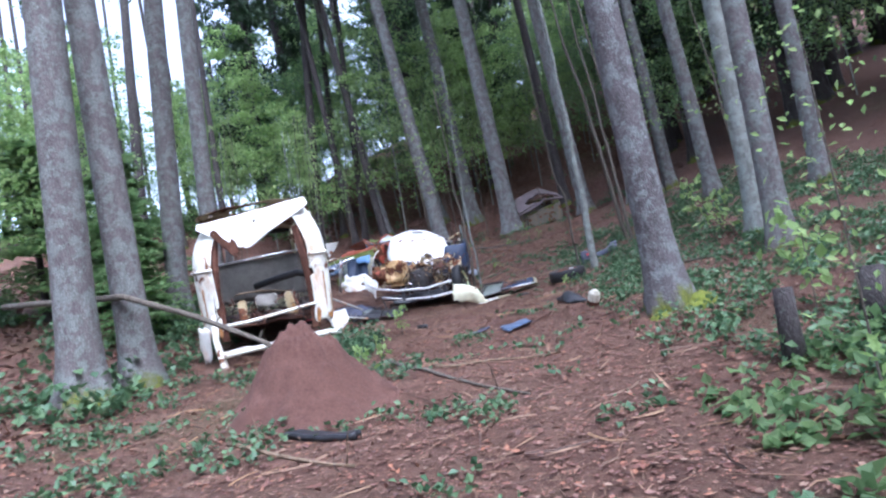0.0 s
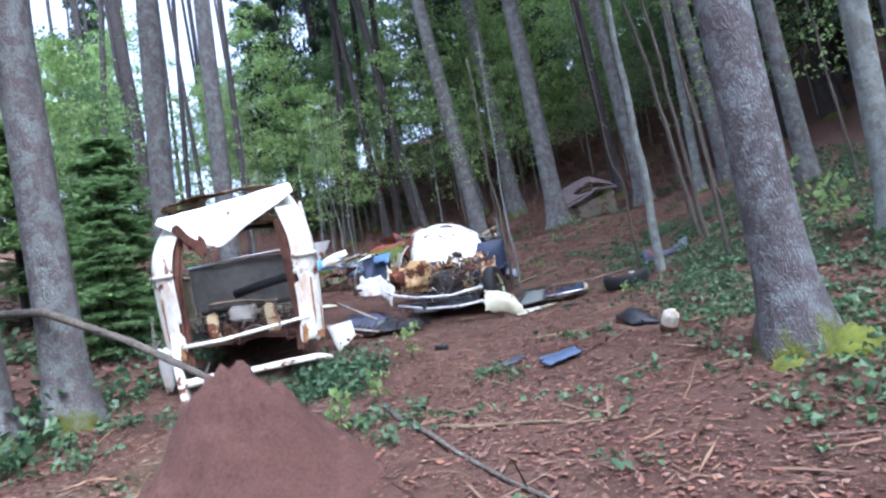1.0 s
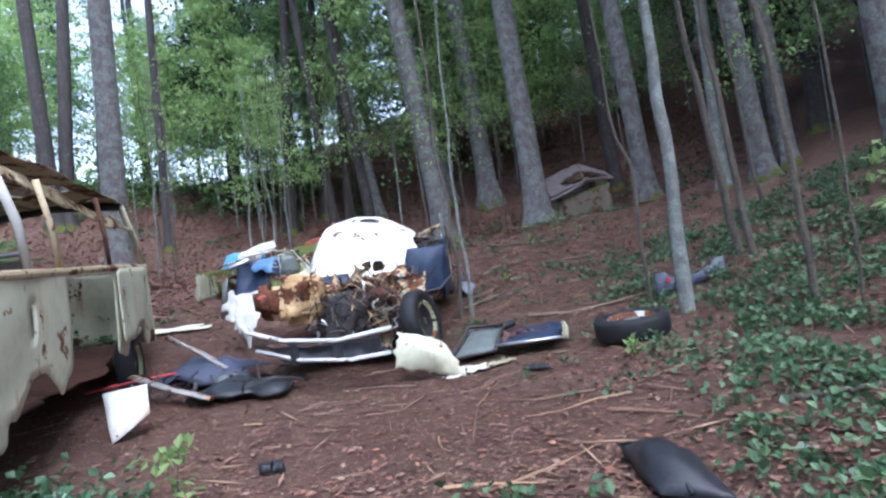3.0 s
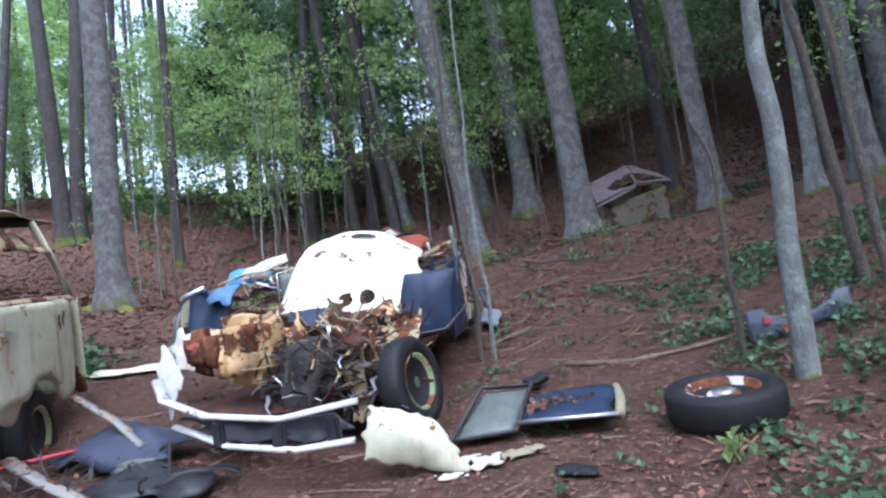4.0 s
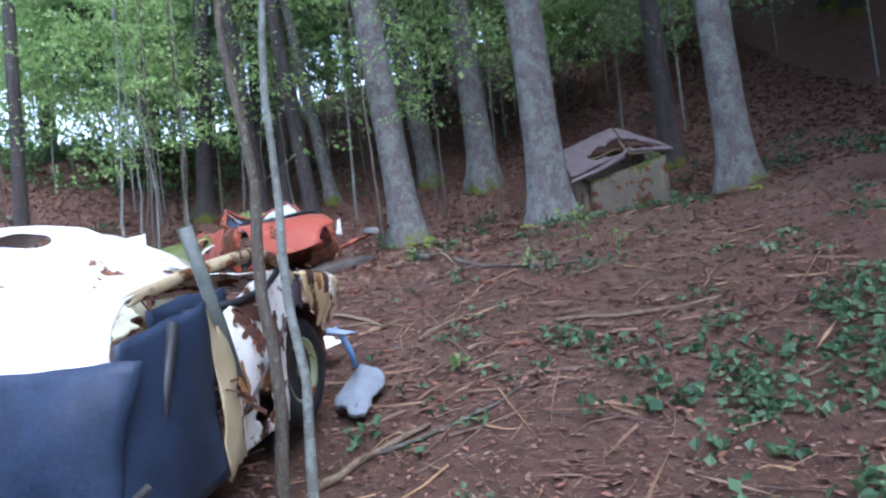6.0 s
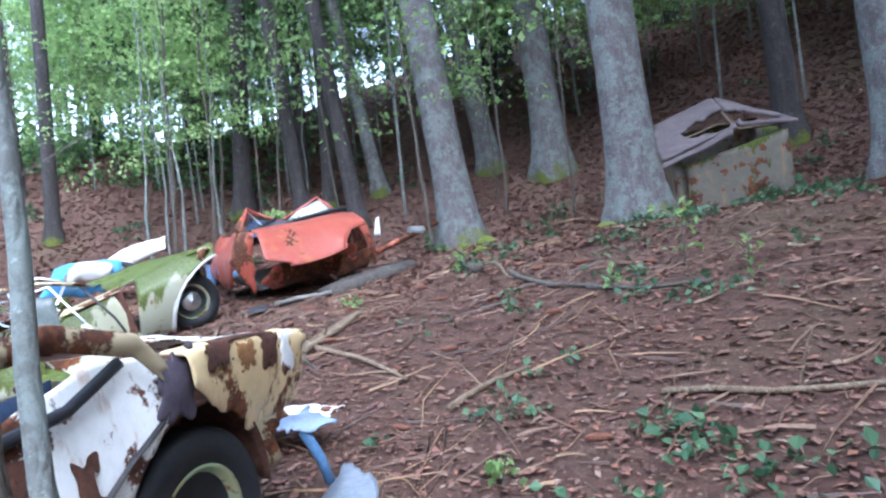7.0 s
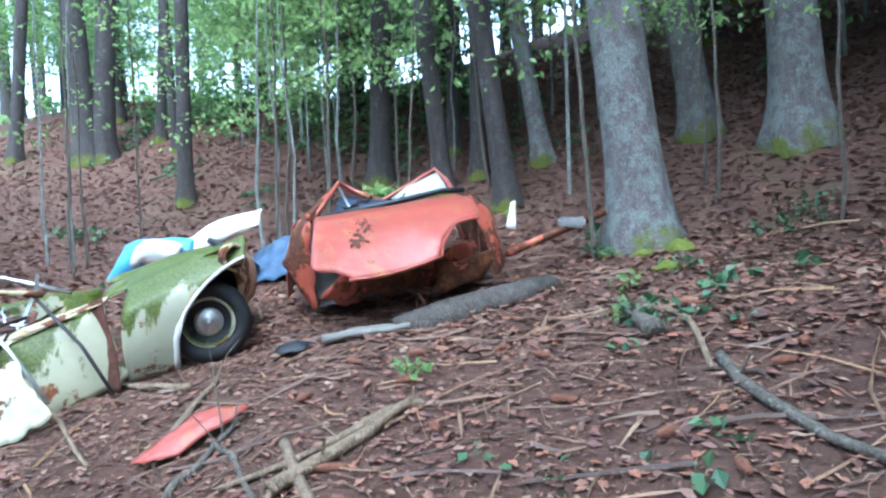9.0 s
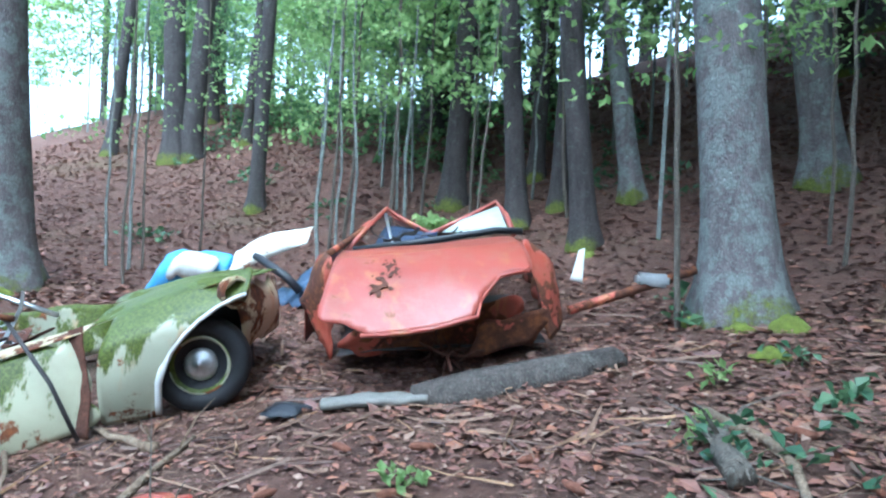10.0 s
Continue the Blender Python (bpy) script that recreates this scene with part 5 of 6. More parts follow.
rag = thing("blue_tarp", (-3.6, 20.2, gz(-3.6, 20.2)), "crumpled dark blue tarpaulin heap", "tarpaulin")
part("cloth", shift(sheet(lambda u, w: (-4.1 + 1.2 * u, 19.85 + 0.9 * w, gz(-4.1 + 1.2 * u, 19.85 + 0.9 * w) + 0.02 + 0.36 * math.sin(math.pi * u) * math.sin(math.pi * w) + 0.10 * noise.noise((u * 7, w * 7, 0))), 30, 24, 0.006, 0.04, 0.03, 4), rag), mat_plain("blue_tarp_cloth", (0.055, 0.09, 0.15), 0.5, vary=0.55, scale=9), rag, "", True)


# -- the orange wreck --
def build_orange_car():
    c = thing("orange_car", (-1.2, 19.2, gz(-1.2, 19.2)), "crushed orange-red saloon with caved roof on a log", "car")

    def tail(u, w):
        p = lerp(lerp((-1.05, 17.98, 3.12), (-0.22, 18.90, 3.30), u), lerp((-1.38, 18.41, 3.47), (-0.61, 19.28, 3.62), u), w)
        k = 0.012 * math.sin(math.pi * w)
        low = -0.09 * math.sin(math.pi * min(1.0, 0.10 + u)) * (1 - w) + 0.03 * math.sin(math.pi * w)
        return (p[0] + 0.62 * k, p[1] - 0.62 * k, p[2] + low + 0.02 * math.sin(math.pi * w))
    part("boot_lid", shift(sheet(tail, 34, 20, 0.010, 0.0, 0.012, 2.0, lambda u, w: (u > 0.72 and w < 0.34 and w < (u - 0.72) * 2.0 + 0.12) or (u < 0.20 and w < 0.12 - 0.3 * u)), c), ORANGE, c, "faded orange-red boot lid with dirt", True)
    for k, (u, w, s) in enumerate(((0.30, 0.74, 0.07), (0.27, 0.48, 0.085), (0.32, 0.62, 0.05))):
        p = tail(u, w)
        part("dirt_patch", shift(sheet(lambda a, b: tuple(Vector(tail(u + (a - 0.5) * s * 1.6, w + (b - 0.5) * s * 3.6)) + Vector((0.009, -0.009, 0.007))), 14, 14, 0.003, 0.30, 0.004, 3.0 + k), c), RUST, c, "brown dirt and leaf patch")
    panel(c, "lid_lip", (-1.39, 18.42, 3.468), (-0.61, 19.29, 3.618), (-0.82, 19.48, 3.66), (-1.52, 18.60, 3.52), ORANGE, dent=0.012, seed=3, n=(18, 4))
    panel(c, "left_wing", (-1.50, 18.52, 2.80), (-1.72, 18.40, 3.20), (-1.60, 18.52, 3.50), (-1.36, 18.38, 3.46), ORANGE_RUST, (-0.03, -0.03, 0), 0.03, 0.04, 4, (12, 12), "rusty left wing end")
    panel(c, "left_side", (-1.70, 18.42, 2.85), (-3.2, 20.3, 3.15), (-3.0, 20.3, 3.62), (-1.62, 18.50, 3.50), ORANGE, (-0.08, -0.05, 0), 0.05, 0.03, 5, (24, 12))
    panel(c, "right_wing", (-0.42, 19.40, 2.98), (-0.50, 19.70, 3.10), (-0.58, 19.66, 3.52), (-0.66, 19.36, 3.66), ORANGE_RUST, (0.02, -0.01, 0), 0.03, 0.03, 6, (12, 12), "crumpled orange right wing")
    panel(c, "right_side", (-0.48, 19.62, 3.0), (-1.85, 21.4, 3.30), (-1.9, 21.3, 3.72), (-0.60, 19.60, 3.54), ORANGE_RUST, (0.03, 0.02, 0), 0.06, 0.05, 7, (24, 12))
    panel(c, "tail_panel", (-1.50, 18.50, 2.78), (-0.50, 19.60, 2.95), (-0.52, 19.50, 3.30), (-1.40, 18.45, 3.15), ORANGE_RUST, dent=0.05, ragged=0.08, seed=8, n=(20, 8), label="dark rusted tail panel")
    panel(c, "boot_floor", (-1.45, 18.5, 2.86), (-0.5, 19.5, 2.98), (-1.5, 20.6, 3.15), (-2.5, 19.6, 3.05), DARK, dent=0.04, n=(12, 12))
    panel(c, "rear_valance", (-0.85, 18.90, 2.86), (-0.45, 19.35, 2.98), (-0.42, 19.35, 3.22), (-0.70, 19.0, 3.12), ORANGE_RUST, dent=0.03, ragged=0.05, seed=10, n=(10, 8), label="scraped red rear valance")
    # caved-in roof: a V between two window arches
    panel(c, "roof_left", (-2.12, 19.60, 3.86), (-1.76, 19.74, 3.66), (-2.42, 20.60, 3.62), (-2.75, 20.40, 3.80), ORANGE, dent=0.03, seed=11, n=(14, 16), label="caved-in orange roof")
    panel(c, "roof_right", (-1.76, 19.74, 3.66), (-1.42, 20.20, 3.95), (-2.10, 21.10, 3.92), (-2.42, 20.60, 3.62), ORANGE_RUST, (0, 0, 0.02), 0.03, 0, 12, (14, 16))
    bar(c, "roof_edge", [(-1.86, 18.92, 3.50), (-2.00, 19.28, 3.70), (-2.12, 19.60, 3.87), (-1.94, 19.66, 3.76), (-1.76, 19.76, 3.67), (-1.58, 20.0, 3.82), (-1.42, 20.20, 3.96), (-1.22, 20.05, 3.84), (-1.02, 19.86, 3.68)], 0.021, ORANGE, "orange window surround", wobble=0.3)
    bar(c, "left_pillar", [(-1.60, 18.55, 3.50), (-1.95, 19.05, 3.60), (-2.14, 19.62, 3.86)], 0.024, ORANGE_RUST)
    panel(c, "rear_glass", (-1.66, 19.78, 3.68), (-1.10, 19.90, 3.71), (-1.36, 20.14, 3.92), (-1.60, 19.95, 3.79), MILKY, dent=0.0, n=(3, 3), label="milky shattered glass remnant", thick=0.005)
    bar(c, "chrome_strip", [(-2.08, 19.55, 3.82), (-1.84, 19.36, 3.66), (-1.66, 19.22, 3.54)], 0.012, CHROME, "bright window strip")
    # Dark blue sheet paints in the shade within the window opening.
    panel(c, "seat_shadow", (-2.0, 19.30, 3.46), (-1.5, 19.55, 3.50), (-1.7, 19.80, 3.68), (-2.08, 19.60, 3.72), BLUE_TRIM, dent=0.03, n=(8, 8), seed=21, label="dark blue sheet for the shade around the seat")
    bar(c, "window_rubber", [(-1.70, 18.85, 3.52), (-1.3, 19.15, 3.60), (-0.95, 19.5, 3.70), (-0.80, 19.62, 3.70)], 0.022, BLACK, wobble=0.4)
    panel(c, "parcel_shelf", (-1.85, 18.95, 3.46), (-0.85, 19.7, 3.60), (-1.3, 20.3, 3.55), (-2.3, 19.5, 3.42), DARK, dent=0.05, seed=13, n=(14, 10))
    clutter(c, "scrap", (-1.5, 19.4, 3.55), (0.7, 0.5, 0.25), 30, DARK, 41)
    bar(c, "lid_edge", [tail(u, 0.0 if u < 0.72 else (u - 0.72) * 2.0 + 0.12 if u < 0.83 else 0.34) for u in (0.2, 0.3, 0.4, 0.5, 0.6, 0.71, 0.73, 0.78, 0.83, 0.9, 0.98)], 0.012, ORANGE, "folded lower edge", wobble=0.2)
    clutter(c, "under_scrap", (-0.95, 18.95, 2.92), (0.6, 0.6, 0.12), 30, RUST, 42)
    bar(c, "bumper_arm", [(-0.58, 19.95, 3.14), (-0.30, 20.3, 3.28), (0.05, 20.75, 3.46)], 0.035, ORANGE_RUST, "rusty orange bumper arm")
    panel(c, "white_flap", (-0.62, 20.02, 3.36), (-0.54, 20.06, 3.34), (-0.56, 20.12, 3.60), (-0.60, 20.1, 3.58), WHITE, dent=0.01, n=(4, 6))
    part("tail_lamp", shift(box(-0.17, 20.46, 3.38, 0.26, 0.12, 0.10, 0.025, 0.02, 2, 3, Matrix.Rotation(radians(35), 4, "Z")), c), CHROME, c, "white and black lamp unit")
    return c


build_orange_car()
fern = thing("fern", (-1.90, 19.95, 3.69), "small bright green fern growing on the car roof", "plant")
q = np.random.default_rng(5)
v_, f_ = leaf_cards(np.stack([q.normal(0, 0.09, 160), q.normal(0, 0.09, 160), 0.02 + 0.09 * q.random(160)], 1), np.tile([0, 0, 1.0], (160, 1)), 0.075, q, 0.0)
part("fronds", mesh_of("fronds", v_.tolist(), f_.tolist(), LEAF_BRIGHT), None, fern)


# ---- the small block hut ----
def build_hut():
    h = thing("block_hut", (3.95, 21.3, 3.15), "small stained concrete hut with a broken felt roof", "hut")
    def wall(name, a, b, lo, hi, label=""):
        panel(h, name, (a[0], a[1], lo), (b[0], b[1], lo), (b[0], b[1], hi[1]), (a[0], a[1], hi[0]), CONCRETE, dent=0.012, n=(14, 10), label=label, thick=0.12)
    fl, fr, br, bl = (3.30, 20.60), (4.46, 20.62), (4.52, 22.0), (3.16, 22.0)
    wall("front_wall", fl, fr, 2.85, (3.74, 4.02), "rust-stained concrete front wall")
    wall("side_wall", fr, br, 2.9, (4.02, 4.40))
    wall("side_wall", bl, fl, 2.9, (4.30, 3.74))
    wall("back_wall", br, bl, 3.1, (4.40, 4.30))
    eave, left_back, apex, ridge, right_back, right_front = (3.02, 20.42, 3.80), (3.02, 22.1, 4.44), (4.03, 22.1, 4.78), (3.92, 20.46, 4.10), (4.66, 22.1, 4.50), (4.58, 20.46, 4.06)

    def gap(cu, cw, su, sw):
        return lambda u, w: ((u - cu) / su) ** 2 + ((w - cw) / sw) ** 2 < 1 + 0.7 * noise.noise((u * 9, w * 9, 3))
    panel(h, "roof_slope", eave, left_back, apex, ridge, FELT, dent=0.02, seed=2, n=(30, 30), label="sagging grey roof sheet, broken through", thick=0.035, hole=gap(0.32, 0.90, 0.24, 0.52))
    panel(h, "roof_slope", right_front, right_back, apex, ridge, FELT, dent=0.02, seed=3, n=(30, 22), thick=0.035, hole=gap(0.30, 0.70, 0.22, 0.62))
    panel(h, "front_eave", (3.00, 20.36, 3.70), (3.84, 20.40, 4.00), (3.86, 20.47, 4.06), (3.01, 20.42, 3.77), FELT, dent=0.02, n=(14, 4), thick=0.03, label="lower roof sheet along the front")
    for pts in ([(3.30, 20.85, 4.08), (3.8, 20.95, 4.24), (4.3, 20.90, 4.18)], [(3.92, 20.46, 4.08), (3.95, 21.0, 4.28), (4.02, 22.0, 4.72)], [(3.55, 20.6, 4.02), (3.9, 20.72, 4.12), (4.45, 20.70, 4.10)]):
        bar(h, "broken_lath", pts, 0.018, WOOD)
    panel(h, "rust_stain", (3.34, 20.53, 3.40), (3.95, 20.54, 3.62), (3.95, 20.54, 3.95), (3.36, 20.53, 3.70), RUN, dent=0.006, ragged=0.16, seed=5, n=(26, 20), thick=0.004, label="rust-red stain under the eave")
    panel(h, "dark_stain", (4.10, 20.54, 3.45), (4.34, 20.545, 3.45), (4.34, 20.545, 3.96), (4.12, 20.54, 3.96), MOSS, dent=0.006, ragged=0.20, seed=6, n=(18, 24), thick=0.004, label="dark mossy run on the wall")
    # Pale strip puts the bluish look of the side face into colour.
    panel(h, "corner_stain", (4.38, 20.53, 2.95), (4.47, 20.535, 2.95), (4.47, 20.535, 3.95), (4.40, 20.53, 3.95), PALE_BLUE, dent=0.006, ragged=0.06, n=(8, 20), thick=0.004, label="pale bluish strip drawn for the wall's side face")


build_hut()


# ---- loose wheel, drums, scraps on the ground ----
def on(x, y, up=0.0):
    return (x, y, gz(x, y) + up)


spare = thing("spare_wheel", on(2.40, 11.06, 0.10), "old car wheel with black tyre and rusty rim lying flat", "wheel", yaw=20, pitch=3, roll=-4)
R, H = 0.32, 0.10
part("tyre", lathe([(R * 0.62, -H * 0.8), (R * 0.80, -H), (R * 0.95, -H * 0.9), (R, -H * 0.6), (R * 1.005, 0), (R, H * 0.6), (R * 0.95, H * 0.9), (R * 0.80, H), (R * 0.64, H * 0.82), (R * 0.61, H * 0.4)], 48, "Z"), RUBBER, spare, "black ribbed tyre", True)
part("rim", lathe([(R * 0.62, -H * 0.7), (R * 0.635, H * 0.85), (R * 0.58, H * 0.78), (R * 0.54, H * 0.2), (R * 0.34, H * 0.15), (R * 0.26, H * 0.5), (R * 0.10, H * 0.45)], 36, "Z"), mat_paint("rusted_rim_paint", (0.55, 0.53, 0.50), 0.95), spare, "rusted rim with silver centre", True)
part("hub", lathe([(R * 0.20, H * 0.4), (R * 0.19, H * 0.62), (R * 0.08, H * 0.66)], 20, "Z"), CHROME, spare, "", True)
for k in range(4):
    b = part("bolt_hole", lathe([(0.013, 0.0), (0.013, 0.006), (0.004, 0.007)], 10, "Z"), BLACK, spare)
    b.location = (math.cos(k * 1.57) * R * 0.42, math.sin(k * 1.57) * R * 0.42, H * 0.2)

mound = thing("soil_mound", on(-1.08, 5.75), "heap of fresh red-brown soil", "soil heap")


def heap(u, w):
    a, r = u * 2 * math.pi, w
    x, y = math.cos(a) * 0.88 * r, math.sin(a) * 0.80 * r
    z = 0.74 * math.exp(-(r * 1.75) ** 2 * 0.85) - 0.12 * r ** 2
    z += (1 - r ** 2) * (0.20 * noise.noise((x * 3.2, y * 3.2, 1)) + 0.09 * noise.noise((x * 8, y * 8, 3)) + 0.045 * noise.noise((x * 24, y * 24, 5)))
    return (x, y, z + gz(-1.08 + x, 5.75 + y) - gz(-1.08, 5.75))


part("soil", sheet(heap, 110, 44, 0.0, 0, 0), SOIL, mound, "", True)


def board(name, a, b, width, thick, material, label, category, seed=1.0, ragged=0.0, lift=0.03, group=""):
    """A flat piece lying between two ground points."""
    mid = on((a[0] + b[0]) / 2, (a[1] + b[1]) / 2)
    ob = thing(name, mid, label, category, group)
    d = Vector((b[0] - a[0], b[1] - a[1], 0)).normalized()
    s = Vector((-d.y, d.x, 0)) * width / 2

    def fn(u, w):
        x, y = a[0] + (b[0] - a[0]) * u + s.x * (2 * w - 1), a[1] + (b[1] - a[1]) * u + s.y * (2 * w - 1)
        return (x, y, gz(x, y) + lift)
    part("body", shift(sheet(fn, 18, 10, thick, ragged, 0.02, seed), ob), material, ob, "", True)
    return ob


def pole(name, pts, r, material, label, category, group="", twigs=0, seed=3):
    ob = thing(name, (pts[0][0], pts[0][1], pts[0][2] - r), label, category, group)
    n = len(pts)
    bar(ob, "stem", pts, [r * (1 - 0.45 * k / max(1, n - 1)) for k in range(n)], material, wobble=0.35)
    if twigs:
        q = np.random.default_rng(seed)
        limbs = []
        for _ in range(twigs):
            k = int(q.integers(0, n - 1))
            o = np.array(lerp(pts[k], pts[k + 1], q.random()))
            limbs.append((o, o + q.normal(size=3) * 0.16))
        me = limb_mesh(limbs, r * 0.3, material)
        me.transform(ob.matrix_world.inverted())
        tagged(part("twig", me, None, ob), kind="stuff")
    return ob


def lying(a, b, r, material=None, label="dead branch lying on the needles", bend=0.08, twigs=3, seed=1):
    pts = []
    q = np.random.default_rng(seed)
    k = bend * q.uniform(-1, 1)
    for t in (0, 0.2, 0.4, 0.6, 0.8, 1.0):
        x = a[0] + (b[0] - a[0]) * t - (b[1] - a[1]) * k * math.sin(math.pi * t) + q.normal() * 0.012
        y = a[1] + (b[1] - a[1]) * t + (b[0] - a[0]) * k * math.sin(math.pi * t) + q.normal() * 0.012
        pts.append((x, y, gz(x, y) + r * 0.9))
    return pole("fallen_branch", pts, r, material or WOOD, label, "branch", "fallen branches", twigs, seed)


# leaning pole in front of the van
pole("leaning_pole", [(-5.3, 7.9, 2.55), (-4.2, 7.45, 2.42), (-3.38, 7.14, 2.32), (-2.5, 6.95, 1.92), (-1.75, 6.72, 1.52), (-1.4, 6.6, 1.25)], 0.045, BARK_TWIG, "long dead pole leaning across the van's rear", "branch", twigs=9)
for k, (a, b, r) in enumerate((((-0.51, 7.15), (0.76, 4.90), 0.022), ((1.65, 12.79), (2.9, 12.5), 0.025), ((0.87, 13.75), (1.35, 14.3), 0.025), ((-0.73, 16.95), (0.09, 16.45), 0.016), ((0.12, 17.4), (-0.4, 16.7), 0.022), ((-0.35, 17.0), (0.79, 16.15), 0.025), ((1.95, 17.0), (2.7, 16.6), 0.02), ((1.14, 15.72), (1.55, 16.0), 0.024), ((0.66, 18.9), (1.30, 17.75), 0.022), ((1.30, 17.80), (2.0, 16.95), 0.026), ((-0.95, 16.72), (-1.40, 17.55), 0.024), ((-1.4, 17.35), (-2.1, 17.35), 0.028), ((-0.60, 16.6), (-0.75, 17.1), 0.02), ((-2.4, 17.0), (-1.2, 16.6), 0.018), ((2.2, 15.5), (3.3, 15.2), 0.02), ((2.6, 8.9), (3.9, 8.3), 0.022), ((-1.6, 5.0), (-0.5, 4.1), 0.018), ((0.0, 6.3), (1.2, 5.9), 0.015), ((1.0, 14.0), (1.9, 14.6), 0.016))):
    lying(a, b, r, None if k % 3 else BARK_TWIG, seed=k + 2, twigs=3)
lying((-0.16, 16.72), (0.10, 17.36), 0.036, WOOD, "stout broken yellowish branch", 0.05, 4, 60)
lying((1.0, 18.1), (0.72, 18.62), 0.05, BARK_TWIG, "dark rotten branch with side twigs", 0.1, 8, 61)

log = thing("log", on(-0.40, 19.2), "rotten mossy log propping up the car", "log")
bar(log, "trunk", [(-0.70, 18.40, 2.72), (-0.50, 18.66, 2.77), (-0.22, 19.10, 2.85), (-0.02, 19.50, 2.90)], [0.085, 0.115, 0.115, 0.10], BARK_LOG, wobble=0.25, sides=14)
board("plank", (-1.02, 18.02), (-0.62, 18.42), 0.15, 0.04, GREYB, "pale weathered plank on the ground below the car", "plank", lift=0.06)

jug = thing("plastic_jug", on(2.0, 7.62, 0.10), "dirty white round plastic container", "container", yaw=30, pitch=28)
part("body", lathe([(0.02, -0.10), (0.066, -0.098), (0.072, -0.085), (0.071, 0.055), (0.062, 0.078), (0.036, 0.088), (0.034, 0.105), (0.02, 0.107)], 26, "Z"), mat_plain("dirty_white_plastic", (0.46, 0.43, 0.34), 0.5, vary=0.45), jug, "", True)
part("base_stain", lathe([(0.073, -0.09), (0.0745, -0.06), (0.073, -0.03)], 26, "Z"), RUST, jug)

bp = thing("plastic_scrap", on(1.84, 8.36), "bent black plastic panel propped on the ground", "plastic panel")
panel(bp, "skin", on(1.72, 8.72, 0.05), on(2.02, 8.55, 0.02), on(2.02, 8.05, 0.02), on(1.78, 8.15, 0.03), BLACK, (-0.03, 0, 0.13), 0.02, 0, 3, (14, 14), thick=0.012)
bar(bp, "rib", [on(1.74, 8.7, 0.06), on(1.86, 8.4, 0.15), on(1.88, 8.1, 0.05)], 0.012, BLACK)
board("crumpled_plastic", (0.82, 7.52), (1.20, 7.68), 0.26, 0.01, mat_plain("faded_blue_grey_plastic", (0.07, 0.10, 0.16), 0.45, vary=0.3), "crumpled dark blue plastic sheet", "plastic sheet", 4, 0.08, 0.05)
board("dark_rag", (0.50, 7.75), (0.68, 8.0), 0.16, 0.01, PURPLE, "dark purple rag trodden into the needles", "rag", 5, 0.1, 0.015)
board("black_lump", (-0.26, 9.14), (-0.12, 9.24), 0.12, 0.06, BLACK, "small black plastic lump", "plastic scrap", 6, 0.1, 0.06)
board("black_pipe", (-1.13, 4.96), (-0.55, 4.70), 0.10, 0.05, BLACK, "black plastic channel half buried in leaves", "pipe", 7, 0, 0.05)

pu = thing("purple_sheet", on(3.3, 12.3), "torn slate-purple plastic sheet with red spots", "plastic sheet")
panel(pu, "skin", on(2.96, 12.20, 0.02), on(3.66, 12.14, 0.02), on(3.70, 12.22, 0.15), on(2.97, 12.27, 0.25), PURPLE, (0, -0.03, 0), 0.02, 0, 3, (28, 18), hole=lambda u, w: ((u - 0.50) / 0.34) ** 2 + ((w - 1.10) / 0.62) ** 2 < 1)
for x, z in ((3.08, 0.16), (3.20, 0.06)):
    part("red_spot", shift(box(x, 12.185 - (x - 2.96) * 0.08, gz(x, 12.2) + z, 0.05, 0.02, 0.05, 0.004, 0.006, 1, x), pu), RED, pu)

# scraps round the white wreck
foil = thing("white_foil", on(-1.1, 6.65), "crumpled white plastic strip on the soil", "plastic scrap")
bar(foil, "strip", [on(-1.32, 6.58, 0.10), on(-1.15, 6.64, 0.14), on(-1.02, 6.68, 0.09), on(-0.94, 6.68, 0.02)], 0.014, WHITE, flat=0.4, wobble=0.4)
panel(foil, "flap", on(-0.98, 6.62, 0.02), on(-0.88, 6.66, 0.01), on(-0.85, 6.72, 0.09), on(-0.95, 6.72, 0.11), PALE_BLUE, dent=0.03, ragged=0.12, seed=9, n=(14, 14))
win = thing("window_frame", on(1.05, 11.45), "grey-framed grimy car window lying in the leaves", "car window")
panel(win, "glass", on(0.80, 11.30, 0.06), on(1.18, 11.25, 0.08), on(1.30, 11.75, 0.20), on(0.98, 11.80, 0.20), GLASS_DIRTY, (0, 0, 0.04), 0.01, 0, 3, (8, 8), thick=0.006)
bar(win, "frame", [on(0.78, 11.28, 0.07), on(1.20, 11.22, 0.09), on(1.32, 11.78, 0.22), on(0.96, 11.84, 0.22), on(0.78, 11.28, 0.07)], 0.016, DARK)
door = thing("blue_door", on(1.5, 11.45), "torn dark blue car door lying flat with a white edge", "car door")
panel(door, "lining", on(1.22, 11.30, 0.08), on(1.82, 11.18, 0.10), on(1.86, 11.62, 0.15), on(1.28, 11.75, 0.12), BLUE_TRIM, (0, 0, 0.03), 0.03, 0.03, 4, (16, 12), thick=0.03)
bar(door, "edge", [on(1.83, 11.16, 0.12), on(1.87, 11.4, 0.15), on(1.88, 11.63, 0.14)], 0.03, FOAM)
bar(door, "trim", [on(1.2, 11.28, 0.12), on(1.5, 11.22, 0.13), on(1.82, 11.15, 0.13)], 0.014, CHROME)
lf = thing("litter_on_door", on(1.5, 11.5, 0.15), "brown needles gathered on the door", "leaf litter", kind="stuff")
q = np.random.default_rng(15)
v_, f_ = leaf_cards(np.stack([q.uniform(-0.25, 0.2, 220), q.uniform(-0.12, 0.06, 220), 0.01 + 0.02 * q.random(220)], 1), np.tile([0, 0, 1.0], (220, 1)), 0.05, q, 0.0)
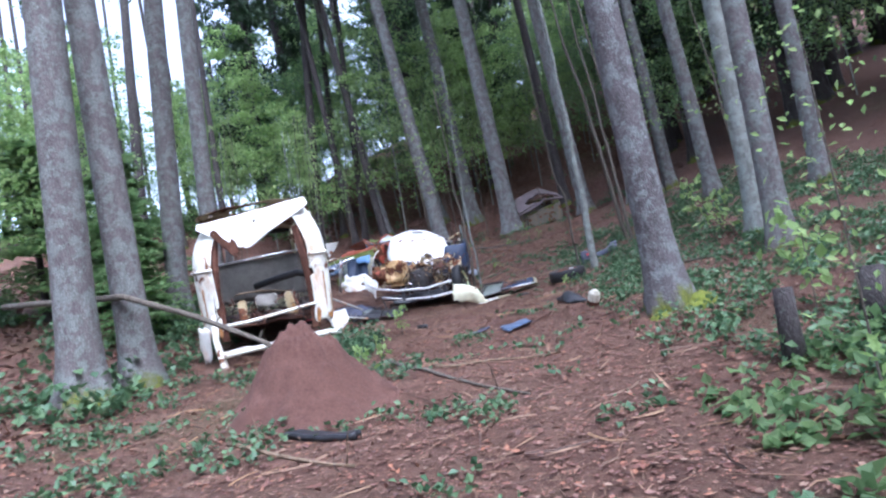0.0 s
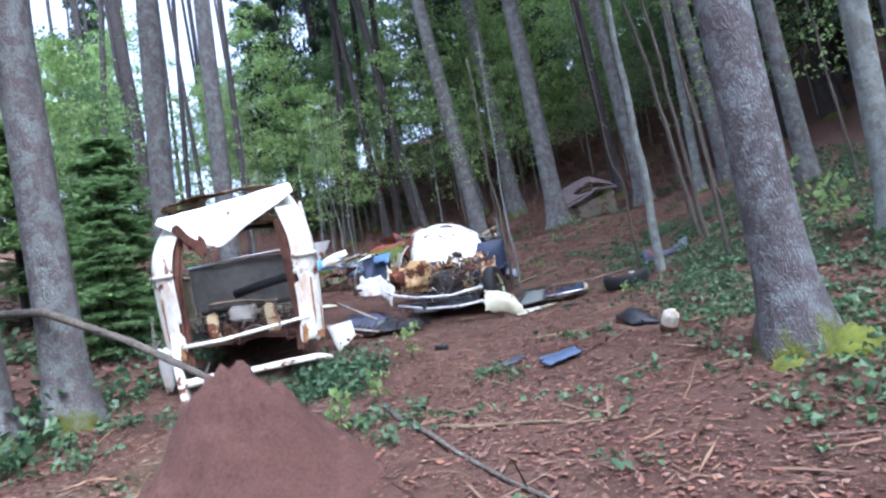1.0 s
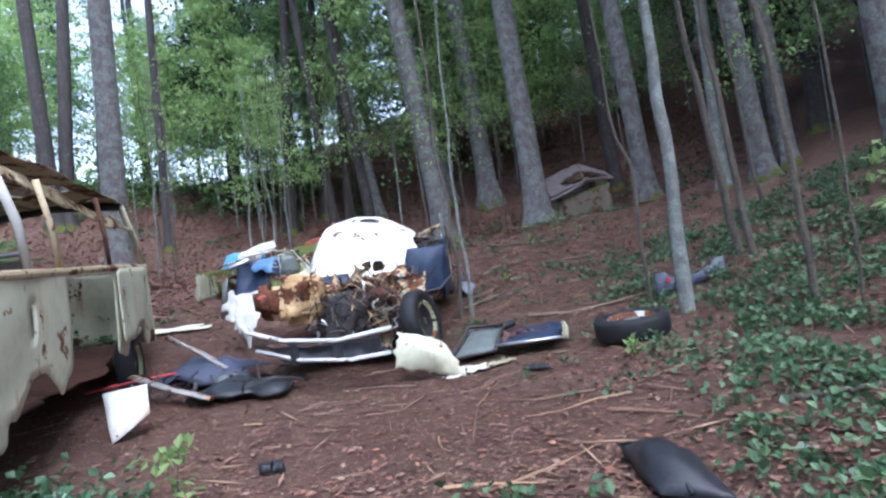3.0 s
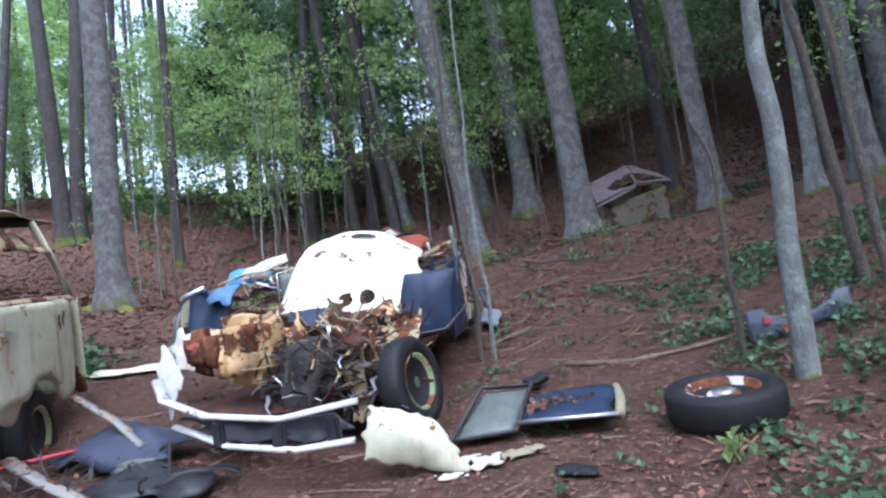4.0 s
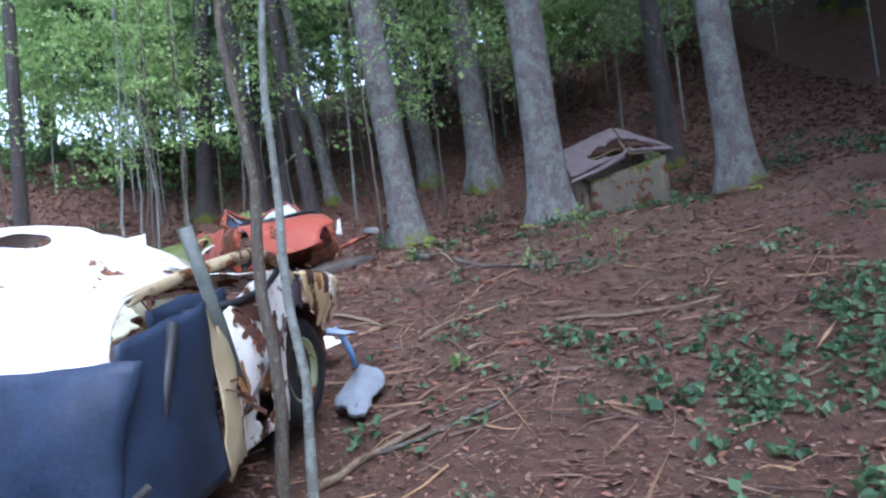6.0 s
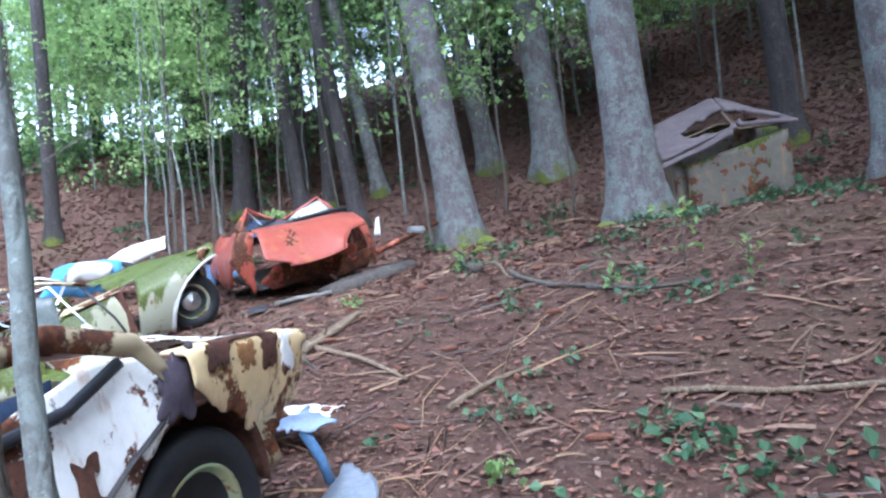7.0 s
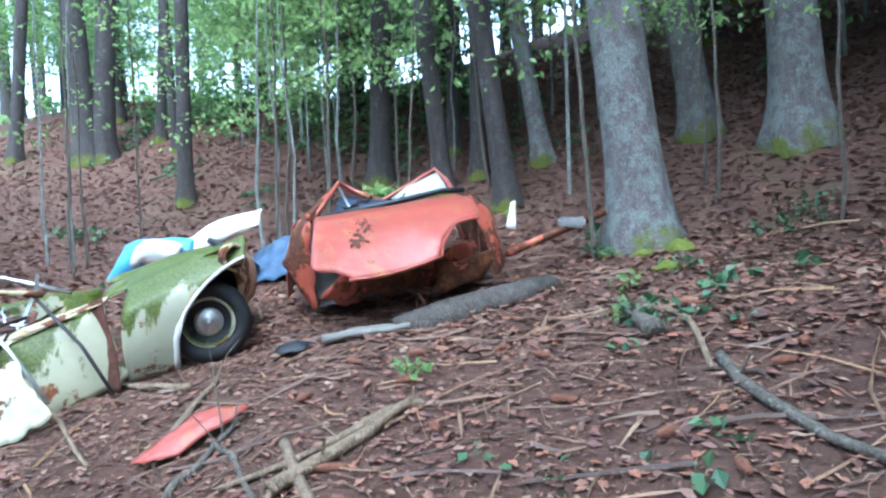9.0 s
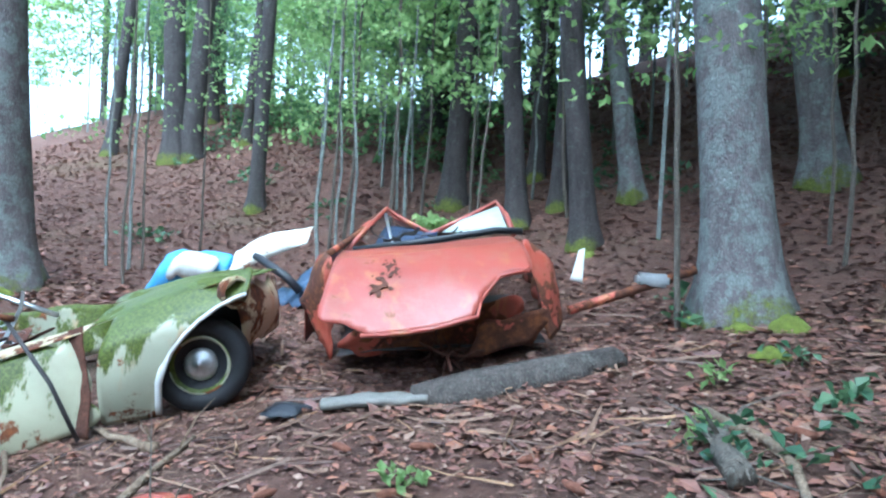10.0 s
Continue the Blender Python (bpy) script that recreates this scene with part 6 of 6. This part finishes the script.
part("needles", mesh_of("needles", v_.tolist(), f_.tolist(), LITTER), None, lf)
for k, (x, y, s) in enumerate(((1.02, 10.95, 0.13), (1.2, 11.0, 0.10), (0.82, 10.85, 0.10), (1.30, 11.06, 0.08), (0.92, 11.02, 0.08))):
    board("white_scrap", (x - s, y), (x + s, y + 0.04), s * 1.2, 0.01, FOAM if k % 2 else WHITE, "torn white scrap of padding", "scrap", k, 0.16, 0.03, "white scraps by the wreck")
cream = thing("torn_fender", on(0.62, 10.9), "torn cream fender piece with ragged edges", "car part")
panel(cream, "skin", (0.28, 10.88, 1.50), (0.98, 10.98, 1.33), (0.80, 11.0, 1.66), (0.36, 10.98, 1.84), CREAM, (0, -0.10, 0.04), 0.03, 0.05, 5, (44, 30))
blk = thing("black_strip", on(1.45, 10.62), "small black plastic strip", "plastic scrap")
panel(blk, "skin", on(1.35, 10.75, 0.02), on(1.62, 10.55, 0.02), on(1.66, 10.66, 0.02), on(1.45, 10.82, 0.03), BLACK, (0, 0, 0.02), 0.02, 0.05, 3, (8, 6))
board("black_scrap", (1.28, 12.3), (1.42, 12.38), 0.12, 0.05, BLACK, "small black plastic box", "plastic scrap", 9, 0, 0.06)
slab = thing("grey_slab", on(0.9, 14.7), "grey fibrous slab lying by the wheel", "insulation slab")
panel(slab, "mat", on(0.78, 14.42, 0.10), on(0.98, 14.36, 0.05), on(1.02, 15.0, 0.06), on(0.80, 15.12, 0.10), mat_plain("grey_fibre", (0.20, 0.22, 0.25), 0.9, vary=0.3, bumpy=0.7), (0, 0, 0.05), 0.02, 0.05, 6, (22, 22), thick=0.03)
ws = thing("white_strip", on(0.45, 15.5), "bent white metal strip", "car part")
panel(ws, "skin", on(0.02, 15.30, 0.10), on(0.62, 15.38, 0.20), on(0.66, 15.52, 0.18), on(0.0, 15.72, 0.12), QUARTER, (0, 0, 0.06), 0.04, 0.10, 7, (34, 22))

for k, pts in enumerate(([(-1.95, 11.45, 2.02), (-1.6, 11.4, 1.82), (-1.3, 11.25, 1.66)], [(-2.05, 10.95, 1.72), (-1.6, 10.72, 1.60), (-1.15, 10.55, 1.50)])):
    b = thing("bumper", (pts[0][0], pts[0][1], pts[0][2]), "bent pale chrome bumper bar fallen from the wreck", "bumper", group="fallen bumpers")
    bar(b, "blade", pts, 0.045, BUMPER, flat=0.40, wobble=0.45)
heap2 = thing("plastic_heap", on(-1.4, 11.4), "heap of dark crumpled plastic and trim", "scrap heap")
panel(heap2, "dark_sheet", on(-2.1, 11.2, 0.05), on(-1.1, 11.0, 0.05), on(-0.9, 11.6, 0.12), on(-2.0, 11.9, 0.08), PURPLE, (0, 0, 0.16), 0.07, 0.06, 3, (20, 16))
panel(heap2, "black_sheet", on(-1.5, 10.6, 0.04), on(-0.5, 10.6, 0.04), on(-0.4, 11.0, 0.08), on(-1.4, 11.1, 0.1), BLACK, (0, 0, 0.10), 0.06, 0.1, 4, (20, 12))
panel(heap2, "pale_foil", on(-1.35, 10.85, 0.12), on(-1.0, 10.8, 0.12), on(-1.0, 11.0, 0.16), on(-1.3, 11.05, 0.18), GLASS_DIRTY, (0, 0, 0.05), 0.06, 0.12, 5, (10, 10))
clutter(heap2, "scrap", on(-1.3, 11.0, 0.12), (1.3, 0.8, 0.15), 40, DARK, 51, 0.4)
rb = thing("red_bar", on(-2.1, 11.2), "red plastic trim strip", "plastic strip")
bar(rb, "strip", [on(-2.35, 10.75, 0.12), on(-2.0, 11.1, 0.14), on(-1.65, 11.35, 0.16)], 0.035, RED, flat=0.4)
sh = thing("white_shard", on(-1.6, 10.0), "pointed white metal shard standing up", "metal shard")
panel(sh, "skin", on(-1.58, 9.86, 0.0), on(-1.36, 10.0, 0.18), on(-1.42, 10.1, 0.36), on(-1.74, 10.05, 0.32), WHITE, dent=0.01, n=(6, 6))
board("white_sheet", (-3.35, 13.2), (-2.5, 13.7), 0.35, 0.01, CREAM, "torn white sheet metal on the ground", "sheet metal", 8, 0.14, 0.05)
red = thing("red_scrap", on(-0.87, 16.95), "broken orange-red bodywork strip half under branches", "car part")
panel(red, "skin", on(-1.0, 16.66, 0.03), on(-0.80, 16.80, 0.03), on(-0.72, 17.20, 0.06), on(-0.95, 17.05, 0.10), ORANGE, (0, 0, 0.03), 0.02, 0.05, 4, (10, 12))
ro = thing("rubber_scrap", on(-1.1, 17.85), "black rubber scrap on the needles", "rubber scrap")
panel(ro, "skin", on(-1.2, 17.75, 0.03), on(-1.0, 17.85, 0.03), on(-1.02, 18.0, 0.05), on(-1.25, 17.92, 0.05), BLACK, (0, 0, 0.03), 0.03, 0.1, 4, (8, 8))
for k, (x, y) in enumerate(((-0.55, 17.75), (-0.25, 17.95), (-0.55, 17.35), (0.3, 17.2), (1.0, 16.5), (-0.1, 17.6), (1.5, 15.9), (0.9, 15.6), (0.75, 17.5), (1.2, 17.3), (1.45, 17.1), (0.5, 17.9), (1.7, 16.7), (0.2, 18.1), (1.35, 18.2), (1.9, 17.6), (0.0, 16.9), (2.3, 16.2), (0.7, 16.3), (1.1, 18.6), (1.55, 17.75), (1.62, 17.9), (2.4, 17.2), (1.9, 15.2), (2.6, 14.6), (1.4, 14.6))):
    p = thing("spruce_cone", on(x, y, 0.02), "brown spruce cone lying on the needles", "spruce cone", "spruce cones", yaw=k * 47)
    part("cone_body", lathe([(0.005, -0.058), (0.014, -0.045), (0.019, -0.01), (0.017, 0.03), (0.008, 0.058)], 10, "X"), CONE, p)
for k, (x, y, h, r) in enumerate(((2.46, 4.25, 0.5, 0.07), (3.12, 4.35, 0.42, 0.09))):
    s = thing("stump", on(x, y), "dark rotten stump among ivy", "tree stump", "stumps by the path")
    part("wood", tube([(0, 0, -0.1), (0.01, 0, h * 0.5), (0.03, 0.02, h)], [r * 1.2, r, r * 0.85], 12, 0.4, x), BARK_DARK, s, "", True)


# moss cushions at the feet of trees
for k, (x, y, r) in enumerate(((3.00, 19.33, 0.17), (2.22, 19.25, 0.15), (2.75, 19.12, 0.11), (0.72, 20.62, 0.17), (0.10, 20.62, 0.13), (0.45, 20.5, 0.12), (0.75, 19.9, 0.14), (2.64, 6.02, 0.17), (2.52, 5.90, 0.14), (2.22, 5.98, 0.12), (-6.1, 17.95, 0.2), (-6.75, 17.9, 0.18), (4.75, 18.1, 0.12), (-1.5, 22.15, 0.12))):
    ms = thing("moss_cushion", on(x, y), "soft green moss cushion at a tree's foot", "moss", "moss cushions", yaw=k * 40)
    q = np.random.default_rng(k + 300)
    part("moss", sheet(lambda u, w: (math.cos(6.2832 * u) * r * w * 1.2, math.sin(6.2832 * u) * r * w, r * 0.75 * (1 - w * w) - 0.05 + 0.03 * noise.noise((math.cos(6.2832 * u) * w * 4, math.sin(6.2832 * u) * w * 4, k))), 20, 8, 0.0, 0, 0), MOSS, ms, "", True)


# ---- thin trees ----
slim_tree(2.98, 11.36, [(0, 0, 0), (0.03, 0, 1.2), (0.03, -0.02, 2.4), (0.0, -0.05, 4.0), (-0.1, -0.1, 7.0)], 0.075, "slim grey-barked young tree with pale lichen", twigs=2)
slim_tree(2.83, 12.03, [(0, 0, 0), (0.0, 0, 0.9), (0.0, 0, 1.45), (-0.09, 0, 1.75), (-0.10, 0, 2.6), (-0.2, 0, 4.5)], 0.024, "thin kinked brown sapling stem", BARK_TWIG)
slim_tree(0.86, 13.42, [(0, 0, 0), (0.0, 0, 0.8), (0.0, 0, 1.5), (-0.06, 0, 2.2), (-0.08, 0.1, 4.5)], 0.033, "thin brown-barked sapling by the wreck", BARK_TWIG, twigs=3)
slim_tree(0.99, 13.42, [(0, 0, 0), (-0.03, 0, 1.0), (-0.04, 0.0, 1.6), (0.0, 0, 2.4), (0.08, 0.2, 5)], 0.025, "thin grey-green sapling by the wreck", BARK_PALE, twigs=3)
for x, y, r, l in ((3.64, 10.4, 0.038, -0.05), (3.8, 10.1, 0.016, 0.0), (4.05, 12.35, 0.05, -0.05), (4.05, 12.7, 0.06, -0.09), (3.0, 7.4, 0.022, -0.08), (0.03, 20.45, 0.03, -0.05), (0.92, 21.9, 0.025, 0.0), (0.75, 22.4, 0.022, -0.02), (-3.63, 21.2, 0.035, 0.02), (-3.8, 20.4, 0.025, 0.05), (-4.3, 22.6, 0.03, 0.03), (-3.75, 23.0, 0.03, 0.0), (-5.7, 19.05, 0.022, 0.02), (-6.2, 19.5, 0.02, -0.03), (-6.3, 20.3, 0.02, 0.02), (-4.3, 21.1, 0.03, 0.06), (-2.9, 21.9, 0.022, 0.1), (-2.2, 23.0, 0.03, -0.1), (5.2, 14.5, 0.035, -0.06), (6.0, 11.4, 0.03, -0.05), (1.9, 20.9, 0.02, 0.02), (0.2, 22.3, 0.025, -0.03)):
    slim_tree(x, y, [(0, 0, 0), (l * 1.2, 0.02, 1.2), (l * 2.0, 0.05, 2.4), (l * 4.5, 0.0, 4.2), (l * 6, 0, 5.5)], r * 0.85, "thin sapling stem in the wood", BARK_TWIG, leafy=y > 19.5 or x > 4.5)


# pale thin saplings on the bank behind the cars
for k, (x, y) in enumerate(((-6.62, 19.24), (-6.29, 19.37), (-4.54, 20.9), (-4.28, 20.96), (-4.01, 20.95), (-3.8, 21.67), (-3.0, 23.48))):
    slim_tree(x, y, [(0, 0, 0), (0.05 * math.sin(k * 2.1), 0.02, 1.2), (0.12 * math.sin(k * 1.3), 0.05, 2.6), (0.25 * math.sin(k * 1.3), 0.1, 5.0)], 0.020 + 0.004 * (k % 3), "thin pale sapling on the leafy bank", BARK_PALE, twigs=6, leafy=k % 2 == 0)


# ---- ground cover: what nobody could count ----
def spread(n, x0, x1, y0, y1, seed):
    q = np.random.default_rng(seed)
    return q, q.uniform(x0, x1, n), q.uniform(y0, y1, n)


def litter(name, n, x0, x1, y0, y1, size, material, label, seed, keep=None, aspect=0.55, lift=0.006):
    q, x, y = spread(n, x0, x1, y0, y1, seed)
    if keep is not None:
        k = keep(x, y, q)
        x, y = x[k], y[k]
    z = soil_height(x, y) + lift + 0.014 * q.random(len(x))
    d = np.stack([q.normal(size=len(x)), q.normal(size=len(x)), q.normal(size=len(x)) * 0.14], 1)
    d /= np.linalg.norm(d, axis=1)[:, None]
    up = np.tile([0, 0, 1.0], (len(x), 1)) + 0.22 * q.normal(size=(len(x), 3))
    s = np.cross(d, up)
    s /= np.linalg.norm(s, axis=1)[:, None]
    L = (size * q.uniform(0.5, 1.5, len(x)))[:, None]
    c = np.stack([x, y, z], 1)
    w = L * aspect * 0.5
    fold = np.cross(s, d) * w * 0.25
    v = np.stack([c - d * L / 2, c + s * w + fold, c + d * L / 2, c - s * w + fold], 1).reshape(-1, 3)
    i = np.arange(len(x)) * 4
    f = np.concatenate([np.stack([i, i + 1, i + 2], 1), np.stack([i, i + 2, i + 3], 1)])
    tagged(new(name, mesh_of(name, v.tolist(), f.tolist(), material)), label, "leaf litter", kind="stuff")


def patchy(scale, thr, seed):
    def keep(x, y, q):
        return np.array([noise.noise((a * scale, b * scale, seed)) > thr for a, b in zip(x, y)])
    return keep


litter("bark_crumbs", 110000, -4.0, 5.0, 0.6, 20.5, 0.019, LITTER, "fine crumbs of bark and leaf", 9, None, 0.6, 0.004)
litter("fallen_leaves", 46000, -4.5, 5.5, 0.0, 21.0, 0.043, LITTER, "brown and reddish fallen leaves", 1)
litter("fallen_leaves_on_the_bank", 60000, -14, 8, 18.0, 30, 0.075, LITTER, "red-brown fallen leaves on the bank", 2)
litter("fallen_leaves_beside_the_wreck", 14000, -12, -3.5, 3.0, 19.0, 0.10, LITTER, "brown fallen leaves under the trees", 3)
litter("leaves_by_the_last_wrecks", 13000, -3.2, 4.2, 14.5, 21.5, 0.048, LITTER, "red-brown leaves and bark scraps", 6)
litter("leaves_on_the_early_path", 9000, -3.2, 4.5, 0.6, 9.0, 0.045, LITTER, "fallen leaves and bark scraps", 8)
litter("fine_needles", 70000, -3.5, 4.5, 0.8, 20.0, 0.060, STRAW, "tan spruce needles and stalks", 7, patchy(1.1, -0.15, 5), 0.030, 0.012)
litter("dead_needles", 32000, -4.0, 5.0, 0.0, 20.0, 0.075, STRAW, "dry needles and fine twigs", 4, None, 0.07)
litter("dead_twigs", 700, -5.0, 6.0, 0.0, 22.0, 0.34, STRAW, "short dead twigs on the forest floor", 5, None, 0.045, 0.015)


def ivy(name, n, x0, x1, y0, y1, seed, thr, size=0.07, scale=0.9, material=None, label="low dark green ivy and herbs", top=0.14, edge=None):
    q, x, y = spread(n, x0, x1, y0, y1, seed)
    k = np.array([noise.noise((a * scale, b * scale, seed)) > thr for a, b in zip(x, y)])
    if edge is not None:
        k &= edge(x, y, q)
    x, y = x[k], y[k]
    c, nn = [], []
    for a, b in zip(x, y):
        h = top * q.random() ** 1.5
        m = int(q.integers(4, 9))
        c.append(np.stack([a + q.normal(0, 0.05, m), b + q.normal(0, 0.05, m), gz(a, b) + 0.02 + h * q.random(m)], 1))
    c = np.concatenate(c)
    v, f = leaf_cards(c, np.tile([0, 0, 1.6], (len(c), 1)), size, q, 0.05, 0.85)
    tagged(new(name, mesh_of(name, v.tolist(), f.tolist(), material or IVY)), label, "ground plants", kind="stuff")


def sticks(name, n, x0, x1, y0, y1, seed, label):
    """Thin bent sticks strewn over the ground."""
    q, x, y = spread(n, x0, x1, y0, y1, seed)
    verts, faces = [], []
    for a, b in zip(x, y):
        L, r, w = 0.12 + 0.6 * q.random() ** 2.5, 0.003 + 0.007 * q.random() ** 2, q.uniform(0, 6.28)
        kink, base = q.uniform(-0.5, 0.5), len(verts)
        px, py = a, b
        for k in range(4):
            dx, dy = math.cos(w), math.sin(w)
            z = gz(px, py) + 0.006 + r + 0.010 * q.random()
            rr = r * (1 - 0.22 * k)
            verts += [(px - dy * rr, py + dx * rr, z - rr * 0.6), (px + dy * rr, py - dx * rr, z - rr * 0.6), (px, py, z + rr)]
            px, py, w = px + dx * L / 3, py + dy * L / 3, w + kink * q.random()
        for k in range(0, 9, 3):
            for e in range(3):
                faces.append((base + k + e, base + k + (e + 1) % 3, base + k + 3 + (e + 1) % 3, base + k + 3 + e))
    tagged(new(name, mesh_of(name, verts, faces, TWIG_LYING)), label, "twigs", kind="stuff")


sticks("strewn_twigs", 1500, -4.0, 5.0, 0.8, 21.0, 31, "thin dead twigs strewn over the needles")
sticks("twigs_by_the_wrecks", 500, -2.2, 3.4, 13.8, 18.8, 32, "thin broken twigs lying thickly between the wrecks")

right_side = lambda x, y, q: x > 1.75 + 0.10 * np.abs(y - 6) + 0.6 * q.random(len(x))
ivy("ivy_ground_cover", 13000, 1.6, 7.5, 0.5, 15.0, 21, -0.05, 0.052, 1.9, None, "ivy and herbs carpeting the slope", 0.16, right_side)
ivy("ivy_at_the_start", 620, 1.75, 3.7, 1.3, 4.3, 27, -0.35, 0.085, 1.2, LEAF_MID, "broad ivy and bramble leaves beside the path", 0.22)
ivy("herbs_under_the_tall_trunks", 900, -4.6, -1.2, 2.4, 7.6, 28, 0.05, 0.06, 1.1, None, "low herbs under the tall trunks", 0.14)
ivy("small_herbs", 1100, 0.6, 4.2, 9.0, 18.5, 29, 0.24, 0.05, 1.6, None, "small herbs among the leaves", 0.09)
ivy("herbs_by_the_path", 1900, -3.2, 1.6, 1.0, 9.0, 22, 0.22, 0.055, 1.3, None, "scattered small green herbs", 0.10)
ivy("herbs_on_the_slope", 1500, 0.8, 6.5, 14.0, 21.5, 23, 0.20, 0.065, 0.9, None, "scattered herbs among the leaves", 0.14)
ivy("herbs_on_the_bank", 2500, -12, 6, 19.0, 28, 24, 0.30, 0.10, 0.6, None, "low plants on the bank", 0.2)
ivy("shrubs_on_the_crest", 900, -12.0, -4.0, 24.0, 27.5, 33, -0.25, 0.13, 0.5, LEAF_MID, "low green shrubs along the crest", 1.7)
ivy("far_hedge", 500, -26.0, -11.0, 24.0, 34.0, 34, -0.1, 0.22, 0.3, LEAF_BRIGHT, "pale green hedge at the wood's edge", 1.5)
ivy("brambles_beside_the_van", 2600, -9.0, -3.2, 6.0, 14.0, 25, -0.05, 0.10, 0.5, None, "brambles and ferns beside the van", 0.45)
ivy("nettles_at_the_van", 300, -1.6, -0.75, 7.5, 8.9, 26, -0.3, 0.055, 1.0, None, "nettles growing at the van's corner", 0.35)


def seedling(x, y, h, n, size, seed, label="bright green young plant", material=None):
    """A small leafy plant: stem and leaves."""
    q = np.random.default_rng(seed)
    ob = thing("seedling", on(x, y), label, "plant", "bright green seedlings")
    part("stem", tube([(0, 0, -0.03), (0.01, 0, h * 0.5), (0.03, 0.01, h)], [0.008, 0.006, 0.003], 5), BARK_TWIG, ob)
    t = q.random(n)
    c = np.stack([q.normal(0, 0.10 * h + 0.03, n), q.normal(0, 0.10 * h + 0.03, n), h * (0.25 + 0.75 * t)], 1)
    v, f = leaf_cards(c, np.tile([0, 0, 1.5], (n, 1)), size, q, 0.15, 0.6)
    part("leaves", mesh_of("leaves", v.tolist(), f.tolist(), material or LEAF_BRIGHT), None, ob)


for k, (x, y, h, n, s) in enumerate(((2.45, 3.45, 2.1, 200, 0.052), (2.3, 3.0, 0.5, 90, 0.09), (2.9, 2.6, 0.5, 90, 0.09), (2.5, 2.2, 0.4, 80, 0.09), (3.1, 5.0, 0.9, 60, 0.12), (-0.45, 8.6, 0.35, 40, 0.08), (-0.6, 7.3, 0.25, 30, 0.08), (-0.75, 6.6, 0.3, 40, 0.08), (2.25, 10.45, 0.14, 26, 0.07), (2.6, 17.0, 0.45, 26, 0.065), (2.9, 16.6, 0.3, 22, 0.06), (2.1, 16.8, 0.18, 20, 0.06), (-0.10, 17.65, 0.10, 24, 0.06), (0.75, 18.5, 0.12, 26, 0.07), (0.6, 19.3, 0.12, 26, 0.07), (1.5, 15.0, 0.12, 24, 0.06), (4.4, 9.2, 0.7, 60, 0.12), (5.0, 11.5, 0.8, 60, 0.13), (-0.95, 19.95, 0.1, 20, 0.06))):
    seedling(x, y, h, n, s, k + 70)
